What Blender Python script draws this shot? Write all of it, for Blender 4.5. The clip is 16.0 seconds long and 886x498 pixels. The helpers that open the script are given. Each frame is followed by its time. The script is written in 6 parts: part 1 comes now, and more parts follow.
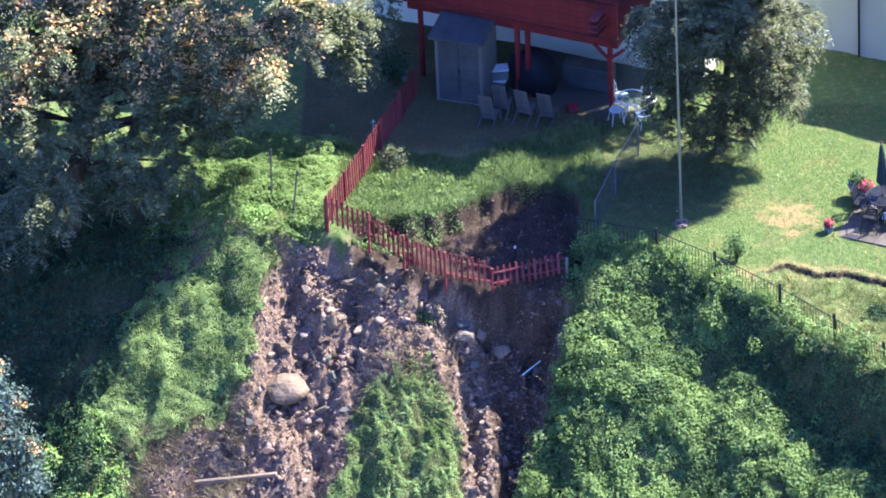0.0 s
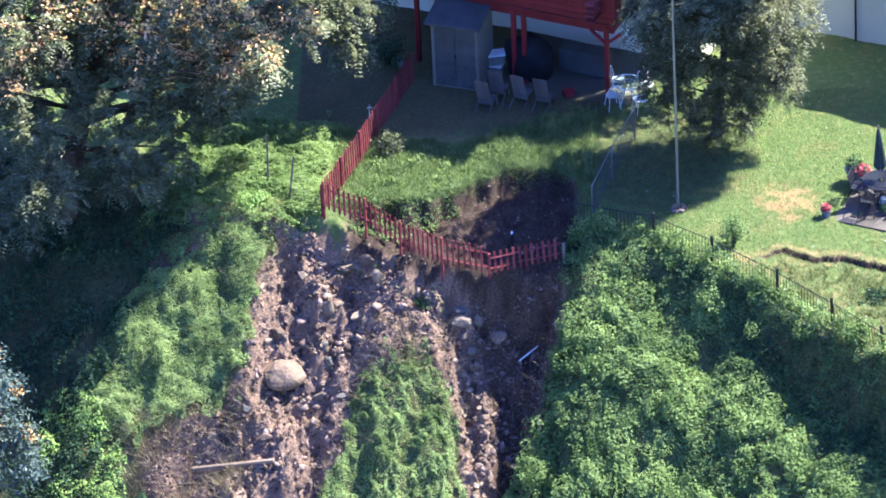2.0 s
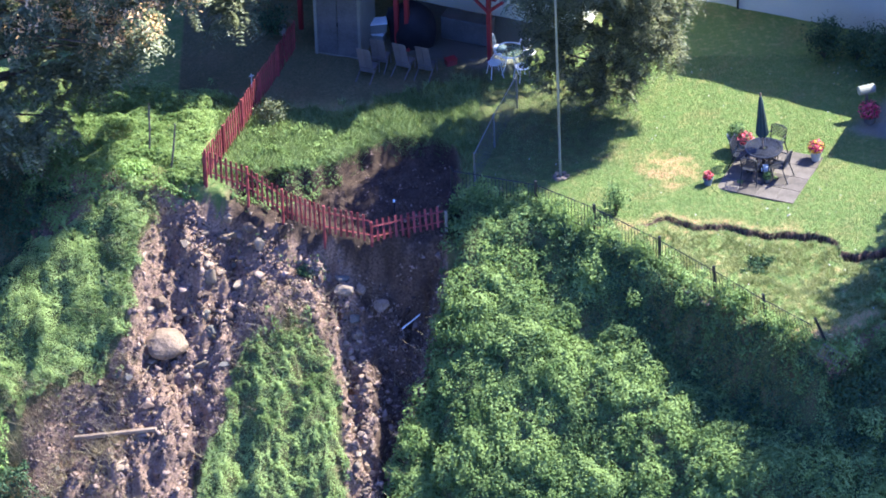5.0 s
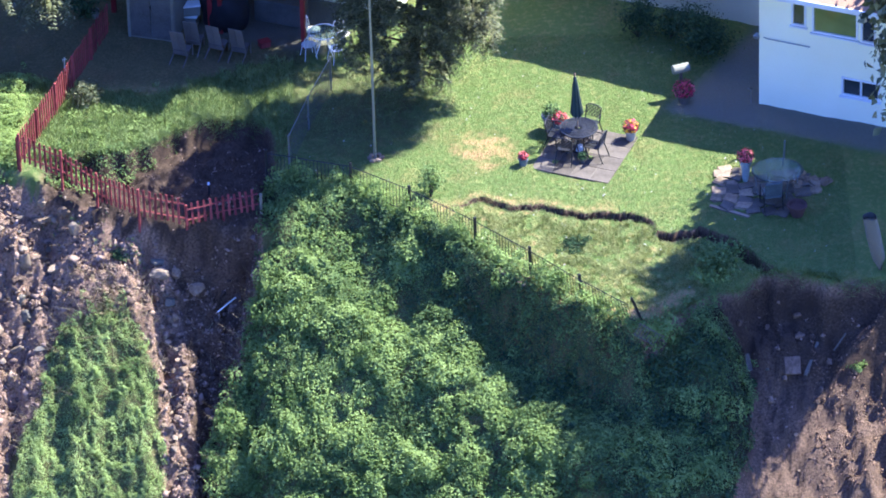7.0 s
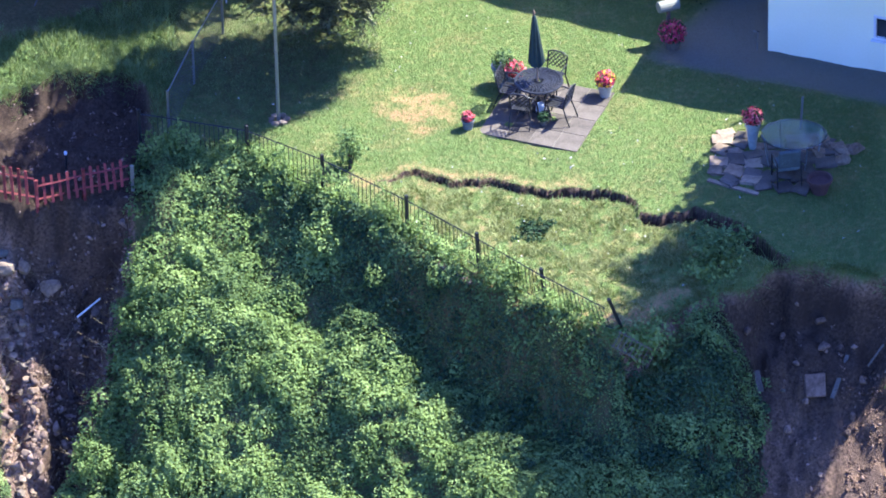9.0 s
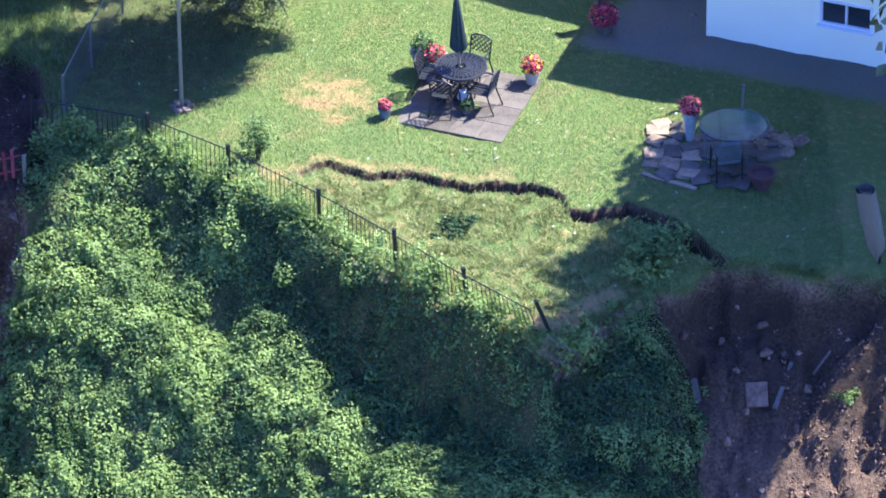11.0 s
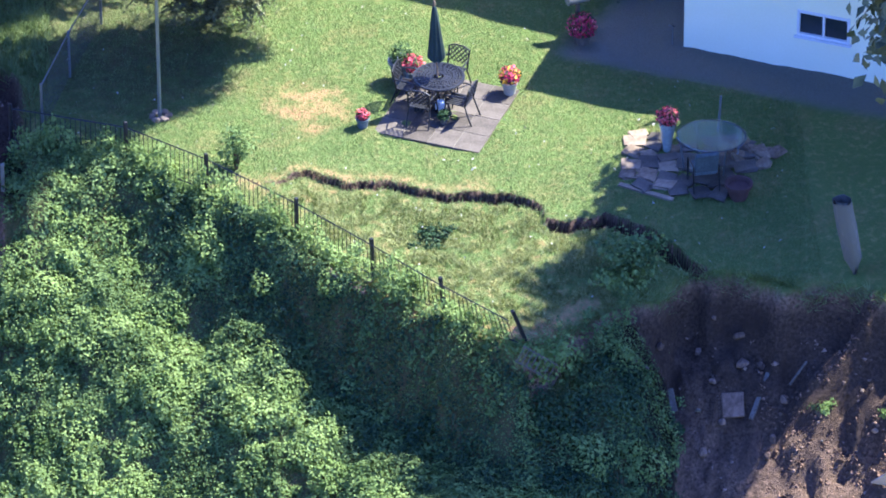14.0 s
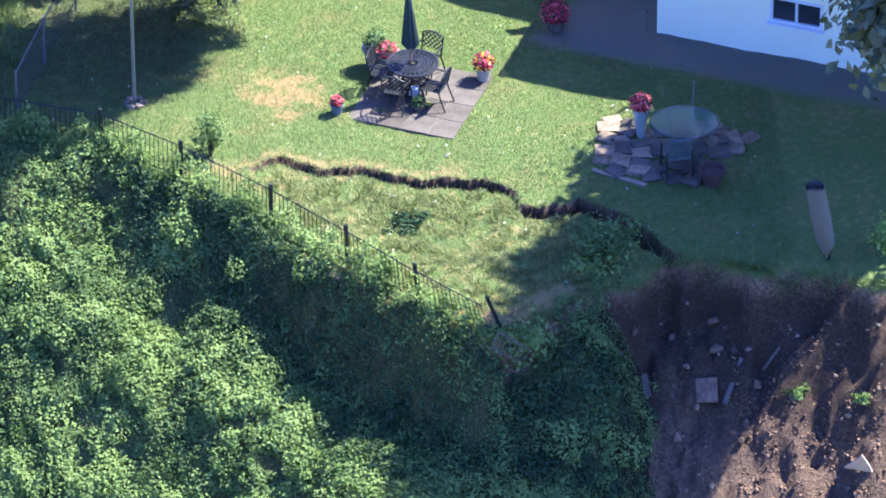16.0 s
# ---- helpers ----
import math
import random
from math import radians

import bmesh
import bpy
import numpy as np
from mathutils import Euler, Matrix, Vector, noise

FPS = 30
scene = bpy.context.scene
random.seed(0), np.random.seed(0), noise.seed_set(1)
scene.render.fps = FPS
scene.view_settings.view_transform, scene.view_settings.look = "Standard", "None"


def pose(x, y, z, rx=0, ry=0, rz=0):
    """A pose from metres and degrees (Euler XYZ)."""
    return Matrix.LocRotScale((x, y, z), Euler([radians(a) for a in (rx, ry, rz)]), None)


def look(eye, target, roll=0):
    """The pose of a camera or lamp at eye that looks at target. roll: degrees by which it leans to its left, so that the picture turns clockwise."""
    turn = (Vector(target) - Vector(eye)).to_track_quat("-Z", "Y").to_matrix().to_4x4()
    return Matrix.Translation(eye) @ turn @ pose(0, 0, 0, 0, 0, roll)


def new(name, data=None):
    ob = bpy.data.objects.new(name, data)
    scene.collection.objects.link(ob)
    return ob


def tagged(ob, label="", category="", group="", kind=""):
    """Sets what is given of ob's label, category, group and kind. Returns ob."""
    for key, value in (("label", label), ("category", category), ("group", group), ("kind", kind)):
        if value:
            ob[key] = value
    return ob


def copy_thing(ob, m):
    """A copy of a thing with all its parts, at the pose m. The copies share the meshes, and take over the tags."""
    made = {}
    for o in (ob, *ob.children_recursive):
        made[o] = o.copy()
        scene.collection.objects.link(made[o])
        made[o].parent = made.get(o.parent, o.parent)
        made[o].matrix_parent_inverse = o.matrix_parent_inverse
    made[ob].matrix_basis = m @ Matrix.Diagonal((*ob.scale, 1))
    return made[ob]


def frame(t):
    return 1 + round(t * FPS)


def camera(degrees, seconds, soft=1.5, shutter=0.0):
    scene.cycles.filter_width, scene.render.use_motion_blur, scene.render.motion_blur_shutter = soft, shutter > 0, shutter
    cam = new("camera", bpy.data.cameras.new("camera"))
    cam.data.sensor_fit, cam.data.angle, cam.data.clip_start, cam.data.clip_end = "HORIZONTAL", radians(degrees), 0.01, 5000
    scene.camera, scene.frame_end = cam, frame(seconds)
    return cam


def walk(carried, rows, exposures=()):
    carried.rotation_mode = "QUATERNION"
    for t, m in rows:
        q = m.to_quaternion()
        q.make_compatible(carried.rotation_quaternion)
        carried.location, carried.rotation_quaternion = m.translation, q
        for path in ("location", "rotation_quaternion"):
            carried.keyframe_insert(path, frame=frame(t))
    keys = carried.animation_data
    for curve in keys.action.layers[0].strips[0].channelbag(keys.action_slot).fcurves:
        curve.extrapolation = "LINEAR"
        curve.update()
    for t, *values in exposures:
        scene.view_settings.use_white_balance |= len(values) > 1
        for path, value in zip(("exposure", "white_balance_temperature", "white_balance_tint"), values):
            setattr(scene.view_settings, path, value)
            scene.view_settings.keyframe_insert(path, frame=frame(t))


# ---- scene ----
# ---- the camera: a long lens far off, panning over the yard and closing in ----
DOWN = radians(34.0)
EXPOSURE, KELVIN, TINT = 2.38, 5300, 7.8
cam = camera(7.0, 16.0, soft=1.8)
# seconds, distance, yaw, pitch, roll
ROWS = [
    (0.0, 203.83, 2.874, -33.408, -2.493),
    (0.5, 203.91, 2.827, -33.502, -2.555),
    (1.0, 203.88, 2.786, -33.551, -2.591),
    (1.5, 203.69, 2.813, -33.536, -2.612),
    (2.0, 203.57, 2.853, -33.522, -2.653),
    (2.5, 203.32, 2.882, -33.531, -2.567),
    (3.0, 203.48, 2.888, -33.544, -2.527),
    (3.2, 203.50, 2.873, -33.556, -2.510),
    (5.3, 203.40, 1.491, -33.857, -2.020),
    (5.5, 203.33, 1.324, -33.884, -1.968),
    (6.0, 203.76, 0.897, -33.942, -1.880),
    (6.5, 203.60, 0.446, -33.984, -1.666),
    (7.0, 203.00, -0.002, -34.002, -1.600),
    (7.5, 195.44, -0.364, -34.037, -1.506),
    (8.0, 181.81, -0.539, -34.055, -1.459),
    (8.5, 169.31, -0.620, -34.076, -1.342),
    (9.0, 158.01, -0.739, -34.120, -1.260),
    (9.5, 149.29, -0.993, -34.207, -1.050),
    (10.0, 147.07, -1.317, -34.243, -0.881),
    (10.2, 147.10, -1.425, -34.224, -0.834),
    (12.3, 147.20, -1.690, -34.118, -0.140),
    (12.5, 147.22, -1.705, -34.107, -0.138),
    (13.0, 147.17, -1.722, -34.095, -0.167),
    (13.5, 147.22, -1.746, -34.084, -0.149),
    (14.0, 147.42, -1.824, -34.082, -0.214),
    (14.5, 147.47, -1.906, -34.088, -0.204),
    (15.0, 147.62, -1.954, -34.096, -0.242),
    (15.5, 147.69, -2.012, -34.136, -0.152),
    (16.0, 147.78, -2.066, -34.193, -0.169),
]


def view(d, yaw, pitch, roll):
    return Matrix.Translation((0, -d * math.cos(DOWN), d * math.sin(DOWN))) @ pose(0, 0, 0, 90 + pitch, 0, yaw) @ pose(0, 0, 0, 0, 0, roll)


walk(cam, [(t, view(d, yaw, pitch, roll)) for t, d, yaw, pitch, roll in ROWS], exposures=[(0.0, EXPOSURE, KELVIN, TINT), (16.0, EXPOSURE, KELVIN, TINT)])

# ---- daylight ----
SUN_AZ, SUN_EL = radians(24.6), radians(53.0)  # the sun stands to the right and behind the houses
to_sun = Vector((math.cos(SUN_AZ) * math.cos(SUN_EL), math.sin(SUN_AZ) * math.cos(SUN_EL), math.sin(SUN_EL)))
world = bpy.data.worlds.new("sky")
scene.world = world
world.use_nodes = True
sky = world.node_tree.nodes.new("ShaderNodeTexSky")
sky.sky_type, sky.sun_disc = "NISHITA", False
sky.sun_elevation, sky.sun_rotation = SUN_EL, radians(90) - SUN_AZ
sky.air_density, sky.dust_density, sky.ozone_density = 1.3, 1.6, 2.0
background = world.node_tree.nodes["Background"]
background.inputs["Strength"].default_value = 0.053
clear_blue = world.node_tree.nodes.new("ShaderNodeMix")
clear_blue.data_type, clear_blue.blend_type = "RGBA", "MULTIPLY"
clear_blue.inputs["Factor"].default_value, clear_blue.inputs["B"].default_value = 1.0, (0.8, 0.98, 2.05, 1)
world.node_tree.links.new(sky.outputs[0], clear_blue.inputs["A"])
world.node_tree.links.new(clear_blue.outputs["Result"], background.inputs["Color"])
sun = new("sun", bpy.data.lights.new("sun", "SUN"))
sun.data.energy, sun.data.angle, sun.data.color = 4.5, radians(0.55), (1.0, 0.88, 0.7)
sun.matrix_world = look(to_sun * 60, (0, 0, 0))


# ---- materials ----
def material(name, low, high, rough=0.8, grain=30.0, patch=3.0, bump=0.3, metal=0.0, through_light=0.0, island=False, spread=0.35, stretch=(1, 1, 1), spec=0.3):
    """A surface whose colour wanders between low and high at two scales, with fine relief."""
    m = bpy.data.materials.new(name)
    m.use_nodes = True
    nt = m.node_tree
    n, link = nt.nodes, nt.links.new
    bsdf = n["Principled BSDF"]
    bsdf.inputs["Roughness"].default_value = rough
    bsdf.inputs["Metallic"].default_value = metal
    bsdf.inputs["Specular IOR Level"].default_value = spec
    co = n.new("ShaderNodeTexCoord")
    mp = n.new("ShaderNodeMapping")
    mp.inputs["Scale"].default_value = stretch
    link(co.outputs["Object"], mp.inputs["Vector"])
    fine, broad = n.new("ShaderNodeTexNoise"), n.new("ShaderNodeTexNoise")
    for node, scale, detail in ((fine, grain, 6.0), (broad, patch, 3.0)):
        node.inputs["Scale"].default_value, node.inputs["Detail"].default_value = scale, detail
        link(mp.outputs[0], node.inputs["Vector"])
    add = n.new("ShaderNodeMath")
    add.operation = "ADD"
    link(fine.outputs["Fac"], add.inputs[0])
    link(broad.outputs["Fac"], add.inputs[1])
    vary = add
    seed = n.new("ShaderNodeNewGeometry" if island else "ShaderNodeObjectInfo")
    shift = n.new("ShaderNodeMath")
    shift.operation, shift.inputs[1].default_value = "MULTIPLY_ADD", spread * 2
    shift.inputs[2].default_value = -spread
    link(seed.outputs["Random Per Island" if island else "Random"], shift.inputs[0])
    vary = n.new("ShaderNodeMath")
    vary.operation = "ADD"
    link(add.outputs[0], vary.inputs[0])
    link(shift.outputs[0], vary.inputs[1])
    ramp = n.new("ShaderNodeMapRange")
    ramp.inputs["From Min"].default_value, ramp.inputs["From Max"].default_value = 0.68, 1.32
    link(vary.outputs[0], ramp.inputs["Value"])
    mix = n.new("ShaderNodeMix")
    mix.data_type = "RGBA"
    mix.inputs["A"].default_value, mix.inputs["B"].default_value = (*low, 1), (*high, 1)
    link(ramp.outputs[0], mix.inputs["Factor"])
    link(mix.outputs["Result"], bsdf.inputs["Base Color"])
    if bump:
        b = n.new("ShaderNodeBump")
        b.inputs["Strength"].default_value, b.inputs["Distance"].default_value = bump, 0.02
        link(fine.outputs["Fac"], b.inputs["Height"])
        link(b.outputs[0], bsdf.inputs["Normal"])
    if through_light:
        leaf, blend = n.new("ShaderNodeBsdfTranslucent"), n.new("ShaderNodeMixShader")
        link(mix.outputs["Result"], leaf.inputs["Color"])
        blend.inputs[0].default_value = through_light
        link(bsdf.outputs[0], blend.inputs[1])
        link(leaf.outputs[0], blend.inputs[2])
        link(blend.outputs[0], n["Material Output"].inputs["Surface"])
    return m


def clear(name, tint, rough=0.05):
    m = bpy.data.materials.new(name)
    m.use_nodes = True
    bsdf = m.node_tree.nodes["Principled BSDF"]
    bsdf.inputs["Base Color"].default_value = (*tint, 1)
    bsdf.inputs["Roughness"].default_value = rough
    bsdf.inputs["Transmission Weight"].default_value = 0.94
    return m


M = {
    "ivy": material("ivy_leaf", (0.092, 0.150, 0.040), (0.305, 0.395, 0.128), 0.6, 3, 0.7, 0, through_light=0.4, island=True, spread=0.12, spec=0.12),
    "ivy_pale": material("pale_ivy_leaf", (0.115, 0.175, 0.052), (0.370, 0.460, 0.165), 0.6, 3, 0.7, 0, through_light=0.4, island=True, spread=0.16, spec=0.12),
    # dimmer copy of the ivy leaf, with the slope's shade in its colour
    "ivy_dim": material("dim_ivy_leaf", (0.048, 0.088, 0.031), (0.235, 0.318, 0.102), 0.6, 3, 0.7, 0, through_light=0.35, island=True, spread=0.16, spec=0.12),
    # dark shrub leaf, which also stands for ivy and undergrowth in shade
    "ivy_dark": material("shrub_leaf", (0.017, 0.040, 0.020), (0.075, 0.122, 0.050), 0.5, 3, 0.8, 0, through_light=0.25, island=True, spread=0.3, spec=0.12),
    "lime": material("lime_leaf", (0.162, 0.260, 0.052), (0.360, 0.486, 0.130), 0.5, 3, 0.8, 0, through_light=0.35, island=True, spread=0.3),
    "maple": material("maple_leaf", (0.058, 0.074, 0.031), (0.219, 0.223, 0.107), 0.42, 3, 0.6, 0, through_light=0.25, island=True, spread=0.35),
    "seed": material("seed_cluster", (0.46, 0.26, 0.09), (0.74, 0.5, 0.24), 0.7, 4, 1.0, 0, through_light=0.2, island=True, spread=0.4),
    "needle": material("conifer_spray", (0.042, 0.050, 0.022), (0.215, 0.215, 0.095), 0.5, 3, 0.9, 0, through_light=0.2, island=True, spread=0.35),
    "blue_leaf": material("silver_leaf", (0.043, 0.068, 0.050), (0.124, 0.167, 0.136), 0.5, 3, 0.8, 0, through_light=0.2, island=True, spread=0.3),
    "blade": material("grass_blade", (0.092, 0.139, 0.039), (0.242, 0.301, 0.107), 0.6, 2, 0.35, 0, through_light=0.3, island=True, spread=0.25),
    "slump_blade": material("yellow_grass_blade", (0.115, 0.145, 0.036), (0.34, 0.345, 0.13), 0.6, 2, 0.6, 0, through_light=0.3, island=True, spread=0.35),
    "straw": material("dry_stalk", (0.136, 0.099, 0.050), (0.310, 0.248, 0.136), 0.8, 6, 1.0, 0, through_light=0.15, island=True, spread=0.4),
    "bark": material("bark", (0.037, 0.028, 0.022), (0.124, 0.099, 0.074), 0.95, 18, 3, 0.9, stretch=(1, 1, 0.2)),
    "red": material("red_paint", (0.124, 0.010, 0.014), (0.236, 0.025, 0.028), 0.55, 30, 2.5, 0.2, spread=0.15),
    "red_worn": material("weathered_red_paint", (0.095, 0.014, 0.018), (0.26, 0.055, 0.055), 0.7, 25, 4, 0.3, spread=0.3),
    "white": material("white_wall_paint", (0.9, 0.88, 0.63), (0.95, 0.93, 0.71), 0.7, 22, 0.8, 0.1, spread=0.05),
    "grey_white": material("grey_white_wall", (0.46, 0.45, 0.34), (0.54, 0.53, 0.41), 0.75, 22, 0.8, 0.1, spread=0.05),
    "trim": material("white_trim_paint", (0.68, 0.69, 0.7), (0.82, 0.82, 0.82), 0.5, 25, 2, 0.08, spread=0.1),
    "shed_wall": material("faded_shed_board", (0.14, 0.14, 0.112), (0.2, 0.2, 0.162), 0.7, 22, 2, 0.15),
    "grey": material("grey_painted_board", (0.056, 0.057, 0.053), (0.105, 0.104, 0.096), 0.7, 20, 2, 0.2, spread=0.1),
    "shingle": material("brown_roof_shingle", (0.155, 0.081, 0.050), (0.298, 0.186, 0.124), 0.9, 60, 3, 0.5, spread=0.35),
    "dark": material("black_iron", (0.012, 0.013, 0.016), (0.035, 0.035, 0.04), 0.45, 40, 4, 0.1, metal=0.3, spread=0.1, spec=0.4),
    "steel": material("galvanised_steel", (0.174, 0.186, 0.192), (0.310, 0.322, 0.329), 0.4, 40, 3, 0.05, metal=0.7),
    "green_cloth": material("dark_green_canvas", (0.01, 0.02, 0.022), (0.03, 0.05, 0.05), 0.85, 60, 4, 0.2),
    "black_cloth": material("black_cover", (0.01, 0.01, 0.013), (0.03, 0.03, 0.035), 0.8, 30, 3, 0.3),
    "slab": material("paving_stone", (0.056, 0.046, 0.037), (0.125, 0.104, 0.084), 0.9, 26, 2.4, 0.4, spread=0.25),
    "stone": material("field_stone", (0.106, 0.072, 0.047), (0.265, 0.187, 0.122), 0.92, 14, 3, 0.7, spread=0.35),
    "pale_stone": material("pale_broken_stone", (0.134, 0.098, 0.065), (0.281, 0.213, 0.145), 0.9, 16, 3, 0.6, spread=0.3),
    "concrete": material("concrete", (0.089, 0.077, 0.061), (0.174, 0.154, 0.122), 0.9, 20, 2, 0.35, spread=0.2),
    "timber": material("bleached_timber", (0.15, 0.1, 0.063), (0.3, 0.22, 0.15), 0.85, 22, 3, 0.5, stretch=(0.25, 1, 1), spread=0.2),
    "old_wood": material("grey_old_wood", (0.074, 0.062, 0.050), (0.167, 0.143, 0.118), 0.9, 24, 3, 0.5, stretch=(1, 1, 0.2), spread=0.25),
    "pot_blue": material("glazed_grey_pot", (0.099, 0.118, 0.136), (0.198, 0.223, 0.248), 0.35, 12, 3, 0.1),
    "pot_pale": material("pale_glazed_pot", (0.23, 0.262, 0.26), (0.33, 0.37, 0.365), 0.2, 12, 3, 0.05, spec=0.6),
    "pot_cream": material("cream_pot", (0.310, 0.285, 0.248), (0.409, 0.384, 0.341), 0.7, 20, 3, 0.15),
    "pink": material("pink_petals", (0.45, 0.03, 0.06), (0.75, 0.2, 0.22), 0.6, 8, 2, 0, through_light=0.25, island=True, spread=0.45),
    "yellow": material("yellow_petals", (0.7, 0.32, 0.02), (0.9, 0.6, 0.05), 0.6, 8, 2, 0, through_light=0.25, island=True, spread=0.4),
    "crimson": material("crimson_petals", (0.36, 0.012, 0.07), (0.66, 0.06, 0.19), 0.6, 8, 2, 0, through_light=0.25, island=True, spread=0.4),
    "lounge": material("pale_canvas_slats", (0.09, 0.08, 0.07), (0.135, 0.12, 0.108), 0.8, 20, 3, 0.15),
    "plastic": material("white_plastic", (0.66, 0.69, 0.74), (0.8, 0.82, 0.86), 0.4, 20, 3, 0.03),
    "pane": material("dark_window_glass", (0.02, 0.025, 0.03), (0.05, 0.055, 0.065), 0.06, 2, 0.8, 0, spec=0.7),
    "green_pane": material("yellow_green_window_glass", (0.16, 0.19, 0.05), (0.24, 0.27, 0.08), 0.1, 2, 0.8, 0, spec=0.6),
    "clod": material("earth_clod", (0.06, 0.04, 0.031), (0.26, 0.18, 0.135), 0.95, 30, 2, 0.4, island=True, spread=0.45),
    "rubble": material("tan_rubble", (0.070, 0.041, 0.027), (0.228, 0.142, 0.093), 0.95, 30, 2, 0.4, island=True, spread=0.45),
    "terracotta": material("dark_terracotta", (0.050, 0.026, 0.022), (0.093, 0.050, 0.043), 0.85, 22, 3, 0.3),
    "white_iron": material("white_painted_iron", (0.6, 0.6, 0.55), (0.78, 0.78, 0.72), 0.45, 30, 3, 0.05),
    "petal": material("fallen_petal", (0.310, 0.298, 0.155), (0.496, 0.484, 0.434), 0.7, 5, 2, 0, island=True, spread=0.5),
    "grey_wood": material("silvered_wood", (0.13, 0.125, 0.11), (0.27, 0.262, 0.235), 0.9, 22, 3, 0.5, stretch=(1, 1, 0.2)),
    "pale_board": material("pale_torn_board", (0.4, 0.3, 0.21), (0.58, 0.46, 0.35), 0.85, 18, 3, 0.3),
    "clay": material("brown_clay", (0.07, 0.046, 0.034), (0.2, 0.135, 0.1), 0.95, 16, 3, 0.7, spread=0.3),
    "glass": clear("table_glass", (0.62, 0.78, 0.74), 0.06),
    "sling_cloth": material("blue_grey_sling", (0.06, 0.075, 0.08), (0.12, 0.145, 0.15), 0.85, 25, 3, 0.2),
}


def ground_material():
    """Grass, soil and gravel by the ground's own cover mask, darkened by its painted shade."""
    m = bpy.data.materials.new("ground_cover")
    m.use_nodes = True
    nt = m.node_tree
    n, link = nt.nodes, nt.links.new
    bsdf = n["Principled BSDF"]
    bsdf.inputs["Roughness"].default_value, bsdf.inputs["Specular IOR Level"].default_value = 0.95, 0.15
    co = n.new("ShaderNodeTexCoord")

    def tex(scale, detail=5.0, rough=0.6):
        t = n.new("ShaderNodeTexNoise")
        t.inputs["Scale"].default_value, t.inputs["Detail"].default_value, t.inputs["Roughness"].default_value = scale, detail, rough
        link(co.outputs["Object"], t.inputs["Vector"])
        return t.outputs["Fac"]

    def spread(fac, lo, hi):
        r = n.new("ShaderNodeMapRange")
        r.inputs["From Min"].default_value, r.inputs["From Max"].default_value = lo, hi
        link(fac, r.inputs["Value"])
        return r.outputs[0]

    def mix(fac, a, b):
        x = n.new("ShaderNodeMix")
        x.data_type = "RGBA"
        link(fac, x.inputs["Factor"])
        for socket, v in (("A", a), ("B", b)):
            if isinstance(v, tuple):
                x.inputs[socket].default_value = (*v, 1)
            else:
                link(v, x.inputs[socket])
        return x.outputs["Result"]

    mask = n.new("ShaderNodeAttribute")
    mask.attribute_name = "cover"
    split = n.new("ShaderNodeSeparateColor")
    link(mask.outputs["Color"], split.inputs[0])
    grain, mid, broad = tex(45, 6, 0.7), tex(5.5, 4), tex(0.7, 3)
    grass = mix(spread(grain, 0.3, 0.72), (0.068, 0.11, 0.028), (0.19, 0.245, 0.075))
    grass = mix(spread(mid, 0.5, 0.74), grass, (0.26, 0.25, 0.095))
    grass = mix(spread(broad, 0.52, 0.8), grass, (0.1, 0.155, 0.04))
    dry = mix(spread(grain, 0.3, 0.7), (0.29, 0.145, 0.07), (0.45, 0.26, 0.145))
    soil = mix(spread(tex(14, 8, 0.7), 0.34, 0.66), (0.07, 0.045, 0.032), (0.42, 0.275, 0.187))
    soil = mix(spread(tex(1.3, 4), 0.48, 0.72), soil, (0.15, 0.098, 0.073))
    gravel = mix(spread(tex(60, 3), 0.35, 0.65), (0.12, 0.115, 0.092), (0.235, 0.225, 0.18))
    colour = mix(split.outputs["Red"], soil, grass)
    dryness = n.new("ShaderNodeMath")
    dryness.operation = "MULTIPLY"
    link(split.outputs["Green"], dryness.inputs[0])
    link(spread(tex(11, 5, 0.7), 0.3, 0.62), dryness.inputs[1])
    colour = mix(dryness.outputs[0], colour, dry)
    colour = mix(split.outputs["Blue"], colour, gravel)
    # shade painted into the ground colour, near black where alpha is low
    painted_shade = n.new("ShaderNodeMath")
    painted_shade.operation, painted_shade.inputs[0].default_value = "SUBTRACT", 1.0
    link(mask.outputs["Alpha"], painted_shade.inputs[1])
    colour = mix(painted_shade.outputs[0], colour, (0.02, 0.015, 0.012))
    link(colour, bsdf.inputs["Base Color"])
    b = n.new("ShaderNodeBump")
    b.inputs["Strength"].default_value, b.inputs["Distance"].default_value = 1.0, 0.08
    link(tex(22, 9, 0.72), b.inputs["Height"])
    link(b.outputs[0], bsdf.inputs["Normal"])
    return m


M["ground"] = ground_material()


# ---- building helpers ----
def mesh_of(name, verts, faces, mat):
    """A mesh from arrays: faces all have the same number of corners."""
    verts, faces = np.asarray(verts, np.float32), np.asarray(faces, np.int32)
    me = bpy.data.meshes.new(name)
    k = faces.shape[1]
    me.vertices.add(len(verts))
    me.vertices.foreach_set("co", verts.ravel())
    me.loops.add(faces.size)
    me.loops.foreach_set("vertex_index", faces.ravel())
    me.polygons.add(len(faces))
    me.polygons.foreach_set("loop_start", np.arange(0, faces.size, k, dtype=np.int32))
    me.update(calc_edges=True)
    me.materials.append(mat)
    return me


def part(name, bm, mat, parent=None, label="", smooth=False):
    me = bpy.data.meshes.new(name)
    bmesh.ops.recalc_face_normals(bm, faces=bm.faces)
    bm.to_mesh(me)
    bm.free()
    me.materials.append(mat)
    if smooth:
        me.polygons.foreach_set("use_smooth", [True] * len(me.polygons))
    ob = new(name, me)
    ob.parent = parent
    return tagged(ob, label=label)


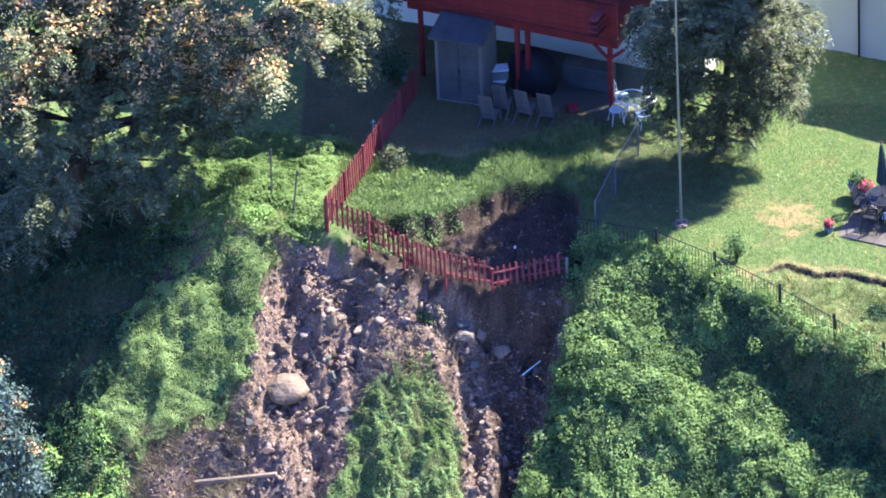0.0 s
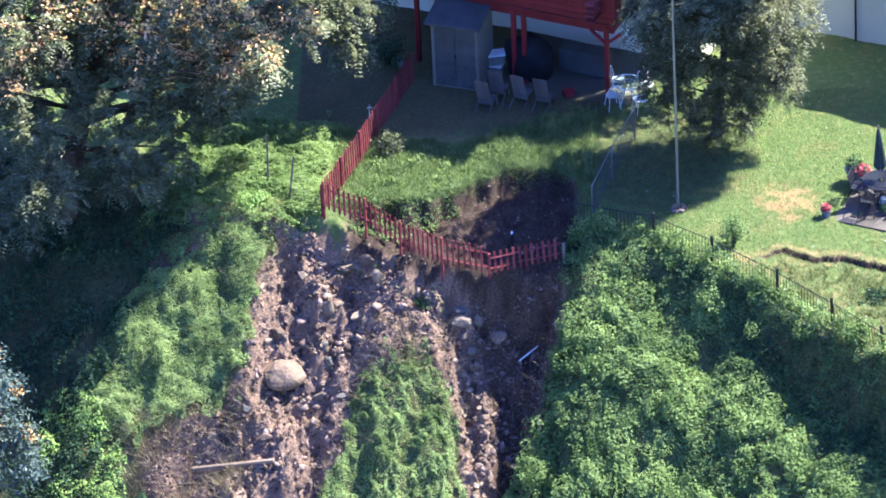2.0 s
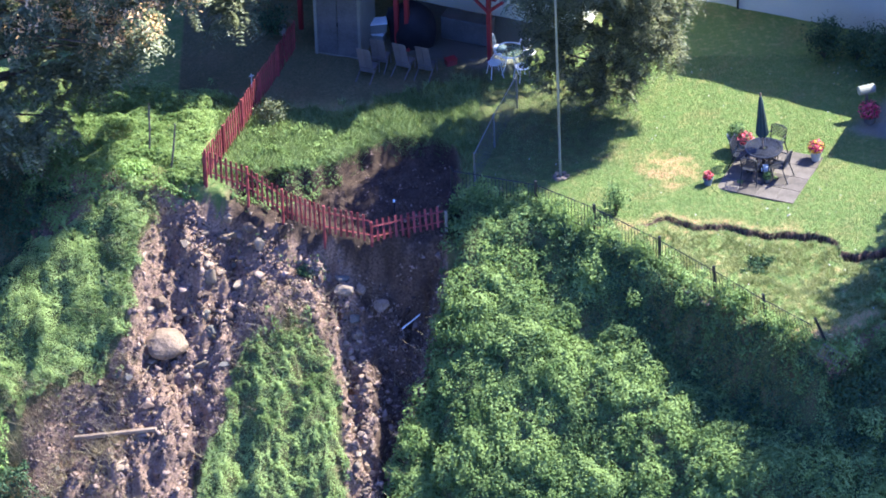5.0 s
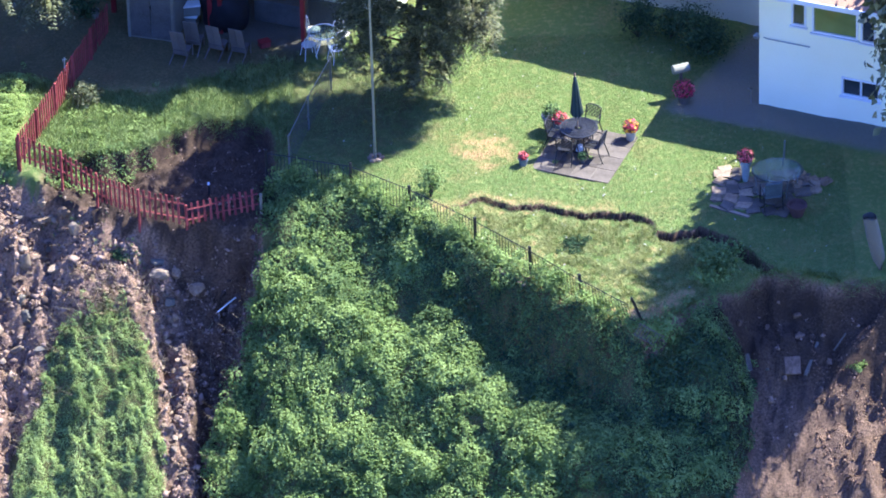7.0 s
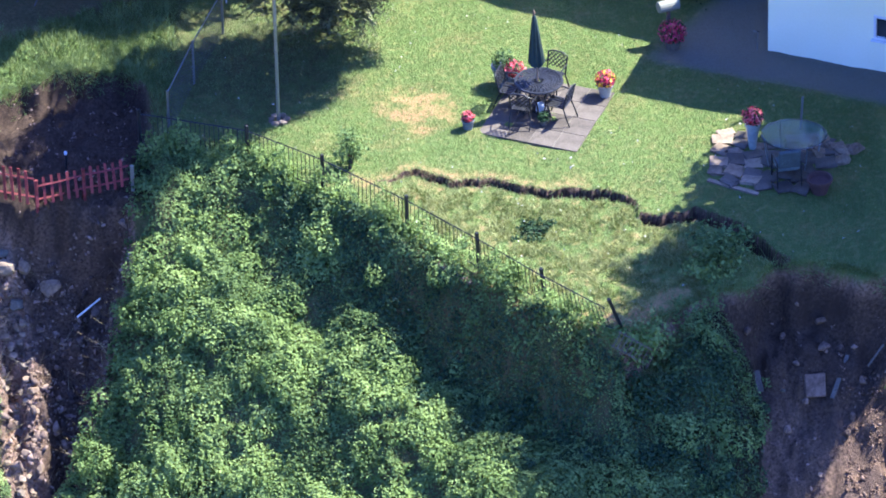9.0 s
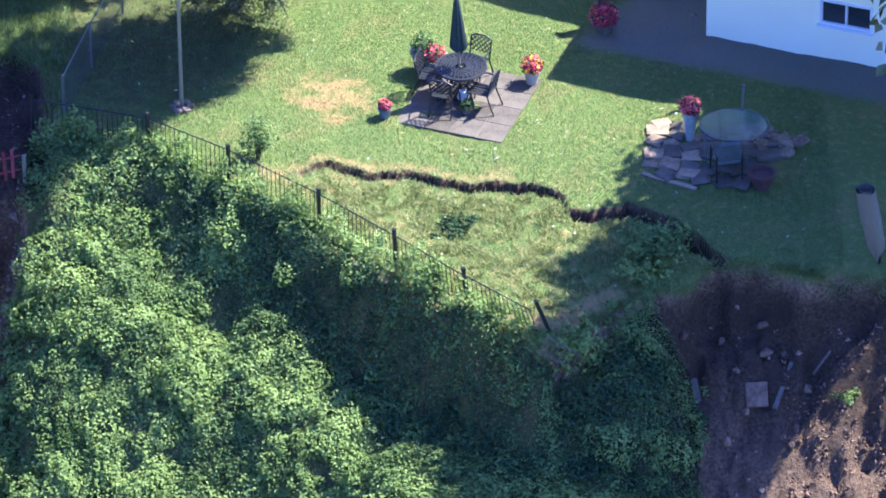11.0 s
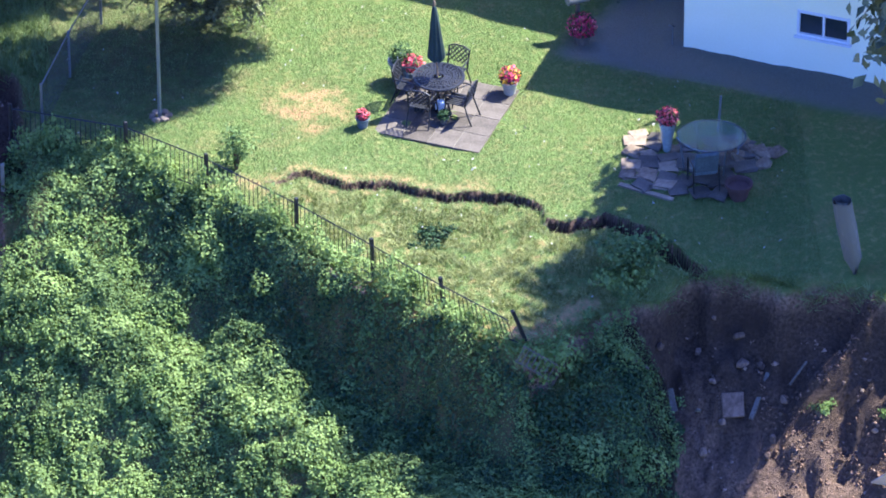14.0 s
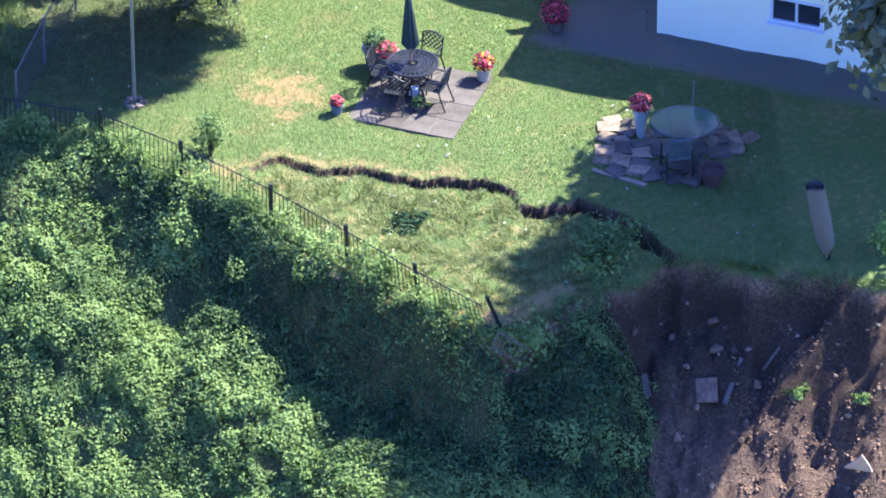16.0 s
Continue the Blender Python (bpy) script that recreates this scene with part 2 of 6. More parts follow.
def piece(name, me, parent, m, label=""):
    """One more object on a shared mesh."""
    ob = new(name, me)
    ob.parent = parent
    ob.matrix_basis = m
    return tagged(ob, label=label)


def thing(name, m, label, category, group="", kind=""):
    ob = new(name)
    ob.empty_display_size = 0.2
    ob.matrix_basis = m
    return tagged(ob, label, category, group, kind)


def slab(bm, size, m=None, bevel=0.0):
    """A box of that size about m."""
    made = bmesh.ops.create_cube(bm, size=1.0, matrix=(m or Matrix()) @ Matrix.Diagonal((*size, 1)))
    if bevel:
        edges = list({e for v in made["verts"] for e in v.link_edges})
        bmesh.ops.bevel(bm, geom=edges, offset=bevel, segments=1, affect="EDGES")
    return bm


def tube(bm, points, radii, sides=8, cap=True):
    """A bent round bar through the points."""
    points = [Vector(p) for p in points]
    if not hasattr(radii, "__len__"):
        radii = [radii] * len(points)
    rings = []
    for i, (p, r) in enumerate(zip(points, radii)):
        d = (points[min(i + 1, len(points) - 1)] - points[max(i - 1, 0)]).normalized()
        q = d.to_track_quat("Z", "Y")
        rings.append([bm.verts.new(p + q @ Vector((r * math.cos(6.2832 * k / sides), r * math.sin(6.2832 * k / sides), 0))) for k in range(sides)])
    for a, b in zip(rings, rings[1:]):
        for k in range(sides):
            bm.faces.new((a[k], a[(k + 1) % sides], b[(k + 1) % sides], b[k]))
    if cap:
        bm.faces.new(rings[0][::-1])
        bm.faces.new(rings[-1])
    return bm


def lathe(bm, profile, sides=20, m=None):
    """A turned body from (radius, height) pairs."""
    rings = [[bm.verts.new((r * math.cos(6.2832 * k / sides), r * math.sin(6.2832 * k / sides), z)) for k in range(sides)] for r, z in profile]
    for a, b in zip(rings, rings[1:]):
        for k in range(sides):
            bm.faces.new((a[k], a[(k + 1) % sides], b[(k + 1) % sides], b[k]))
    bm.faces.new(rings[0][::-1])
    bm.faces.new(rings[-1])
    if m:
        bmesh.ops.transform(bm, matrix=m, verts=bm.verts)
    return bm


def lump(bm, size, seed, m=None, rough=0.22, detail=2):
    """A rough stone."""
    made = bmesh.ops.create_icosphere(bm, subdivisions=detail, radius=0.5)
    rng = random.Random(seed)
    off = Vector((rng.uniform(0, 50), rng.uniform(0, 50), rng.uniform(0, 50)))
    for v in made["verts"]:
        v.co *= 1 + rough * noise.noise(v.co * 2.2 + off) * 2 + rough * 0.5 * noise.noise(v.co * 6 + off)
    for _ in range(7 if rough > 0.15 else 0):
        # flat broken faces
        way = Vector((rng.gauss(0, 1), rng.gauss(0, 1), rng.gauss(0, 1))).normalized()
        reach = rng.uniform(0.24, 0.38)
        for v in made["verts"]:
            over = v.co.dot(way) - reach
            if over > 0:
                v.co -= way * over
    for v in made["verts"]:
        v.co = Vector((v.co.x * size[0], v.co.y * size[1], v.co.z * size[2])) * 1.15
        if m:
            v.co = m @ v.co
    return bm


def leaves(places, normals, sizes, seed, fold=0.25, narrow=0.62, tilt=0.6):
    """Folded leaves: two triangles each, about the places, facing roughly along the normals."""
    rng = np.random.default_rng(seed)
    k = len(places)
    nrm = normals + rng.normal(0, tilt, (k, 3))
    nrm /= np.linalg.norm(nrm, axis=1, keepdims=True) + 1e-9
    side = np.cross(nrm, rng.normal(0, 1, (k, 3)))
    side /= np.linalg.norm(side, axis=1, keepdims=True) + 1e-9
    ahead = np.cross(nrm, side)
    s = sizes[:, None]
    tip, tail = places + ahead * s * 0.55, places - ahead * s * 0.45
    lift = nrm * s * fold * 0.5
    verts = np.stack([tail, places + side * s * 0.5 * narrow + lift, tip, places - side * s * 0.5 * narrow + lift], 1).reshape(-1, 3)
    base = np.arange(k)[:, None] * 4
    faces = np.concatenate([base + [0, 1, 2], base + [0, 2, 3]], 1).reshape(-1, 3)
    return verts, faces


def in_polygon(x, y, corners):
    inside = np.zeros(np.shape(x), bool)
    for (x0, y0), (x1, y1) in zip(corners, corners[1:] + corners[:1]):
        crosses = (y0 > y) != (y1 > y)
        inside ^= crosses & (x < (x1 - x0) * (y - y0) / (y1 - y0 + 1e-12) + x0)
    return inside


YARD = -22.0  # both houses and the patio are turned by this angle


# ---- the lie of the land ----
def lerp(x, xs, ys):
    return np.interp(x, xs, ys)


def soft(s, w):
    """A ramp that starts softly at zero."""
    return w * np.logaddexp(0.0, s / w)


def ease(v):
    v = np.clip(v, 0.0, 1.0)
    return v * v * (3 - 2 * v)


def waves(x, y, size, seed, octaves=4):
    """Smooth noise about zero from turned sine waves."""
    rng = np.random.default_rng(seed)
    out, amp = np.zeros(np.broadcast(x, y).shape), 1.0
    for _ in range(octaves):
        for _ in range(5):
            a, p = rng.uniform(0, 6.283, 2)
            f = 6.283 / size * rng.uniform(0.7, 1.4)
            out = out + amp * 0.32 * np.sin(f * (x * math.cos(a) + y * math.sin(a)) + p + 0.8 * np.sin(f * 0.6 * (y * math.cos(a) - x * math.sin(a)) + 2 * p))
        size, amp = size * 0.47, amp * 0.5
    return out


GRAIN = np.random.default_rng(77).permutation(256)


def grit(x, y, size, seed, octaves=3):
    """Gradient noise about zero that does not repeat."""
    out, amp = np.zeros(np.broadcast(x, y).shape), 1.0
    for k in range(octaves):
        turn = 0.7 + 1.1 * k
        u, v = np.broadcast_arrays((x * math.cos(turn) - y * math.sin(turn)) / size + 13.7 * seed, (x * math.sin(turn) + y * math.cos(turn)) / size + 7.3 * seed)
        i, j = np.floor(u).astype(int), np.floor(v).astype(int)
        fu, fv = u - i, v - j

        def corner(di, dj):
            a = GRAIN[(GRAIN[(i + di) % 256] + j + dj) % 256] * 6.2832 / 256
            return np.cos(a) * (fu - di) + np.sin(a) * (fv - dj)

        su, sv = ease(fu), ease(fv)
        top, low = corner(0, 1), corner(0, 0)
        out = out + amp * ((low + su * (corner(1, 0) - low)) * (1 - sv) + (top + su * (corner(1, 1) - top)) * sv)
        size, amp, seed = size * 0.48, amp * 0.52, seed + 3
    return out


EDGE_X = (-60, -30, -20, -14.5, -12, -9.8, -7.3, -5, -3.8, -2.5, -0.9, 0.9, 2.4, 3.7, 5.4, 6.2, 7.2, 7.9, 8.35, 8.6, 8.95, 9.5, 10.4, 11.1, 11.8, 12.2, 12.8, 14, 20, 60)
EDGE_Y = (12, 9, 7.2, 5.6, 4.5, 3.5, 2.6, 2.8, 3.0, 2.3, 1.2, -0.6, -1.9, -3.1, -3.9, -3.1, -2.4, -2.15, -1.95, -1.5, -1.25, -1.4, -1.7, -1.95, -1.92, -2.1, -2.45, -2.5, -2.6, -4)
CRACK_X = (0.2, 0.7, 1.13, 1.6, 2.0, 2.5, 3.0, 3.4, 3.8, 4.7, 5.3, 5.8, 5.96, 6.02, 6.12, 6.43, 6.95, 7.24, 7.73, 8.16, 8.58, 8.89, 9.3)
CRACK_Y = (2.12, 2.3, 2.6, 2.3, 2.0, 2.12, 2.1, 1.85, 1.66, 1.6, 1.5, 1.22, 1.08, 0.62, 0.55, 0.49, 0.61, 0.78, 0.38, 0.06, -0.46, -0.98, -1.3)
CRACK_W = (0.0, 0.04, 0.06, 0.08, 0.08, 0.07, 0.08, 0.09, 0.1, 0.15, 0.17, 0.12, 0.0, 0.0, 0.22, 0.18, 0.2, 0.28, 0.36, 0.45, 0.5, 0.3, 0.0)


RIM_X = (-12, -11.4, -10.6, -9.8, -9.0, -8.3, -7.7, -6.9, -5.2, -4.6)
RIM_Y = (4.5, 5.2, 5.25, 5.5, 5.5, 5.9, 6.4, 7.0, 6.9, 6.0)
# the banks of the slide channels
LEFT_Y, LEFT_X = (-3, 0, 1, 2.4, 4.4), (-17.2, -16.7, -15.0, -14.3, -13.6)
TONGUE_Y, TONGUE_X = (-6, -1.6, 0, 1, 2.4, 3.6), (-12.4, -12.0, -11.7, -11.4, -11.3, -10.9)
LEDGE_Y, LEDGE_X = (-6, -1.6, 0.4, 1.4, 2.4), (-8.1, -8.2, -8.25, -8.4, -8.8)
RIGHT_Y, RIGHT_X = (-6, -1.2, 0, 1.4, 2.4, 3), (-6.6, -6.5, -5.9, -5.5, -5.2, -5.1)


def edge(x):
    return lerp(x, EDGE_X, EDGE_Y)


def crack(x):
    return lerp(x, CRACK_X, CRACK_Y) + 0.045 * waves(x, x * 0, 0.6, 5, 3) + 0.035 * waves(x, x * 0, 0.2, 8, 2) * (x < 6)


def land(x, y):
    """The ground's height: a level yard that breaks off into a slope with two slide channels."""
    x, y = np.asarray(x, float), np.asarray(y, float)
    s = edge(x) + 0.12 * waves(x, y, 1.6, 3, 2) - y
    even = lerp(x, (-60, -5, 3.7, 5.4, 7, 8.2, 9.5, 14, 60), (0, 0, -3.1, -3.9, -2.9, -2.3, -1.8, -2.5, -4)) - y
    s = np.where(x > 3.7, s + (even - s) * ease((s - 0.4) / 1.2), s)
    fall = lerp(x, (-15.2, -13.9, -11.3, -10.5, -8.7, -8.2, -5.2), (5.6, 4.5, 4.5, 3.55, 3.5, 3.3, 3.1)) - y
    s = s + (fall - s) * ease((s - 0.05) / 0.35) * ease((x + 15.9) / 1.6) * ease((-4.9 - x) / 0.5)
    down = soft(s, 0.22)
    slide = ease((x - 7.4 - 0.25 * np.clip(-y - 2, 0, 8) * 0.2) / 1.1)
    z = -(0.82 + 0.05 * np.sin(x * 0.5)) * down - slide * lerp(x, (11.0, 12.6), (1.35, 0.75)) * (1 - np.exp(-soft(s, 0.05) / 0.3))
    # the bank drops steeply below the iron fence
    bank = ease((x + 3.6) / 2.4) * ease((7.4 - x) / 1.6)
    z = z - bank * lerp(x, (0.4, 1.6), (0.4, 0.7)) * (1 - np.exp(-soft(s + 0.1, 0.08) / 0.4))
    # a hollow under the overhanging edge
    z = z - lerp(x, (-4, -2, 0.8, 1.6, 5, 6.2), (0, 0.15, 0.15, 0.65, 0.65, 0)) * np.exp(-(((s - 1.05) / 0.75) ** 2))
    z = z + 0.55 * ease((x + 4.5) / 2) * ease((5.5 - x) / 2) * ease((s - 1.9) / 1.4) * np.exp(-soft(s - 5.0, 0.4) / 5)
    # a steep scarp under the picket fence
    z = z - lerp(x, (-14.6, -13.6, -12.2, -11.0, -9.9, -8.4, -7.2, -5.6, -5.0), (0, 0.4, 0.5, 0.5, 0.4, 0.4, 0.6, 0.6, 0.0)) * (1 - np.exp(-soft(s, 0.04) / 0.14))
    # beyond the foot of the slope the land flattens out
    z = np.where(z < -9, -9 - 12 * (1 - np.exp((z + 9) / 12)), z)
    on_slope = ease(s / 0.8)
    # slide channels
    near_view = ease((y + 13) / 4)
    bank_l, bank_t = lerp(y, LEFT_Y, LEFT_X), lerp(y, TONGUE_Y, TONGUE_X)
    ledge, bank_r = lerp(y, LEDGE_Y, LEDGE_X), lerp(y, RIGHT_Y, RIGHT_X)
    left = ease((x - bank_l) / 0.8) * ease((bank_t - x) / 0.5) * ease((s + 0.1) / 1.0)
    rubble_bed = ease((x - ledge) / 0.3) * ease((bank_r - x) / 0.4) * ease((s + 0.1) / 0.9)
    gully = ease((x - ledge - 1.0) / 0.3) * ease((bank_r - x) / 0.5) * ease((s + 0.2) / 1.2)
    tongue = ease((x - bank_t) / 0.5) * ease((ledge - x) / 0.4) * ease((s - 0.5) / 1.2)
    z = z - near_view * (0.5 * left + 0.5 * rubble_bed + 0.75 * gully - 0.35 * tongue)
    rough = near_view * np.clip(left + rubble_bed + (0.45 + 0.3 * ease((x - 10.5) / 1.0) * ease((-3.2 - y) / 0.8)) * slide * on_slope + 0.3 * tongue, 0, 1)
    z = z + rough * (1.0 * grit(x, y * 0.8, 1.6, 11, 5) - 0.75 * np.abs(grit(x * 1.2, y * 0.75, 1.2, 12, 4)) + 0.4 * np.abs(grit(x, y, 0.45, 13, 2)) + 0.15)
    z = z - near_view * slide * on_slope * 0.09 * np.abs(waves(x, y * 0.25, 0.9, 14, 3))
    z = z + 0.4 * np.exp(-((((x - 11.85) * 0.5 - (y + 2.75)) / 0.26) ** 2)) * ease((x - 10.7) / 0.5) * ease((12.7 - x) / 0.4)
    # the sunken bowl in the fenced yard
    rim = lerp(x, RIM_X, RIM_Y) + 0.18 * waves(x, y * 0, 1.1, 21, 3)
    inside = ease((x + 11.7) / 0.9) * ease((-4.3 - x) / 0.7)
    bowl = inside * ease((rim - y) / 0.45)
    z = z - bowl * (0.55 + 0.14 * waves(x, y, 0.9, 22, 3) + 0.08 * np.abs(waves(x, y, 0.35, 23, 2)))
    # the slumped strip of lawn and the open crack above it
    width = lerp(x, CRACK_X, CRACK_W) * (1 + lerp(x, (5.9, 6.1), (0.4, 0.12)) * waves(x, x * 0, 0.3, 6, 3)).clip(0.25, 2)
    gap = crack(x) - y
    near = ease((x - 0.2) / 1.2) * ease((9.2 - x) / 0.5)
    z = z - near * 0.16 * ease(gap / 0.05)
    z = z - ease(near * 4) * ease(-s / 0.15) * np.where((gap > 0) & (gap < width), 0.8 * ease(np.minimum(gap, width - gap) / 0.1), 0.0)
    # gentle unevenness of the lawn, and a small pit in the slumped part
    z = z + 0.03 * waves(x, y, 2.5, 31, 3)
    z = z - 0.14 * np.exp(-(((x - 3.75) / 0.3) ** 2 + ((y - 0.15) / 0.3) ** 2))
    return z


# ---- ground ----
IVY_LEFT = [(-15, 4.75), (-13.75, 4.65), (-13.36, 4.37), (-14.05, 3.24), (-14.22, 1.53), (-14.95, 0.77), (-16.75, 0.51), (-18.2, 0.2), (-19.4, 1.95), (-18.1, 3.35), (-17.2, 4.1)]
IVY_MID = [(-12.41, -1.25), (-12.06, -1.13), (-11.57, -0.58), (-11.33, 0.04), (-11.17, 0.9), (-10.75, 1.06), (-9.93, 1.22), (-9.68, 1.6), (-9.48, 1.51), (-9.09, 1.16), (-8.65, 0.87), (-8.41, 0.29), (-8.18, -0.36), (-8.11, -1.94), (-8.1, -6), (-12.6, -6)]
IVY_RIGHT = [(-5.05, 3.6), (-5.1, 2.0), (-5.45, 0.95), (-5.85, -0.5), (-6.75, -1.6), (-7.2, -8), (6.7, -11), (7.6, -7.5), (8.3, -5.35), (8.5, -3.7), (8.3, -2.8), (7.4, -2.5), (6.4, -3.2), (5.6, -4.1), (5.2, -3.8), (3.7, -2.65), (2.4, -1.4), (1.2, -0.1), (0.2, 1.0), (-0.8, 2.0), (-2.4, 3.2), (-3.8, 3.9), (-4.9, 4.1)]
HERBS = [(-17, 9.6), (-15.2, 9.9), (-11.7, 9.5), (-12.15, 5.3), (-12.3, 4.2), (-15.0, 4.55), (-17.4, 4.4)]


def rows_of(*spans):
    out = [np.arange(a, b, step) for a, b, step in spans]
    return np.concatenate(out)


def ramp_out(start, end, k):
    return start + (end - start) * (np.linspace(0, 1, k + 1)[1:] ** 2.2)


gx = np.concatenate([ramp_out(-23, -700, 22)[::-1], rows_of((-23, -15, 0.16), (-15, -4.5, 0.07), (-4.5, 0, 0.12), (0, 9.5, 0.045), (9.5, 16, 0.1)), ramp_out(16, 700, 22)])
gy = np.concatenate([ramp_out(-9, -700, 22)[::-1], rows_of((-9, -5, 0.16), (-5, -2, 0.1), (-2, 0.2, 0.05), (0.2, 2.9, 0.035), (2.9, 3.2, 0.06), (3.2, 4.6, 0.075), (4.6, 7, 0.1), (7, 18, 0.25)), ramp_out(18, 900, 22)])
GX, GY = np.meshgrid(gx, gy)
GZ = land(GX, GY)
verts = np.stack([GX, GY, GZ], -1).reshape(-1, 3)
ni, nj = len(gx), len(gy)
ii, jj = np.meshgrid(np.arange(ni - 1), np.arange(nj - 1))
base = (jj * ni + ii).ravel()
ground = new("ground", mesh_of("ground", verts, np.stack([base, base + 1, base + ni + 1, base + ni], 1), M["ground"]))
tagged(ground, "green lawn breaking off into a bare brown landslide slope", "ground", kind="structure")
ground.data.polygons.foreach_set("use_smooth", [True] * len(ground.data.polygons))


def leaf_shade(x, y, s):
    """Shade painted into the ground under the ivy and beneath the big tree."""
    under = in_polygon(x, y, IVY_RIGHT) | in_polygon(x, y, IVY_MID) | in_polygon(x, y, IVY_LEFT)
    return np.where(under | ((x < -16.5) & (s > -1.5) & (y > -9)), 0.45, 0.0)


def cover(x, y):
    """Shares of grass, dry grass and gravel; alpha falls where shade is painted."""
    s = edge(x) + np.where(x > 5, 0.12 * waves(x, y, 1.6, 3, 2) + 0.04, 0.2 * waves(x, y, 0.8, 41, 3)) - y
    grass = 1 - ease((s + 0.02) / 0.08)
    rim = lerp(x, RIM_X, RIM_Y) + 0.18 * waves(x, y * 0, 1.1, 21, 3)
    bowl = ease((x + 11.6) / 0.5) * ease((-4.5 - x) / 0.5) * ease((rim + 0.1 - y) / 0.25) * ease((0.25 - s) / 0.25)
    grass = grass * (1 - bowl)
    gap = crack(x) - y
    width = lerp(x, CRACK_X, CRACK_W)
    trench = (gap > -0.02) & (gap < width + 0.03) & (s < 0) & (x > 0.3) & (x < 9.2)
    grass = np.where(trench, 0.0, grass)
    grass = np.maximum(grass, ease((-10 - y) / 5))
    grass = np.where(in_polygon(x, y, IVY_RIGHT) | in_polygon(x, y, IVY_MID) | in_polygon(x, y, IVY_LEFT), np.maximum(grass, 0.75), grass)
    grass = np.where((x < -17.3) & (s > 0), 0.6, grass)
    # the conifer's shade painted in as thinner, darker grass
    conifer_shade = np.exp(-((((x + 2.5) / 2.3) ** 2 + ((y - 7.2) / 2.3) ** 2 + 0.5 * waves(x, y, 0.7, 48, 4)).clip(0, 9)) ** 2) * (x > -4.6)
    grass = grass * (1 - 0.25 * conifer_shade)
    # the deck's shade painted in as barer, darker ground under and before it
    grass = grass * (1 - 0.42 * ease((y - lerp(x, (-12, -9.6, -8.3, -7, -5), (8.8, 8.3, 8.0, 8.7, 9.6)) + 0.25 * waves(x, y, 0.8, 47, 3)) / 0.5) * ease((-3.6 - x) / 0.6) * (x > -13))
    dry = np.exp(-(((x - 1.25) / 0.74) ** 2 + ((y - 5.05) / 0.8) ** 2 + 0.9 * waves(x, y, 0.7, 46, 4)).clip(0, 9) ** 1.5) * 0.95
    dry = dry + 0.5 * np.exp(-((gap + 0.12) / 0.22) ** 2) * (x > -0.3) * (x < 5) + ease(waves(x, y, 0.5, 44, 4)) * 0.45 * ease((gap + 0.6) / 0.5) * ease((x + 0.4) / 0.8) * ease((7.0 - x) / 0.8) + 0.45 * np.exp(-(((x - 5.6) / 0.7) ** 2 + ((y + 3.0) / 0.5) ** 2))
    dry = dry + 0.22 * ease(waves(x, y, 1.9, 43, 4) - 0.1)
    dry = dry + 0.5 * np.exp(-((s + 0.35) / 0.3) ** 2) * (x > -1) * (x < 7) - 0.8 * np.exp(-(((x - 3.75) / 0.35) ** 2 + ((y - 0.15) / 0.35) ** 2))
    u = (x - 9.23) * math.cos(radians(YARD)) + (y - 7.02) * math.sin(radians(YARD))
    v = -(x - 9.23) * math.sin(radians(YARD)) + (y - 7.02) * math.cos(radians(YARD))
    gravel = ease((v + 1.5) / 0.5) * ease((u + 2.6 - 0.2 * v) / 0.8) * ease((4.5 - v) / 0.5)
    u2 = (x + 3.9) * math.cos(radians(YARD)) + (y - 10.7) * math.sin(radians(YARD))
    v2 = -(x + 3.9) * math.sin(radians(YARD)) + (y - 10.7) * math.cos(radians(YARD))
    gravel = np.maximum(gravel, ease((v2 + 0.4) / 0.4) * ease((u2 + 3.6) / 0.5) * ease((1.0 - u2) / 0.5) * 0.9)
    # alpha: shade painted dark in crack, gully, bowl, slide and deck yard
    return np.stack([grass, np.clip(dry * (grass > 0.3), 0, 1), gravel * (grass > 0.5), 1 - 0.85 * ease(np.minimum(gap + 0.02, width + 0.02 - gap) / 0.03) * ease((x - 0.3) / 0.4) * ease((9.3 - x) / 0.3) * (s < 0) - leaf_shade(x, y, s) - 0.45 * conifer_shade - 0.65 * ease((x - lerp(y, LEDGE_Y, LEDGE_X) - 0.8) / 0.3) * ease((lerp(y, RIGHT_Y, RIGHT_X) + 0.2 - x) / 0.3) * ease(s / 0.3) - 0.42 * ease((y - 8.6) / 0.6) * ease((-3.6 - x) / 0.6) * (x > -13) - np.maximum(0.8 * bowl, (0.5 + 0.28 * ease((2.6 - s) / 1.4)) * ease((x - 7.0) / 0.8) * ease(s / 0.2) * ease((y + 8.0) / 2.0) * (x < 40))], -1)


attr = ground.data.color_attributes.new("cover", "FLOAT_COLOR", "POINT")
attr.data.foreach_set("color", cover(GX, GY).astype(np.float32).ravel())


# ---- plants ----
def scatter(x0, x1, y0, y1, per_m2, seed, keep):
    rng = np.random.default_rng(seed)
    k = int((x1 - x0) * (y1 - y0) * per_m2)
    x, y = rng.uniform(x0, x1, k), rng.uniform(y0, y1, k)
    ok = keep(x, y)
    return x[ok], y[ok], rng


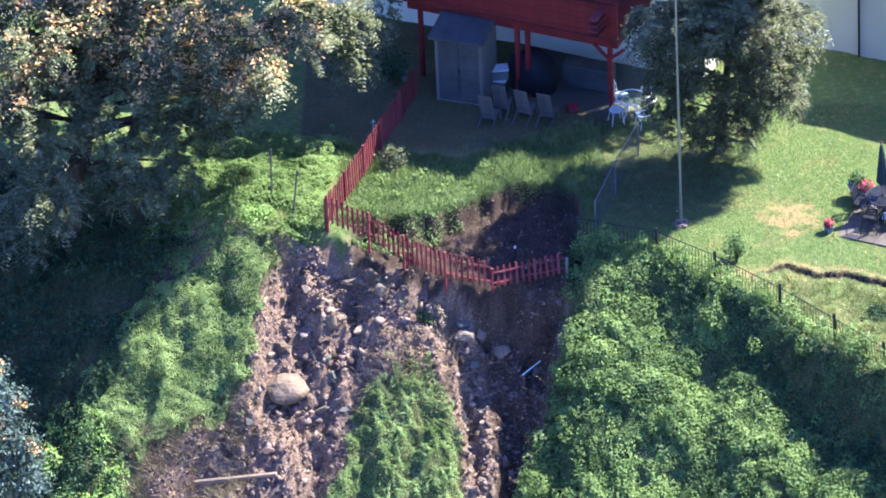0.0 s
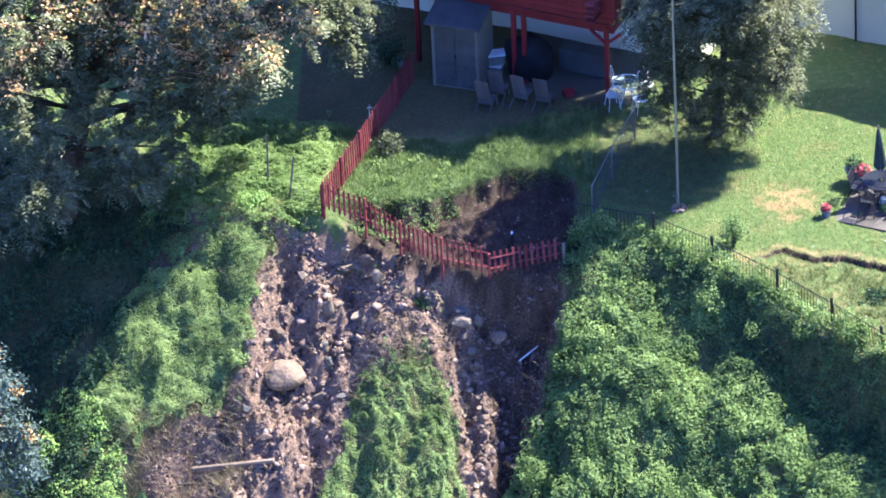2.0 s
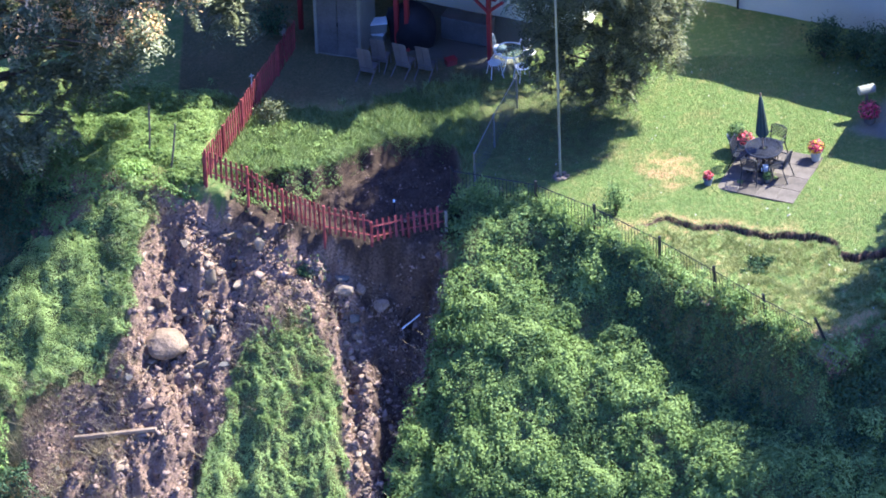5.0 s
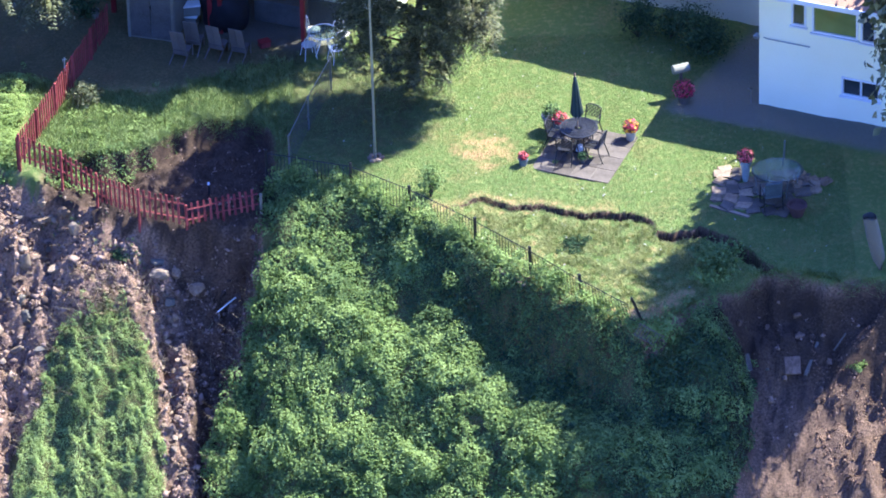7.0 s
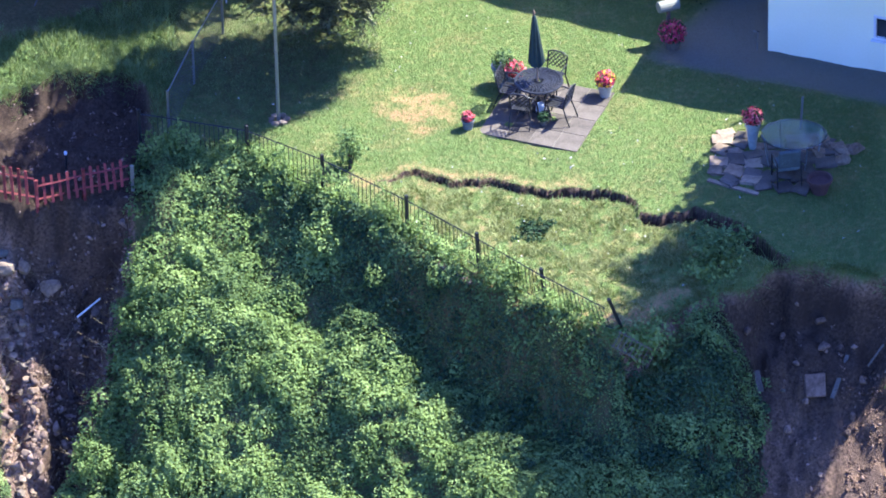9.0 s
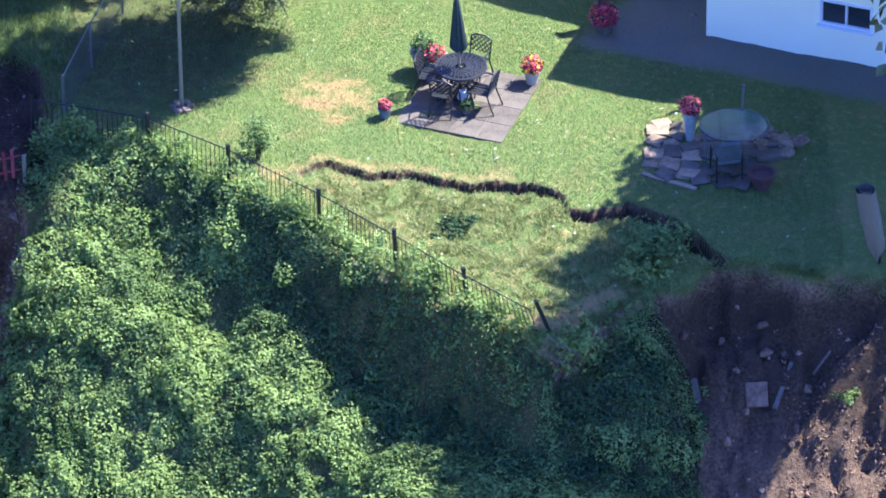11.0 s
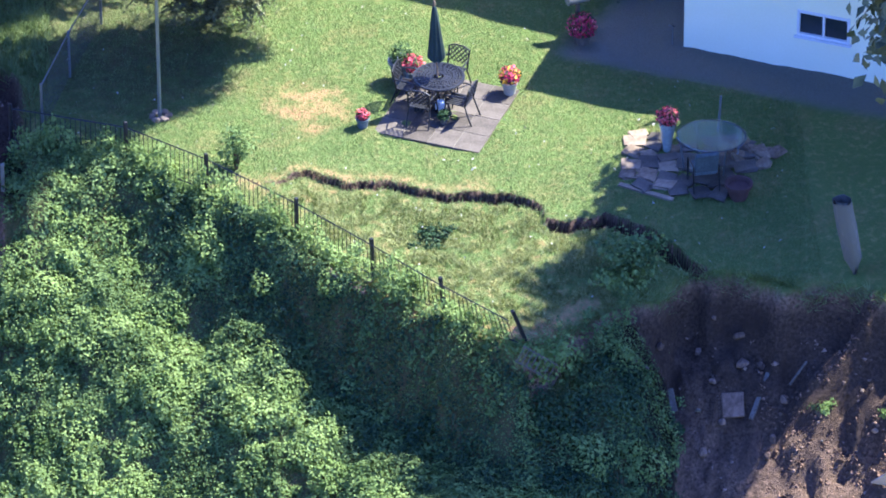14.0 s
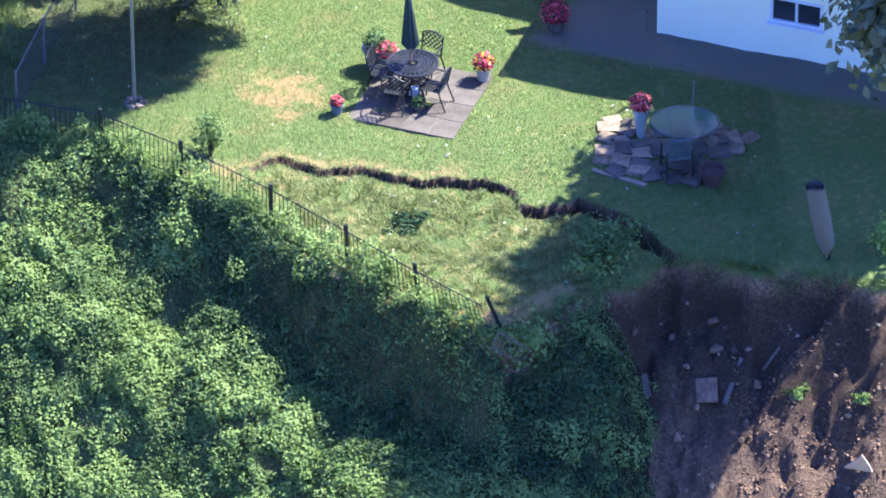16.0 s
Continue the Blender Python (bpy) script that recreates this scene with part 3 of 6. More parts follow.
def creeper(name, corners, per_m2, seed, mat, label, height=0.35, size=(0.06, 0.13), mound=1.7, box=None, lumpy=0.6, sunward=0.9):
    """A thick mat of leaves over the ground inside the corners, rising in mounds."""
    xs, ys = [c[0] for c in corners], [c[1] for c in corners]
    x0, x1, y0, y1 = box or (min(xs) - 0.3, max(xs) + 0.3, min(ys) - 0.3, max(ys) + 0.3)
    wob = lambda x, y: in_polygon(x + 0.28 * waves(x, y, 0.9, seed + 1, 3), y + 0.28 * waves(y, x, 0.9, seed + 2, 3), corners)
    x, y, rng = scatter(x0, x1, y0, y1, per_m2, seed, wob)

    def top(a, b):
        return land(a, b) + height * (0.8 + lumpy * 2.2 * grit(a, b * 1.3, mound, seed % 17, 3)).clip(0.08, 2.6)

    z = top(x, y)
    e = 0.08
    nrm = np.stack([-(top(x + e, y) - top(x - e, y)) / (2 * e), -(top(x, y + e) - top(x, y - e)) / (2 * e), np.ones_like(x)], 1)
    nrm /= np.linalg.norm(nrm, axis=1, keepdims=True)
    drop = rng.random(len(x)) ** 2 * 0.2
    places = np.stack([x, y, z], 1) - nrm * drop[:, None]
    sizes = rng.uniform(*size, len(x)) * (0.8 + 0.3 * waves(x, y, 1.1, seed + 9, 2)).clip(0.5, 1.4)
    v, f = leaves(places, nrm * 0.75 + np.array(to_sun) * sunward, sizes, seed, tilt=0.55)
    return tagged(new(name, mesh_of(name, v, f, mat)), label, "ivy", kind="stuff")


# shade is put into the leaf colour of these two layers
creeper("ivy", IVY_RIGHT, 1250, 100, M["ivy_dim"], "dense ivy covering the slope, shade put into its leaf colour", 0.28, (0.055, 0.115), mound=1.5, lumpy=0.8, sunward=0.45, box=(-7.6, 8.7, -7.2, 4.3))
creeper("ivy", [(-2.4, 2.4), (0.2, 0.5), (2.4, -2.0), (5.3, -4.0), (7.2, -3.3), (8.4, -3.2), (8.4, -4.4), (8.2, -5.6), (7.5, -7.6), (4.6, -7.6), (3.6, -5.6), (2.5, -4.2), (0.5, -2.5), (-1.6, 0.4)], 1300, 105, M["ivy_dark"], "ivy hanging down the steep bank under the railing, leaves darkened for shade", 0.3, (0.055, 0.11), mound=0.9, lumpy=0.6, sunward=0.3)
creeper("ivy", IVY_MID, 4200, 120, M["ivy_pale"], "tongue of green ivy left standing between the slide channels", 0.2, (0.035, 0.075), mound=0.8, lumpy=0.4, box=(-12.3, -7.6, -4.2, 2.2))
creeper("ivy", IVY_LEFT, 4200, 140, M["ivy_pale"], "thick green ivy bank beside the bare slide", 0.3, (0.035, 0.08), mound=1.0, lumpy=0.4)
creeper("herb_bank", HERBS, 1500, 160, M["ivy"], "bright green weeds and ivy behind the red fence", 0.3, (0.05, 0.12), 1.2)
# the tree's shade is painted in through the dark leaf colour
creeper("herb_bank", [(-24, 9), (-15.9, 5.1), (-17.3, 3.6), (-18.8, 1.9), (-18, -0.5), (-16, -3), (-24, -3)], 800, 180, M["ivy_dark"], "undergrowth beneath the big tree, shade put into its dark leaves", 0.5, (0.07, 0.15), 2.0)
creeper("herb_bank", [(-11.7, 4.75), (-11.2, 5.3), (-10.2, 5.2), (-9.2, 5.5), (-8.3, 5.9), (-8.2, 5.4), (-9.0, 4.8), (-9.7, 4.5), (-9.9, 4.0), (-10.6, 4.3)], 1000, 185, M["ivy_dim"], "dark weeds hanging into the sunken yard", 0.22, (0.05, 0.1), 0.8)
creeper("herb_bank", [(-11.4, 4.1), (-10.2, 3.5), (-8.9, 2.75), (-8.3, 2.5), (-8.6, 2.2), (-9.6, 2.7), (-10.9, 3.6), (-11.6, 3.9)], 260, 186, M["ivy_dim"], "scattered dark weeds on the scarp under the red fence", 0.16, (0.05, 0.1), 0.7)
creeper("herb_bank", [(-11.7, 5.4), (-11.2, 7.2), (-10.2, 7.9), (-8.6, 7.6), (-7.4, 8.0), (-6.6, 7.9), (-7.6, 6.7), (-8.6, 5.9), (-10.2, 5.4)], 420, 187, M["ivy"], "low leafy weeds among the yard grass", 0.16, (0.05, 0.1), 0.6)
creeper("lime_shrub", [(-20.1, 1.75), (-18.1, 0.8), (-17.8, -0.6), (-18, -1.6), (-20.4, -1.4), (-20.6, 0.3)], 700, 190, M["lime"], "bright lime-green shrub at the foot of the slope", 0.7, (0.06, 0.12), 1.5)


def puffs(name, corners, count, radii, per_m2, seed, mat, label, size, box, flat=0.75):
    """Rounded leafy mounds standing close together inside the corners."""
    rng = np.random.default_rng(seed)
    x, y = rng.uniform(box[0], box[1], count * 6), rng.uniform(box[2], box[3], count * 6)
    s = edge(x) - y
    ok = in_polygon(x, y, corners) & (waves(x, y, 1.7, seed + 7, 3) + 1.5 * ease((s - lerp(x, (0.6, 1.4), (1.1, 1.5))) / 1.3) > rng.uniform(0.0, 0.7, len(x)) + 1.1 * ease((x - lerp(y, (-7, -4, -2), (5.0, 3.4, 1.0))) / 1.2))
    x, y = x[ok][:count], y[ok][:count]
    r = rng.uniform(*radii, len(x)) * (0.85 + 0.35 * waves(x, y, 2.4, seed + 1, 2)).clip(0.45, 1.4)
    each = (r * r * 6.283 * per_m2).astype(int)
    c = np.repeat(np.stack([x, y, land(x, y)], 1), each, 0)
    rr = np.repeat(r, each)[:, None]
    d = rng.normal(0, 1, (len(c), 3))
    d /= np.linalg.norm(d, axis=1, keepdims=True)
    keep = d @ np.array((0.0, -0.55, 0.8)) > -0.25
    c, rr, d = c[keep], rr[keep], d[keep]
    bulge = 1 + 0.22 * np.sin(d[:, :1] * 7 + c[:, :1] * 9) * np.sin(d[:, 1:2] * 6 + c[:, 1:2] * 7)
    p = c + d * rr * bulge * (1, 1, flat) * rng.uniform(0.82, 1.06, (len(c), 1))
    ok = p[:, 2] > land(p[:, 0], p[:, 1]) + 0.02
    p, d = p[ok], d[ok]
    v, f = leaves(p, d * 0.75 + np.array(to_sun) * 0.55, rng.uniform(*size, len(p)), seed + 2, tilt=0.36)
    return tagged(new(name, mesh_of(name, v, f, mat)), label, "ivy", kind="stuff")


# lit copy of the slope's leaf colour; mounds thinned on the shaded right
puffs("ivy_mounds", IVY_RIGHT, 1050, (0.2, 0.52), 580, 110, M["ivy"], "rounded mounds of ivy and bramble, lighter leaves for the sunlit slope", (0.05, 0.095), (-7.2, 7.8, -7.0, 3.2))


def tuft_mesh(name, x, y, rng, tall, wide, mat, lean=0.5, lift=0.0):
    k = len(x)
    z = land(x, y) + lift
    a = rng.uniform(0, 6.283, k)
    h = rng.uniform(*tall, k)
    w = rng.uniform(*wide, k)
    root = np.stack([x, y, z - 0.01], 1)
    side = np.stack([np.cos(a), np.sin(a), 0 * a], 1) * w[:, None]
    tip = root + np.stack([rng.normal(0, lean, k) * h, rng.normal(0, lean, k) * h, h], 1)
    verts = np.stack([root - side, root + side, tip], 1).reshape(-1, 3)
    return mesh_of(name, verts, np.arange(3 * k).reshape(-1, 3), mat)


def on_lawn(x, y):
    c = cover(x, y)
    bare = (c[..., 1] > 0.4) & (np.abs(waves(x, y, 0.3, 77, 2)) < 0.7)
    return (c[..., 0] > 0.6) & (c[..., 2] < 0.4) & ~bare & ~in_polygon(x, y, PATIO)


def around(cx, cy, w, d, deg):
    """The corners of a turned rectangle."""
    c, s = math.cos(radians(deg)), math.sin(radians(deg))
    return [(cx + c * a * w / 2 - s * b * d / 2, cy + s * a * w / 2 + c * b * d / 2) for a, b in ((-1, -1), (1, -1), (1, 1), (-1, 1))]


PATIO = around(4.13, 4.67, 2.35, 2.55, YARD)
x, y, rng = scatter(-4.2, 11.5, -4.2, 11.0, 1200, 200, on_lawn)
tagged(new("grass", tuft_mesh("grass", x, y, rng, (0.025, 0.075), (0.005, 0.01), M["blade"])), "short sunlit lawn grass with yellowish patches", "grass", kind="stuff")
def on_slump(a, b):
    return on_lawn(a, b) & (crack(a) - b > 0.3) & (a > 0.4) & (a < 7.2) & (grit(a, b, 0.5, 5, 3) > -0.05)


x, y, rng = scatter(0.2, 7.4, -4.0, 2.2, 1500, 219, on_slump)
tagged(new("rough_grass", tuft_mesh("rough_grass", x, y, rng, (0.05, 0.14), (0.008, 0.016), M["slump_blade"], 0.8)), "rough yellowish grass on the slumped strip", "grass", kind="stuff")
x, y, rng = scatter(-11.8, -4.2, 5.0, 11, 900, 201, lambda a, b: cover(a, b)[..., 0] > 0.6)
tagged(new("tall_grass", tuft_mesh("tall_grass", x, y, rng, (0.08, 0.24), (0.008, 0.016), M["blade"])), "longer unmown grass in the fenced yard", "grass", kind="stuff")
x, y, rng = scatter(-15.3, -5.0, -3.5, 4.3, 60, 202, lambda a, b: (waves(a, b, 1.2, 203, 3) > 0.35) & (edge(a) - b > 0.3))
tagged(new("dry_stalks", tuft_mesh("dry_stalks", x, y, rng, (0.15, 0.55), (0.006, 0.012), M["straw"], 0.9)), "dry brown stalks and roots on the bare slide", "dead grass", kind="stuff")
x, y, rng = scatter(-10.8, -8.0, 0.6, 2.4, 150, 207, lambda a, b: waves(a, b, 0.8, 208, 2) > -0.1)
tagged(new("dry_grass", tuft_mesh("dry_grass", x, y, rng, (0.12, 0.4), (0.006, 0.014), M["straw"], 1.1)), "flattened straw-coloured grass on the soil mound", "dead grass", kind="stuff")
def along_edge(corners, k, seed, wide):
    """Places scattered along the outline of the corners."""
    rng = np.random.default_rng(seed)
    a, b = np.array(corners), np.roll(np.array(corners), -1, 0)
    i, t = rng.integers(0, len(corners), k), rng.random((k, 1))
    p = a[i] + (b[i] - a[i]) * t + rng.normal(0, wide, (k, 2))
    p = p[p[:, 1] > -3.6]
    return p[:, 0], p[:, 1], rng


x, y, rng = along_edge(IVY_MID, 1500, 209, 0.16)
tagged(new("dry_fringe", tuft_mesh("dry_fringe", x, y, rng, (0.12, 0.42), (0.005, 0.011), M["straw"], 1.0)), "straw-coloured dead stems fringing the ivy tongue", "dead grass", kind="stuff")
x, y, rng = along_edge([(-13.75, 4.65), (-13.35, 4.2), (-14.05, 3.2), (-14.2, 1.3), (-14.9, 0.3), (-14.2, 1.3), (-14.05, 3.2), (-13.35, 4.2)], 900, 210, 0.18)
tagged(new("dry_fringe", tuft_mesh("dry_fringe", x, y, rng, (0.12, 0.45), (0.005, 0.011), M["straw"], 1.0)), "straw-coloured dead stems along the ivy bank", "dead grass", kind="stuff")
x, y, rng = scatter(-17.6, -14.0, -2.8, 0.9, 420, 204, lambda a, b: waves(a, b, 1.5, 205, 3) > -0.2)
tagged(new("dry_brambles", tuft_mesh("dry_brambles", x, y, rng, (0.2, 0.65), (0.005, 0.011), M["straw"], 0.8)), "dead brown brambles at the edge of the slide", "dead grass", kind="stuff")
x, y, rng = scatter(-6.6, -5.0, -3.2, 1.6, 110, 206, lambda a, b: np.abs(a - lerp(b, (-3.2, -0.5, 1, 1.6), (-6.5, -5.9, -5.5, -5.2))) < 0.28)
tagged(new("dry_brambles", tuft_mesh("dry_brambles", x, y, rng, (0.25, 0.6), (0.006, 0.012), M["straw"], 0.8)), "dead brown vines hanging into the slide channel", "dead grass", kind="stuff")


def crown(lobes, clusters, per_cluster, spread, size, seed, droop=0.0, inner=0.55):
    """Leaf places and normals: clusters on the skin of the lobes, thinning inside."""
    rng = np.random.default_rng(seed)
    weights = np.array([r[0] * r[1] for _, r in lobes])
    pick = rng.choice(len(lobes), clusters, p=weights / weights.sum())
    d = rng.normal(0, 1, (clusters, 3))
    d /= np.linalg.norm(d, axis=1, keepdims=True)
    c = np.array([p for p, _ in lobes])[pick]
    r = np.array([(a, a, b) for _, (a, b) in lobes])[pick]
    centres = c + d * r * rng.uniform(inner, 1.05, (clusters, 1))
    k = clusters * per_cluster
    off = rng.normal(0, 1, (k, 3)) * spread
    off[:, 2] = off[:, 2] * 0.6 - droop * np.abs(rng.normal(0, 1, k)) * spread
    places = np.repeat(centres, per_cluster, 0) + off
    nrm = np.repeat(d, per_cluster, 0) * 0.5 + off / spread * 0.25 + (0, 0, 0.6)
    return centres, places, nrm, rng.uniform(*size, k)


def fronds(centres, outward, rng, each=9, pairs=6, length=(0.32, 0.55), leaflet=(0.1, 0.16)):
    """Rosettes of drooping feathered leaves: leaflet places, directions and sizes."""
    k = len(centres) * each
    c, n = np.repeat(centres, each, 0), np.repeat(outward, each, 0)
    d = np.cross(n, rng.normal(0, 1, (k, 3)))
    d /= np.linalg.norm(d, axis=1, keepdims=True) + 1e-9
    d = d + n * rng.uniform(0.0, 0.5, (k, 1)) + (0, 0, 0.1)
    L = rng.uniform(*length, (k, 1))
    side = np.cross(d, (0, 0, 1.0))
    side /= np.linalg.norm(side, axis=1, keepdims=True) + 1e-9
    places, heads, sizes = [], [], []
    for j in range(pairs):
        f = 0.25 + 0.75 * j / (pairs - 1)
        p = c + d * L * f + np.array((0, 0, -1.0)) * L * 0.55 * f * f
        for s in (-1, 1):
            size = rng.uniform(*leaflet, k) * (1.1 - 0.4 * f)
            h = side * s + d * 0.45 + (0, 0, -0.25)
            h /= np.linalg.norm(h, axis=1, keepdims=True)
            places.append(p + h * size[:, None] * 0.5)
            heads.append(h)
            sizes.append(size)
    return np.concatenate(places), np.concatenate(heads), np.concatenate(sizes)


def blades(places, heads, sizes, rng, narrow):
    """Pointed leaflets along their headings, folded a little."""
    up = np.array((0, 0, 1.0)) + rng.normal(0, 0.35, places.shape)
    side = np.cross(heads, up)
    side /= np.linalg.norm(side, axis=1, keepdims=True) + 1e-9
    nrm = np.cross(side, heads)
    s = sizes[:, None]
    verts = np.stack([places - heads * s * 0.5, places + side * s * narrow / 2 + nrm * s * 0.06, places + heads * s * 0.5, places - side * s * narrow / 2 + nrm * s * 0.06], 1).reshape(-1, 3)
    base = np.arange(len(places))[:, None] * 4
    return verts, np.concatenate([base + [0, 1, 2], base + [0, 2, 3]], 1).reshape(-1, 3)


def limbs(bm, root, top, centres, count, thick, seed, sides=6):
    """A trunk and limbs that run out to some of the leaf clusters."""
    rng = random.Random(seed)
    root, top = Vector(root), Vector(top)
    axis = [root.lerp(top, k / 6) + Vector((rng.uniform(-1, 1), rng.uniform(-1, 1), 0)) * 0.12 * (0 < k < 6) for k in range(7)]
    tube(bm, axis, [thick * (1.25 if k == 0 else 1 - 0.8 * k / 6) for k in range(7)], 10)
    for c in rng.sample([Vector(p) for p in centres], min(count, len(centres))):
        f = max(0.15, min(0.9, (c.z - root.z) / max(0.1, top.z - root.z) * 0.8))
        a = root.lerp(top, f)
        mid = a.lerp(c, 0.5) + Vector((rng.uniform(-0.2, 0.2), rng.uniform(-0.2, 0.2), 0.25))
        r = thick * 0.22
        tube(bm, [a, mid, c], [r, r * 0.55, r * 0.15], sides)


def tree(name, root, top, thick, lobes, clusters, per_cluster, spread, size, mat, seed, label, droop=0.0, narrow=0.62, count=60, seeds=0, sit=-0.3, feather=None, inner=0.55):
    root = (root[0], root[1], float(land(root[0], root[1])) + sit)
    ob = thing(name, Matrix.Translation(root), label, "tree")
    back = Matrix.Translation(-Vector(root))
    centres, places, nrm, sizes = crown(lobes, clusters, per_cluster, spread, size, seed, droop, inner)
    bm = bmesh.new()
    limbs(bm, root, top, centres, count, thick, seed)
    bmesh.ops.transform(bm, matrix=back, verts=bm.verts)
    part("trunk", bm, M["bark"], ob, "dark bark", True)
    if feather:
        rng = np.random.default_rng(seed + 2)
        mids = np.array([p for p, _ in lobes])
        near = mids[np.argmin(((centres[:, None] - mids[None]) ** 2).sum(-1), 1)]
        out = centres - near
        out = out / (np.linalg.norm(out, axis=1, keepdims=True) + 1e-9) + (0, 0, 0.7)
        out /= np.linalg.norm(out, axis=1, keepdims=True)
        p, h, sz = fronds(centres, out, rng, **feather)
        v, f = blades(p - np.array(root), h, sz, rng, narrow)
    else:
        v, f = leaves(places - np.array(root), nrm, sizes, seed + 1, narrow=narrow)
    leafy = new("crown", mesh_of("crown", v, f, mat))
    leafy.parent = ob
    if seeds:
        rng = np.random.default_rng(seed + 5)
        good = centres[(centres[:, 2] > np.quantile(centres[:, 2], 0.25))]
        c = good[rng.choice(len(good), min(seeds, len(good)), replace=False)]
        k = 55
        p = np.repeat(c, k, 0) + rng.normal(0, 1, (len(c) * k, 3)) * (spread * 0.6, spread * 0.6, spread * 0.45) + (0.05, -0.05, spread * 0.6)
        v, f = leaves(p - np.array(root), np.tile((0.2, -0.3, 0.8), (len(p), 1)), rng.uniform(0.08, 0.15, len(p)), seed + 6, narrow=0.5)
        s = new("seed_cluster", mesh_of("seed_cluster", v, f, M["seed"]))
        s.parent = ob
        tagged(s, "orange-tan hanging seed clusters", kind="stuff")
    return ob


# the high outlying lobes are unseen, added to shade the slope and lower crown
tree("maple_tree", (-19.6, 6.2), (-18.2, 7.5, 7.6), 0.38, [
    ((-20.2, 6.0, 6.0), (1.9, 1.3)), ((-18.0, 6.5, 5.6), (1.7, 1.3)), ((-15.8, 5.7, 6.0), (1.8, 1.2)), ((-14.3, 5.7, 5.1), (1.5, 1.1)), ((-15.2, 7.0, 4.6), (1.5, 1.0)),
    ((-12.6, 10.0, 3.9), (1.1, 0.8)), ((-11.2, 10.5, 3.6), (0.95, 0.75)), ((-11.4, 10.1, 2.5), (0.7, 0.45)), ((-20.2, 5.0, 3.9), (1.7, 1.2)),
    ((-18.0, 5.5, 3.6), (1.6, 1.1)), ((-16.2, 6.0, 2.9), (1.3, 0.9)), ((-14.9, 6.5, 3.2), (1.0, 0.8)), ((-20.0, 4.0, 1.9), (1.3, 0.8)),
    ((-17.8, 4.6, 1.8), (0.9, 0.7)), ((-16.3, 5.2, 1.6), (0.6, 0.5)), ((-21.2, 3.6, 0.4), (0.9, 0.7)), ((-21.0, 7.5, 8.6), (1.3, 0.7)), ((-22.5, 7.4, 8.4), (1.2, 0.7)), ((-14.2, 5.5, 8.6), (1.1, 0.7)), ((-15.8, 5.1, 8.8), (1.1, 0.7)), ((-13.0, 5.9, 8.5), (1, 0.7)), ((-12.7, 7.0, 7.6), (0.9, 0.6)), ((-11.7, 7.6, 7.7), (0.9, 0.6)), ((-11.1, 8.1, 7.8), (0.8, 0.6)), ((-20.9, 8.8, 7.4), (2.2, 1.5)),
    ((-16.3, 9.6, 6.9), (2, 1.4)), ((-18.8, 9.9, 8.8), (2.4, 1.6)), ((-13.6, 10.2, 6.6), (1.4, 1)), ((-24.0, 9.0, 8.5), (2.2, 1.6)), ((-18.8, 7.6, 8.5), (1.8, 1)), ((-16.9, 7.5, 8.7), (1.3, 0.8)),
    ((-10.4, 10.9, 3.9), (0.6, 0.5)), ((-19.0, 9.2, 4.2), (2.3, 1.5)), ((-22.5, 10.7, 6.0), (2.2, 1.6)), ((-18.1, 11.1, 5.2), (2, 1.4)), ((-21.6, 7.0, 2.4), (1.6, 1.2)), ((-12.3, 7.8, 3.9), (0.8, 0.6)), ((-13.0, 7.2, 4.8), (1.0, 0.8)), ((-10.4, 7.6, 8.3), (0.7, 0.5))],
    940, 2, 0.3, (0.12, 0.24), M["maple"], 300, "big feathery-leaved tree with orange seed clusters on the slope", count=110, seeds=600, narrow=0.4, feather=dict(each=14, pairs=7, length=(0.38, 0.68), leaflet=(0.13, 0.22)))
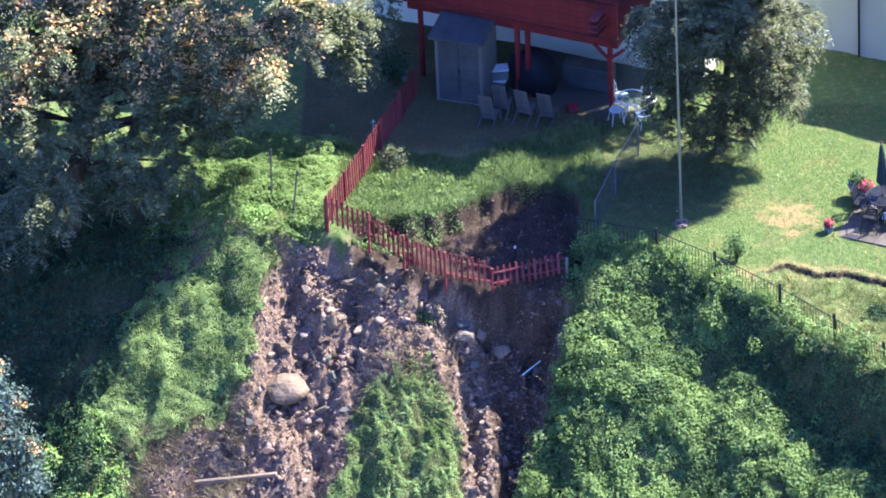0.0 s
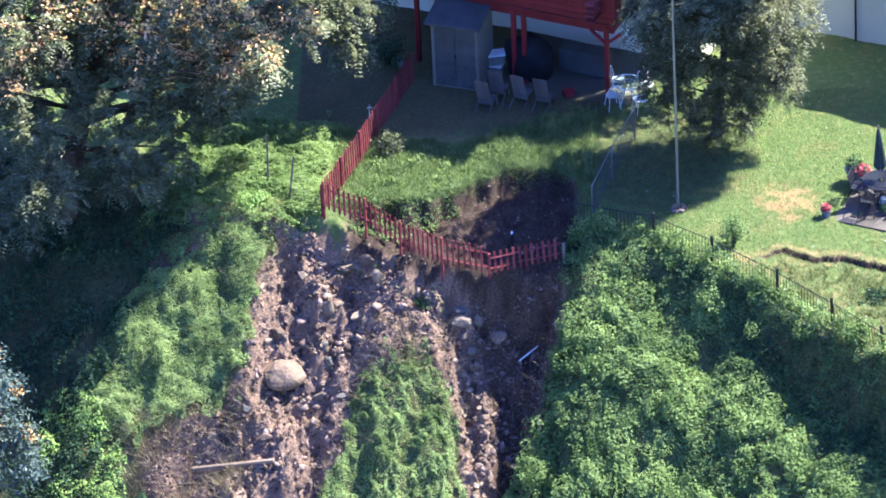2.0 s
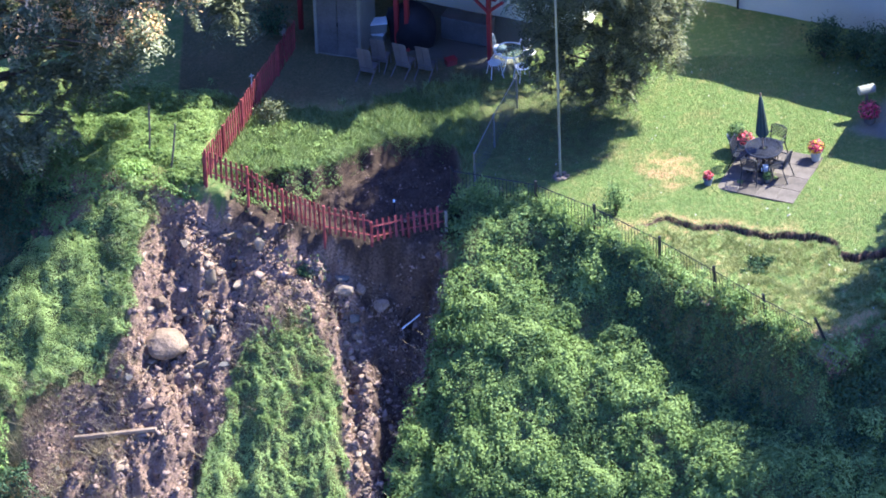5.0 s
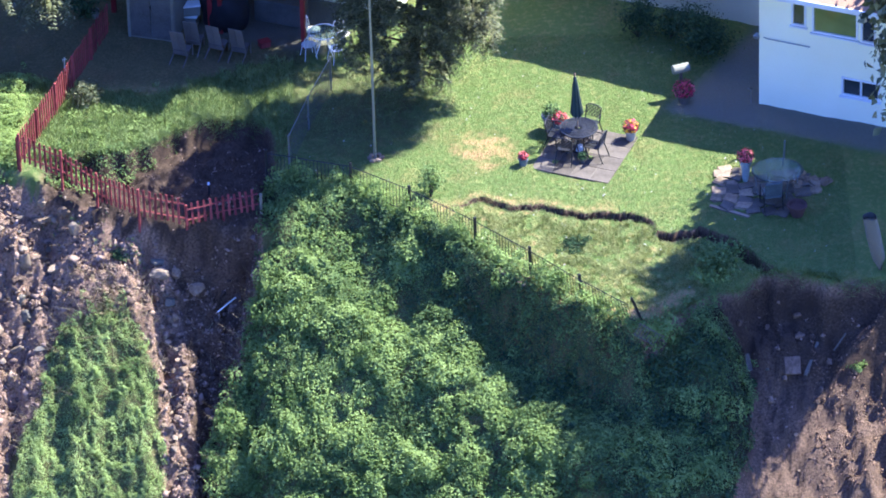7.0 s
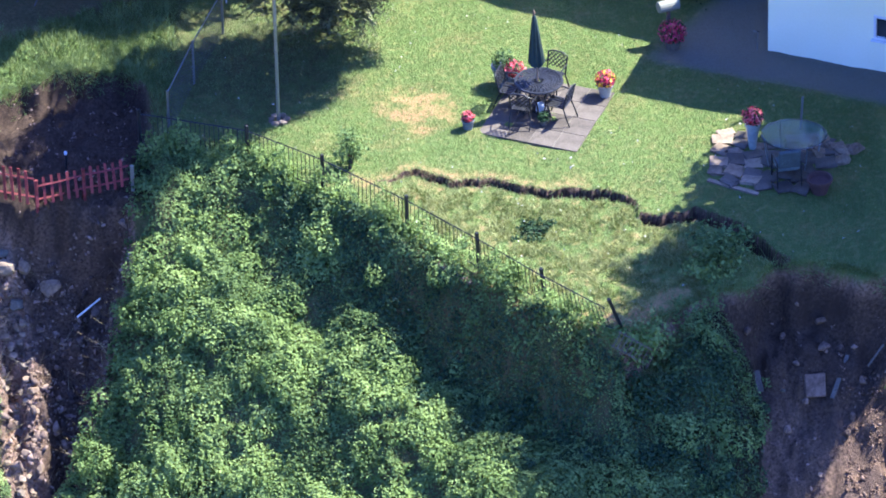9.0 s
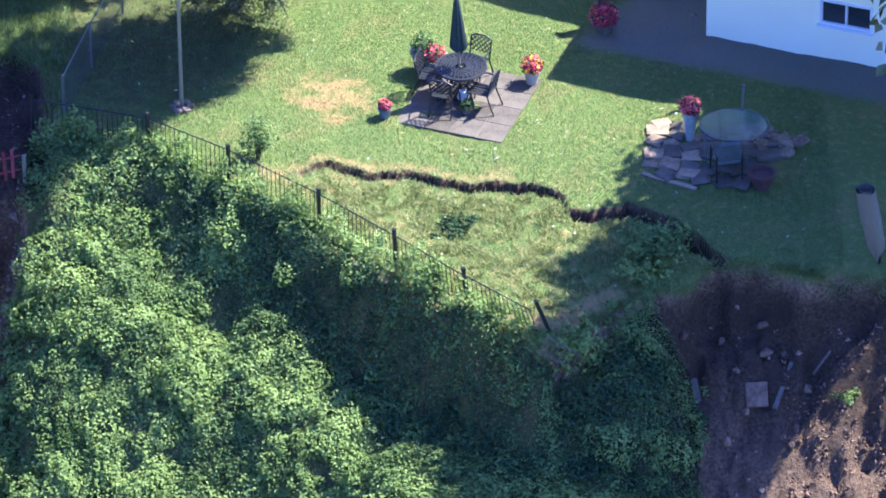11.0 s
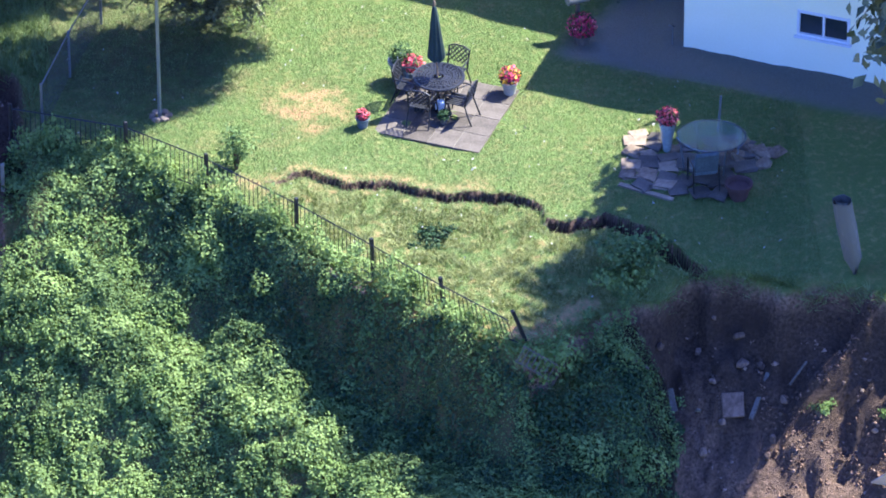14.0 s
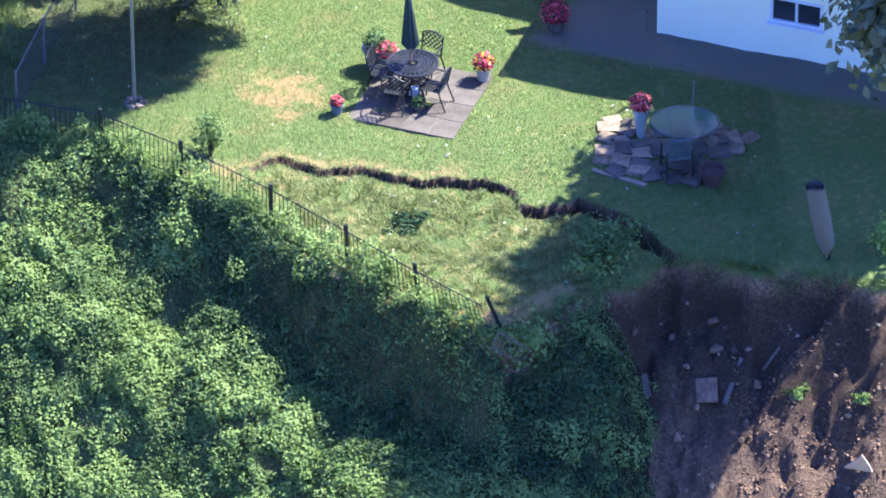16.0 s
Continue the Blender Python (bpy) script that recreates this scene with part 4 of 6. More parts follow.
# the high and far lobes are unseen, added to shade yard, fence and gully
tree("conifer_tree", (-0.75, 8.7), (-0.1, 6.9, 7.6), 0.17, [
    ((-2.5, 7.4, 4.9), (0.85, 0.9)), ((-1.4, 6.6, 5.4), (1.0, 0.9)), ((0.2, 6.4, 5.5), (1.1, 0.9)), ((1.5, 7.2, 4.8), (0.9, 0.8)),
    ((-2.1, 7.2, 3.4), (0.7, 0.7)), ((-0.6, 6.4, 4.1), (1.0, 0.7)), ((0.8, 6.8, 3.5), (0.85, 0.7)), ((-2.4, 7.6, 2.2), (0.5, 0.5)),
    ((1.3, 7.8, 2.3), (0.5, 0.5)), ((0.2, 7.2, 2.6), (0.7, 0.5)), ((-1.2, 7.0, 2.9), (0.9, 0.7)), ((-0.3, 7.4, 1.9), (0.8, 0.6)), ((-1.0, 7.9, 1.1), (0.7, 0.5)), ((-0.2, 8.0, 0.9), (0.5, 0.4)), ((-2.0, 7.8, 1.4), (0.5, 0.4)), ((0.5, 6.6, 4.3), (0.9, 0.7)),
    ((-0.4, 6.6, 6.5), (1.7, 0.9)), ((-3.3, 12.0, 9.0), (1, 0.9)), ((-1.7, 12.2, 9.0), (1.1, 0.9)), ((-0.3, 13.0, 9.2), (1.1, 0.9)), ((-4.3, 12.4, 8.6), (1, 0.8)), ((0.9, 13.6, 9.3), (1.4, 0.9)), ((0.7, 6.0, 8.6), (0.9, 0.8)), ((1.0, 5.5, 9.2), (0.8, 0.8)), ((0.9, 5.9, 9.3), (0.8, 0.6)), ((-1.3, 6.9, 7.5), (1.4, 0.8)), ((-2.0, 6.0, 5.7), (1.0, 0.8)), ((-0.9, 5.4, 6.2), (1.0, 0.8)), ((0.6, 5.8, 6.4), (1.2, 0.8)), ((-0.6, 7.6, 5.4), (1.6, 0.8)), ((-2.0, 11.2, 5.5), (1, 0.9)), ((-0.9, 11.6, 6.8), (1.2, 0.9)), ((-0.2, 11.3, 5.2), (1, 0.8)), ((0.5, 9.3, 7.4), (0.9, 0.6)), ((1.1, 8.4, 8.2), (1, 0.6)), ((2.0, 8.1, 8.5), (0.9, 0.5)), ((1.9, 9.5, 7.5), (0.9, 0.6)), ((2.7, 10.0, 7.1), (0.7, 0.5)), ((2.9, 8.3, 8.0), (0.6, 0.4)), ((3.8, 9.6, 7.5), (0.6, 0.4)), ((-0.7, 8.2, 7.8), (0.9, 0.6))],
    2450, 2, 0.22, (0.12, 0.26), M["needle"], 320, "grey-green conifer with drooping boughs over the lawn", narrow=0.3, count=90, feather=dict(each=6, pairs=6, length=(0.25, 0.5), leaflet=(0.1, 0.19)))
# mostly unseen crown; lobes set where they shade slide, lawn and ivy
tree("fir_tree", (18.2, 1.4), (18.4, 1.2, 14), 0.34, [
    ((13.6, 2.0, 3.3), (0.55, 0.4)), ((14.0, 2.2, 5.2), (1.4, 0.8)), ((13.8, 2.6, 7.5), (1.3, 0.7)), ((15.2, 1.3, 5.4), (1.8, 0.9)), ((15.4, -0.3, 6.0), (0.8, 0.6)), ((15.5, 2.5, 7.5), (2.3, 1.2)),
    ((13.8, 2.2, 7.2), (1.7, 1)), ((16.3, 2.4, 9.5), (2, 1.2)), ((16.0, 2.6, 11.5), (1.3, 1.2)), ((15.7, 2.6, 13.2), (0.7, 1)), ((15.5, 1.2, 6.3), (1.2, 0.8)),
    ((14.0, -1.5, 7.0), (1.7, 1)), ((15.1, -1.2, 6.3), (0.95, 0.7)), ((14.0, 3.7, 7.6), (1.2, 0.8)),
    ((14.5, -2.3, 8.2), (2, 1.2)), ((13.6, -1.1, 10.0), (1.7, 1.1)), ((14.2, 0.7, 9.0), (1.7, 1.1)), ((14.1, -3.7, 7.0), (1.8, 1.1)), ((15.7, 4.2, 8.6), (2.2, 1.2)), ((15.3, 5.3, 7.4), (1.6, 1.2)), ((13.6, 0.4, 7.8), (1.2, 0.9)), ((14.4, -3.5, 9.0), (1.7, 1.1)), ((17.6, 2.7, 8.4), (1.4, 1)), ((18.0, 2.4, 6.6), (1.4, 0.9)), ((13.4, -1.7, 9.0), (1.2, 1)), ((16.6, 4.8, 6.4), (1.8, 0.9)), ((13.0, -1.3, 10.0), (0.8, 0.6)), ((13.5, -1.3, 9.2), (0.9, 0.6)), ((13.4, -2.2, 8.2), (0.9, 0.6)), ((18.5, -0.3, 7.2), (0.25, 0.2))],
    3100, 30, 0.34, (0.24, 0.4), M["maple"], 340, "tall dark tree beside the house shading the slide", droop=0.4, narrow=0.6, count=90, inner=0.1)
tree("silver_tree", (-22.0, -1.6), (-21.4, -1.4, 0.5), 0.16, [
    ((-21.0, -1.0, -1.6), (0.65, 0.8)), ((-20.9, -1.4, -3.0), (0.75, 0.8)), ((-20.8, -1.5, -4.1), (0.8, 0.6)), ((-21.8, -1.2, -0.9), (0.8, 0.7)), ((-22, -1.6, -3), (1.0, 1.4))],
    120, 60, 0.2, (0.1, 0.2), M["blue_leaf"], 360, "silvery blue-green tree with tan seed heads", narrow=0.4, count=25, seeds=22)


def bush(name, at, radii, count, size, mat, seed, label, category="shrub", lobes=9, sit=0.0):
    """A shrub of several leafy lobes on short stems."""
    x, y = at
    z = float(land(x, y)) + sit
    ob = thing(name, Matrix.Translation((x, y, z)), label, category)
    rng = random.Random(seed)
    shape = [((rng.uniform(-0.55, 0.55) * radii[0], rng.uniform(-0.55, 0.55) * radii[1], radii[2] * rng.uniform(0.55, 1.2)), (radii[0] * rng.uniform(0.3, 0.55), radii[2] * rng.uniform(0.4, 0.65))) for _ in range(lobes)]
    centres, places, nrm, sizes = crown(shape, max(8, count // 24), 24, 0.3 * min(radii), size, seed)
    places[:, 2] = np.abs(places[:, 2])
    v, f = leaves(places, nrm, sizes, seed + 1)
    leafy = new("foliage", mesh_of("foliage", v, f, mat))
    leafy.parent = ob
    bm = bmesh.new()
    for p in rng.sample(list(centres), 7):
        tube(bm, [(0, 0, -0.05), (p[0] * 0.5, p[1] * 0.5, abs(p[2]) * 0.6), (p[0], p[1], abs(p[2]))], [0.025, 0.015, 0.006], 5)
    part("stem", bm, M["bark"], ob)
    return ob


bush("shrub", (7.6, -1.45), (1.05, 1.05, 0.42), 1500, (0.07, 0.14), M["ivy_dim"], 400, "dark leafy shrub on the slumped strip of lawn")
bush("shrub", (-0.3, 2.65), (0.42, 0.38, 0.72), 520, (0.06, 0.12), M["ivy_dim"], 401, "small green shrub beside the iron fence")
bush("weed_clump", (3.75, 0.3), (0.62, 0.5, 0.13), 1300, (0.04, 0.09), M["ivy_dark"], 411, "flat dark-green weeds round a small pit in the lawn", "weeds")
bush("shrub", (-10.35, 12.75), (0.7, 0.5, 0.6), 900, (0.06, 0.12), M["ivy_dark"], 412, "dark leafy shrub in the shade beside the shed")
bush("ivy_clump", (3.05, -1.95), (0.38, 0.34, 0.55), 900, (0.06, 0.11), M["ivy"], 410, "ivy clump climbing over the iron railing", "ivy")
bush("dry_shrub", (-10.2, 8.0), (0.5, 0.45, 0.4), 800, (0.05, 0.11), M["maple"], 402, "greyish shrub beside the red picket fence")
bush("shrub", (5.95, -3.75), (0.6, 0.5, 0.6), 900, (0.07, 0.14), M["ivy"], 403, "ivy shrub over the broken end of the fence")
bush("shrub", (13.6, -1.3), (0.6, 0.5, 0.5), 800, (0.06, 0.12), M["lime"], 404, "bright green shrub at the edge of the slide")
bush("hedge_shrub", (7.85, 9.7), (0.9, 0.75, 0.85), 5200, (0.05, 0.1), M["ivy_dark"], 405, "rounded dark evergreen shrub against the white wall")
bush("hedge_shrub", (6.85, 10.7), (0.45, 0.4, 0.6), 1300, (0.05, 0.1), M["ivy_dark"], 406, "rounded dark evergreen shrub against the white wall")
bush("hedge_shrub", (5.9, 10.8), (0.6, 0.5, 0.75), 2400, (0.05, 0.1), M["ivy_dark"], 407, "rounded dark evergreen shrub against the white wall")
bush("shrub", (-14.1, 5.4), (0.45, 0.4, 0.45), 600, (0.06, 0.12), M["lime"], 408, "bright green leafy shrub below the wire stakes")
bush("shrub", (-9.2, 2.6), (0.4, 0.3, 0.25), 450, (0.05, 0.1), M["ivy_dark"], 409, "small dark plant under the red fence")
for k, (a, b, s) in enumerate(((11.35, -3.4, 0.3), (12.7, -3.85, 0.22))):
    bush("weed_tuft", (a, b), (s, s, s * 0.7), 240, (0.05, 0.1), M["ivy"], 420 + k, "green tuft of turf slid down with the soil")


def crumbs(name, x, y, rng, size, mat, label):
    """Clods and chips of soil lying about."""
    k = len(x)
    c = np.stack([x, y, land(x, y)], 1)
    s = rng.uniform(*size, (k, 1, 1)) * rng.uniform(0.4, 1.0, (k, 1, 3))
    corners = np.array([(1, 0, 0), (-1, 0, 0), (0, 1, 0), (0, -1, 0), (0, 0, 1), (0, 0, -1)], float)[None] + rng.normal(0, 0.35, (k, 6, 3))
    turn = rng.uniform(0, 6.283, k)
    co, si = np.cos(turn)[:, None], np.sin(turn)[:, None]
    v = corners * s
    v = np.stack([v[..., 0] * co - v[..., 1] * si, v[..., 0] * si + v[..., 1] * co, v[..., 2]], -1) + c[:, None]
    tri = np.array([(0, 2, 4), (2, 1, 4), (1, 3, 4), (3, 0, 4), (2, 0, 5), (1, 2, 5), (3, 1, 5), (0, 3, 5)])
    f = (np.arange(k)[:, None, None] * 6 + tri[None]).reshape(-1, 3)
    return tagged(new(name, mesh_of(name, v.reshape(-1, 3), f, mat)), label, "soil", kind="stuff")


def bare(x, y):
    return (edge(x) - y > 0.15) & (cover(x, y)[..., 0] < 0.3)


x, y, rng = scatter(-17.2, -5.2, -3.0, 4.6, 110, 230, bare)
crumbs("soil_clods", x, y, rng, (0.015, 0.09), M["clod"], "dark brown clods of earth on the slide")
x, y, rng = scatter(-16.2, -5.2, -3.0, 4.4, 16, 240, bare)
crumbs("earth_lumps", x, y, rng, (0.07, 0.19), M["clod"], "large broken lumps of brown earth on the slide")
x, y, rng = scatter(-15.2, -5.2, -3.0, 4.6, 40, 231, bare)
crumbs("stone_chips", x, y, rng, (0.015, 0.06), M["pale_stone"], "pale stone chips strewn over the slide")
x, y, rng = scatter(7.6, 14.5, -6.5, -1.4, 12, 232, bare)
crumbs("soil_clods", x, y, rng, (0.02, 0.07), M["clod"], "brown clods of earth on the shaded slide")
x, y, rng = scatter(10.2, 14.6, -6.2, -2.2, 200, 236, lambda a, b: bare(a, b) & ((np.abs((a - 11.85) * 0.5 - (b + 2.75)) < 0.14 + 0.1 * waves(a, b, 0.4, 237, 2)) & (a < 12.5) & (a > 10.9) | ((b < -3.6 - 0.5 * (a - 12) * (a < 12) + 0.15 * waves(a, b, 0.7, 238, 2)) & (waves(a, b, 0.6, 239, 3) > -0.35))))
crumbs("rubble", x, y, rng, (0.015, 0.065), M["rubble"], "sunlit tan rubble and broken earth on the slide")
x, y, rng = scatter(-11.4, -4.6, 2.7, 6.4, 22, 233, lambda a, b: cover(a, b)[..., 0] < 0.3)
crumbs("soil_clods", x, y, rng, (0.015, 0.07), M["clod"], "dark earth clods in the sunken yard")
x, y, rng = scatter(-4, 11, -2.5, 10.5, 2.2, 234, on_lawn)
v, f = leaves(np.stack([x, y, land(x, y) + 0.05], 1), np.tile((0.0, 0, 1), (len(x), 1)), rng.uniform(0.03, 0.08, len(x)), 235)
tagged(new("fallen_petals", mesh_of("fallen_petals", v, f, M["petal"])), "pale petals and yellowed leaves fallen on the lawn", "leaves", kind="stuff")
# ivy climbing on the iron railing
rng = np.random.default_rng(240)
line = [(-4.95, 4.0), (-2.55, 2.95), (-0.9, 1.75), (0.92, 0.2), (2.43, -1.25), (3.8, -2.6), (5.3, -3.6)]
share = (0.75, 0.7, 0.55, 0.45, 0.3, 0.55)
for (ax, ay), (bx, by), full in zip(line, line[1:], share):
    k = int(2600 * full)
    t = rng.random(k)
    t = t[waves(t * 6 + ax, t * 0, 1.6, 241, 2) < full * 1.3 - 0.35]
    k = len(t)
    px_, py_ = ax + (bx - ax) * t + rng.normal(0, 0.1, k), ay + (by - ay) * t - np.abs(rng.normal(0, 0.14, k))
    hang = rng.random(k) ** 1.3 * (0.55 + 0.4 * waves(px_, px_ * 0, 0.9, 242, 2)).clip(0.15, 0.95)
    v, f = leaves(np.stack([px_, py_, land(px_, py_) + hang], 1), np.tile((0.3, -0.5, 0.6), (k, 1)), rng.uniform(0.05, 0.11, k), 243 + int(full * 100))
    tagged(new("railing_ivy", mesh_of("railing_ivy", v, f, M["ivy"])), "ivy climbing over the black iron railing", "ivy", kind="stuff")
# grass fringing the crack
rng = np.random.default_rng(255)
x = np.concatenate([rng.uniform(0.3, 6.0, 1500), rng.uniform(6.0, 8.8, 250)])
y = crack(x) + np.where(rng.random(len(x)) < 0.55, rng.normal(0.03, 0.035, len(x)), -lerp(x, CRACK_X, CRACK_W) + rng.normal(-0.05, 0.035, len(x)))
tagged(new("crack_fringe", tuft_mesh("crack_fringe", x, y, rng, (0.03, 0.075), (0.008, 0.015), M["blade"], 1.0)), "ragged grass along the open crack", "grass", kind="stuff")
# turf hanging over the broken edge
rng = np.random.default_rng(260)
x = np.concatenate([rng.uniform(5.6, 14.2, 2600), rng.uniform(-11.6, -5.0, 5200)])
y = np.where(x > 0, edge(x), lerp(x, RIM_X, RIM_Y)) + np.where(x > 0, rng.normal(0.05, 0.05, len(x)), rng.normal(0, 0.12, len(x))) + 0.06 * waves(x, x * 0, 0.7, 261, 3)
tagged(new("turf_edge", tuft_mesh("turf_edge", x, y, rng, (0.06, 0.2), (0.008, 0.016), M["blade"], 0.9)), "ragged turf hanging over the broken edge", "grass", kind="stuff")


# ---- white house on the right ----
HOUSE = pose(9.23, 7.02, 0, 0, 0, YARD)
house = thing("white_house", HOUSE, "white-walled house with brown shingle roof beside the lawn", "house")


def wall_with_holes(bm, length, height, thick, holes, base=-0.5):
    """A wall along x with its front at y = 0; holes are (x0, x1, z0, z1)."""
    xs = sorted({0, length, *[h[0] for h in holes], *[h[1] for h in holes]})
    zs = sorted({base, height, *[h[2] for h in holes], *[h[3] for h in holes]})
    for a, b in zip(xs, xs[1:]):
        for c, d in zip(zs, zs[1:]):
            if not any(h[0] <= (a + b) / 2 <= h[1] and h[2] <= (c + d) / 2 <= h[3] for h in holes):
                slab(bm, (b - a, thick, d - c), Matrix.Translation(((a + b) / 2, thick / 2, (c + d) / 2)))
    bmesh.ops.remove_doubles(bm, verts=bm.verts, dist=0.001)
    return bm


def window(parent, x0, x1, z0, z1, bars, pane, y=0.0, m=None):
    """A framed window in a wall along x: frame, sill and panes."""
    m = m or Matrix()
    w, h = x1 - x0, z1 - z0
    ob = new("window")
    ob.parent = parent
    ob.matrix_basis = m @ Matrix.Translation(((x0 + x1) / 2, y, (z0 + z1) / 2))
    bm, t = bmesh.new(), 0.06
    for sx in (-1, 1):
        slab(bm, (t, 0.1, h + 0.02), Matrix.Translation((sx * (w / 2 - t / 2), 0.02, 0)), 0.006)
    for sz in (-1, 1):
        slab(bm, (w - 2 * t, 0.1, t), Matrix.Translation((0, 0.02, sz * (h / 2 - t / 2))), 0.006)
    for b in bars:
        slab(bm, (0.05, 0.08, h - 2 * t), Matrix.Translation((b * w / 2, 0.02, 0)), 0.004)
    part("window_frame", bm, M["trim"], ob, "white window frame")
    part("window_sill", slab(bmesh.new(), (w + 0.1, 0.12, 0.04), Matrix.Translation((0, -0.03, -h / 2 - 0.02)), 0.006), M["trim"], ob)
    stops = [-1, *bars, 1]
    for a, b in zip(stops, stops[1:]):
        part("pane", slab(bmesh.new(), ((b - a) * w / 2 - 0.06, 0.015, h - 2 * t), Matrix.Translation(((a + b) * w / 4, 0.04, 0))), pane, ob, "dark glass")
    return ob


EAVE = 4.02
front = [(0.98, 1.42, 2.9, 3.74), (1.6, 2.98, 2.78, 3.74), (3.06, 3.52, 2.74, 3.66), (2.5, 3.66, 0.84, 1.46)]
part("wall", wall_with_holes(bmesh.new(), 12, EAVE + 0.05, 0.2, front), M["white"], house, "white front wall")
part("wall", slab(bmesh.new(), (0.2, 9, EAVE + 0.5), Matrix.Translation((0.1, 4.7, EAVE / 2 - 0.25))), M["white"], house, "white side wall")
part("wall", slab(bmesh.new(), (0.2, 9, EAVE + 0.5), Matrix.Translation((11.9, 4.7, EAVE / 2 - 0.25))), M["white"], house)
part("wall", slab(bmesh.new(), (11.6, 0.2, EAVE + 0.5), Matrix.Translation((6, 9.1, EAVE / 2 - 0.25))), M["white"], house)
window(house, *front[0], (), M["pane"])
window(house, *front[1], (), M["green_pane"])
window(house, *front[2], (), M["pane"])
window(house, *front[3], (0.0,), M["pane"])
bm = bmesh.new()
low = [bm.verts.new((x, y, EAVE - 0.02)) for x, y in ((-0.5, -0.5), (12.5, -0.5), (12.5, 9.7), (-0.5, 9.7))]
lip = [bm.verts.new((v.co.x, v.co.y, EAVE + 0.1)) for v in low]
peak = [bm.verts.new((x, 4.6, EAVE + 1.62)) for x in (4.6, 7.4)]
bm.faces.new(low[::-1])
for k in range(4):
    bm.faces.new((low[k], low[(k + 1) % 4], lip[(k + 1) % 4], lip[k]))
bm.faces.new((lip[0], lip[1], peak[1], peak[0]))
bm.faces.new((lip[1], lip[2], peak[1]))
bm.faces.new((lip[2], lip[3], peak[0], peak[1]))
bm.faces.new((lip[3], lip[0], peak[0]))
part("roof", bm, M["shingle"], house, "brown shingle hip roof")
part("fascia", slab(bmesh.new(), (13.0, 0.03, 0.16), Matrix.Translation((6.0, -0.52, EAVE + 0.02))), M["trim"], house, "white eave board")
part("conduit", tube(bmesh.new(), [(0.15, -0.03, 2.32), (0.25, -0.05, 2.3), (1.55, -0.05, 2.28)], 0.018, 6), M["steel"], house, "thin pipe along the wall")
bm = bmesh.new()
lathe(bm, [(0.02, 0.0), (0.05, 0.02), (0.1, 0.14), (0.1, 0.17)], 12, Matrix.Translation((0.0, -0.12, 2.5)) @ Matrix.Rotation(radians(125), 4, "X"))
part("flood_lamp", bm, M["steel"], house, "grey flood lamp at the corner")
wing = thing("house_wing", HOUSE @ Matrix.Translation((-10.6, 4.0, 0)), "tall white house wing behind dark shrubs", "house")
holes = [(9.35, 9.9, 1.4, 2.6)]
part("wall", wall_with_holes(bmesh.new(), 7.0, 2.7, 0.2, []), M["grey_white"], wing, "low white front wall")
part("wall", wall_with_holes(bmesh.new(), 3.6, 6.55, 0.2, [(2.35, 2.9, 1.4, 2.6)]), M["grey_white"], wing, "white front wall").matrix_basis = Matrix.Translation((7.0, 0, 0))
window(wing, *holes[0], (), M["pane"])
part("wall", slab(bmesh.new(), (0.2, 6, 3.1), Matrix.Translation((0.1, 3.2, 1.1))), M["grey_white"], wing)
part("wall", slab(bmesh.new(), (0.2, 6, 6.5), Matrix.Translation((7.1, 3.2, 3.25))), M["grey_white"], wing)
part("wall", slab(bmesh.new(), (15, 0.2, 7.0), Matrix.Translation((14.0, 6.3, 3.2))), M["grey_white"], wing)
part("wall", slab(bmesh.new(), (0.2, 6, 3.4), Matrix.Translation((10.45, 3.2, 5.3))), M["grey_white"], wing)
part("low_roof", slab(bmesh.new(), (7.0, 6.4, 0.12), Matrix.Translation((3.4, 3.2, 2.75))), M["shingle"], wing, "brown shingle roof")
bm = bmesh.new()
rows = [[bm.verts.new((x, y, z)) for y, z in ((front_y, 6.56), (front_y, 6.7), (3.1, 8.58), (6.65, 6.7), (6.65, 6.56))] for x, front_y in ((5.85, -0.45), (14.0, -1.05))]
for k in range(5):
    bm.faces.new((rows[0][k], rows[0][(k + 1) % 5], rows[1][(k + 1) % 5], rows[1][k]))
bm.faces.new(rows[0][::-1])
bm.faces.new(rows[1])
part("roof", bm, M["shingle"], wing, "brown shingle gable roof")
part("downpipe", tube(bmesh.new(), [(2.75, -0.06, 0.0), (2.75, -0.06, 2.6)], 0.035, 8), M["dark"], wing, "dark rain pipe")

# ---- house with the red deck ----
DECK = pose(-3.89, 10.72, 0, 0, 0, YARD)
neighbour = thing("neighbour_house", DECK, "white house wall behind a raised red deck", "house")
part("wall", wall_with_holes(bmesh.new(), 13.5, 7.4, 0.2, [(1.3, 2.1, 2.9, 3.9)]), M["white"], neighbour, "white wall in the deck's shade").matrix_basis = Matrix.Translation((-11.6, 2.6, 0))
part("wall", slab(bmesh.new(), (0.2, 6, 7.9), Matrix.Translation((1.8, 5.8, 3.45))), M["white"], neighbour)
part("wall", slab(bmesh.new(), (0.2, 6, 7.9), Matrix.Translation((-11.5, 5.8, 3.45))), M["white"], neighbour)
# unseen roof, height and reach set so its shadow covers the yard
part("roof", slab(bmesh.new(), (13.5, 9.9, 0.15), Matrix.Translation((-5.47, 4.15, 7.5))), M["shingle"], neighbour)
window(neighbour, 1.3, 2.1, 2.9, 3.9, (), M["pane"], m=Matrix.Translation((-11.6, 2.6, 0)))
deck = thing("red_deck", DECK, "raised dark-red timber deck on posts over a patio", "deck")
for u in (0.0, -2.62, -2.95, -6.05):
    part("post", slab(bmesh.new(), (0.13, 0.13, 2.6), Matrix.Translation((u, 0, 1.15)), 0.01), M["red"], deck)
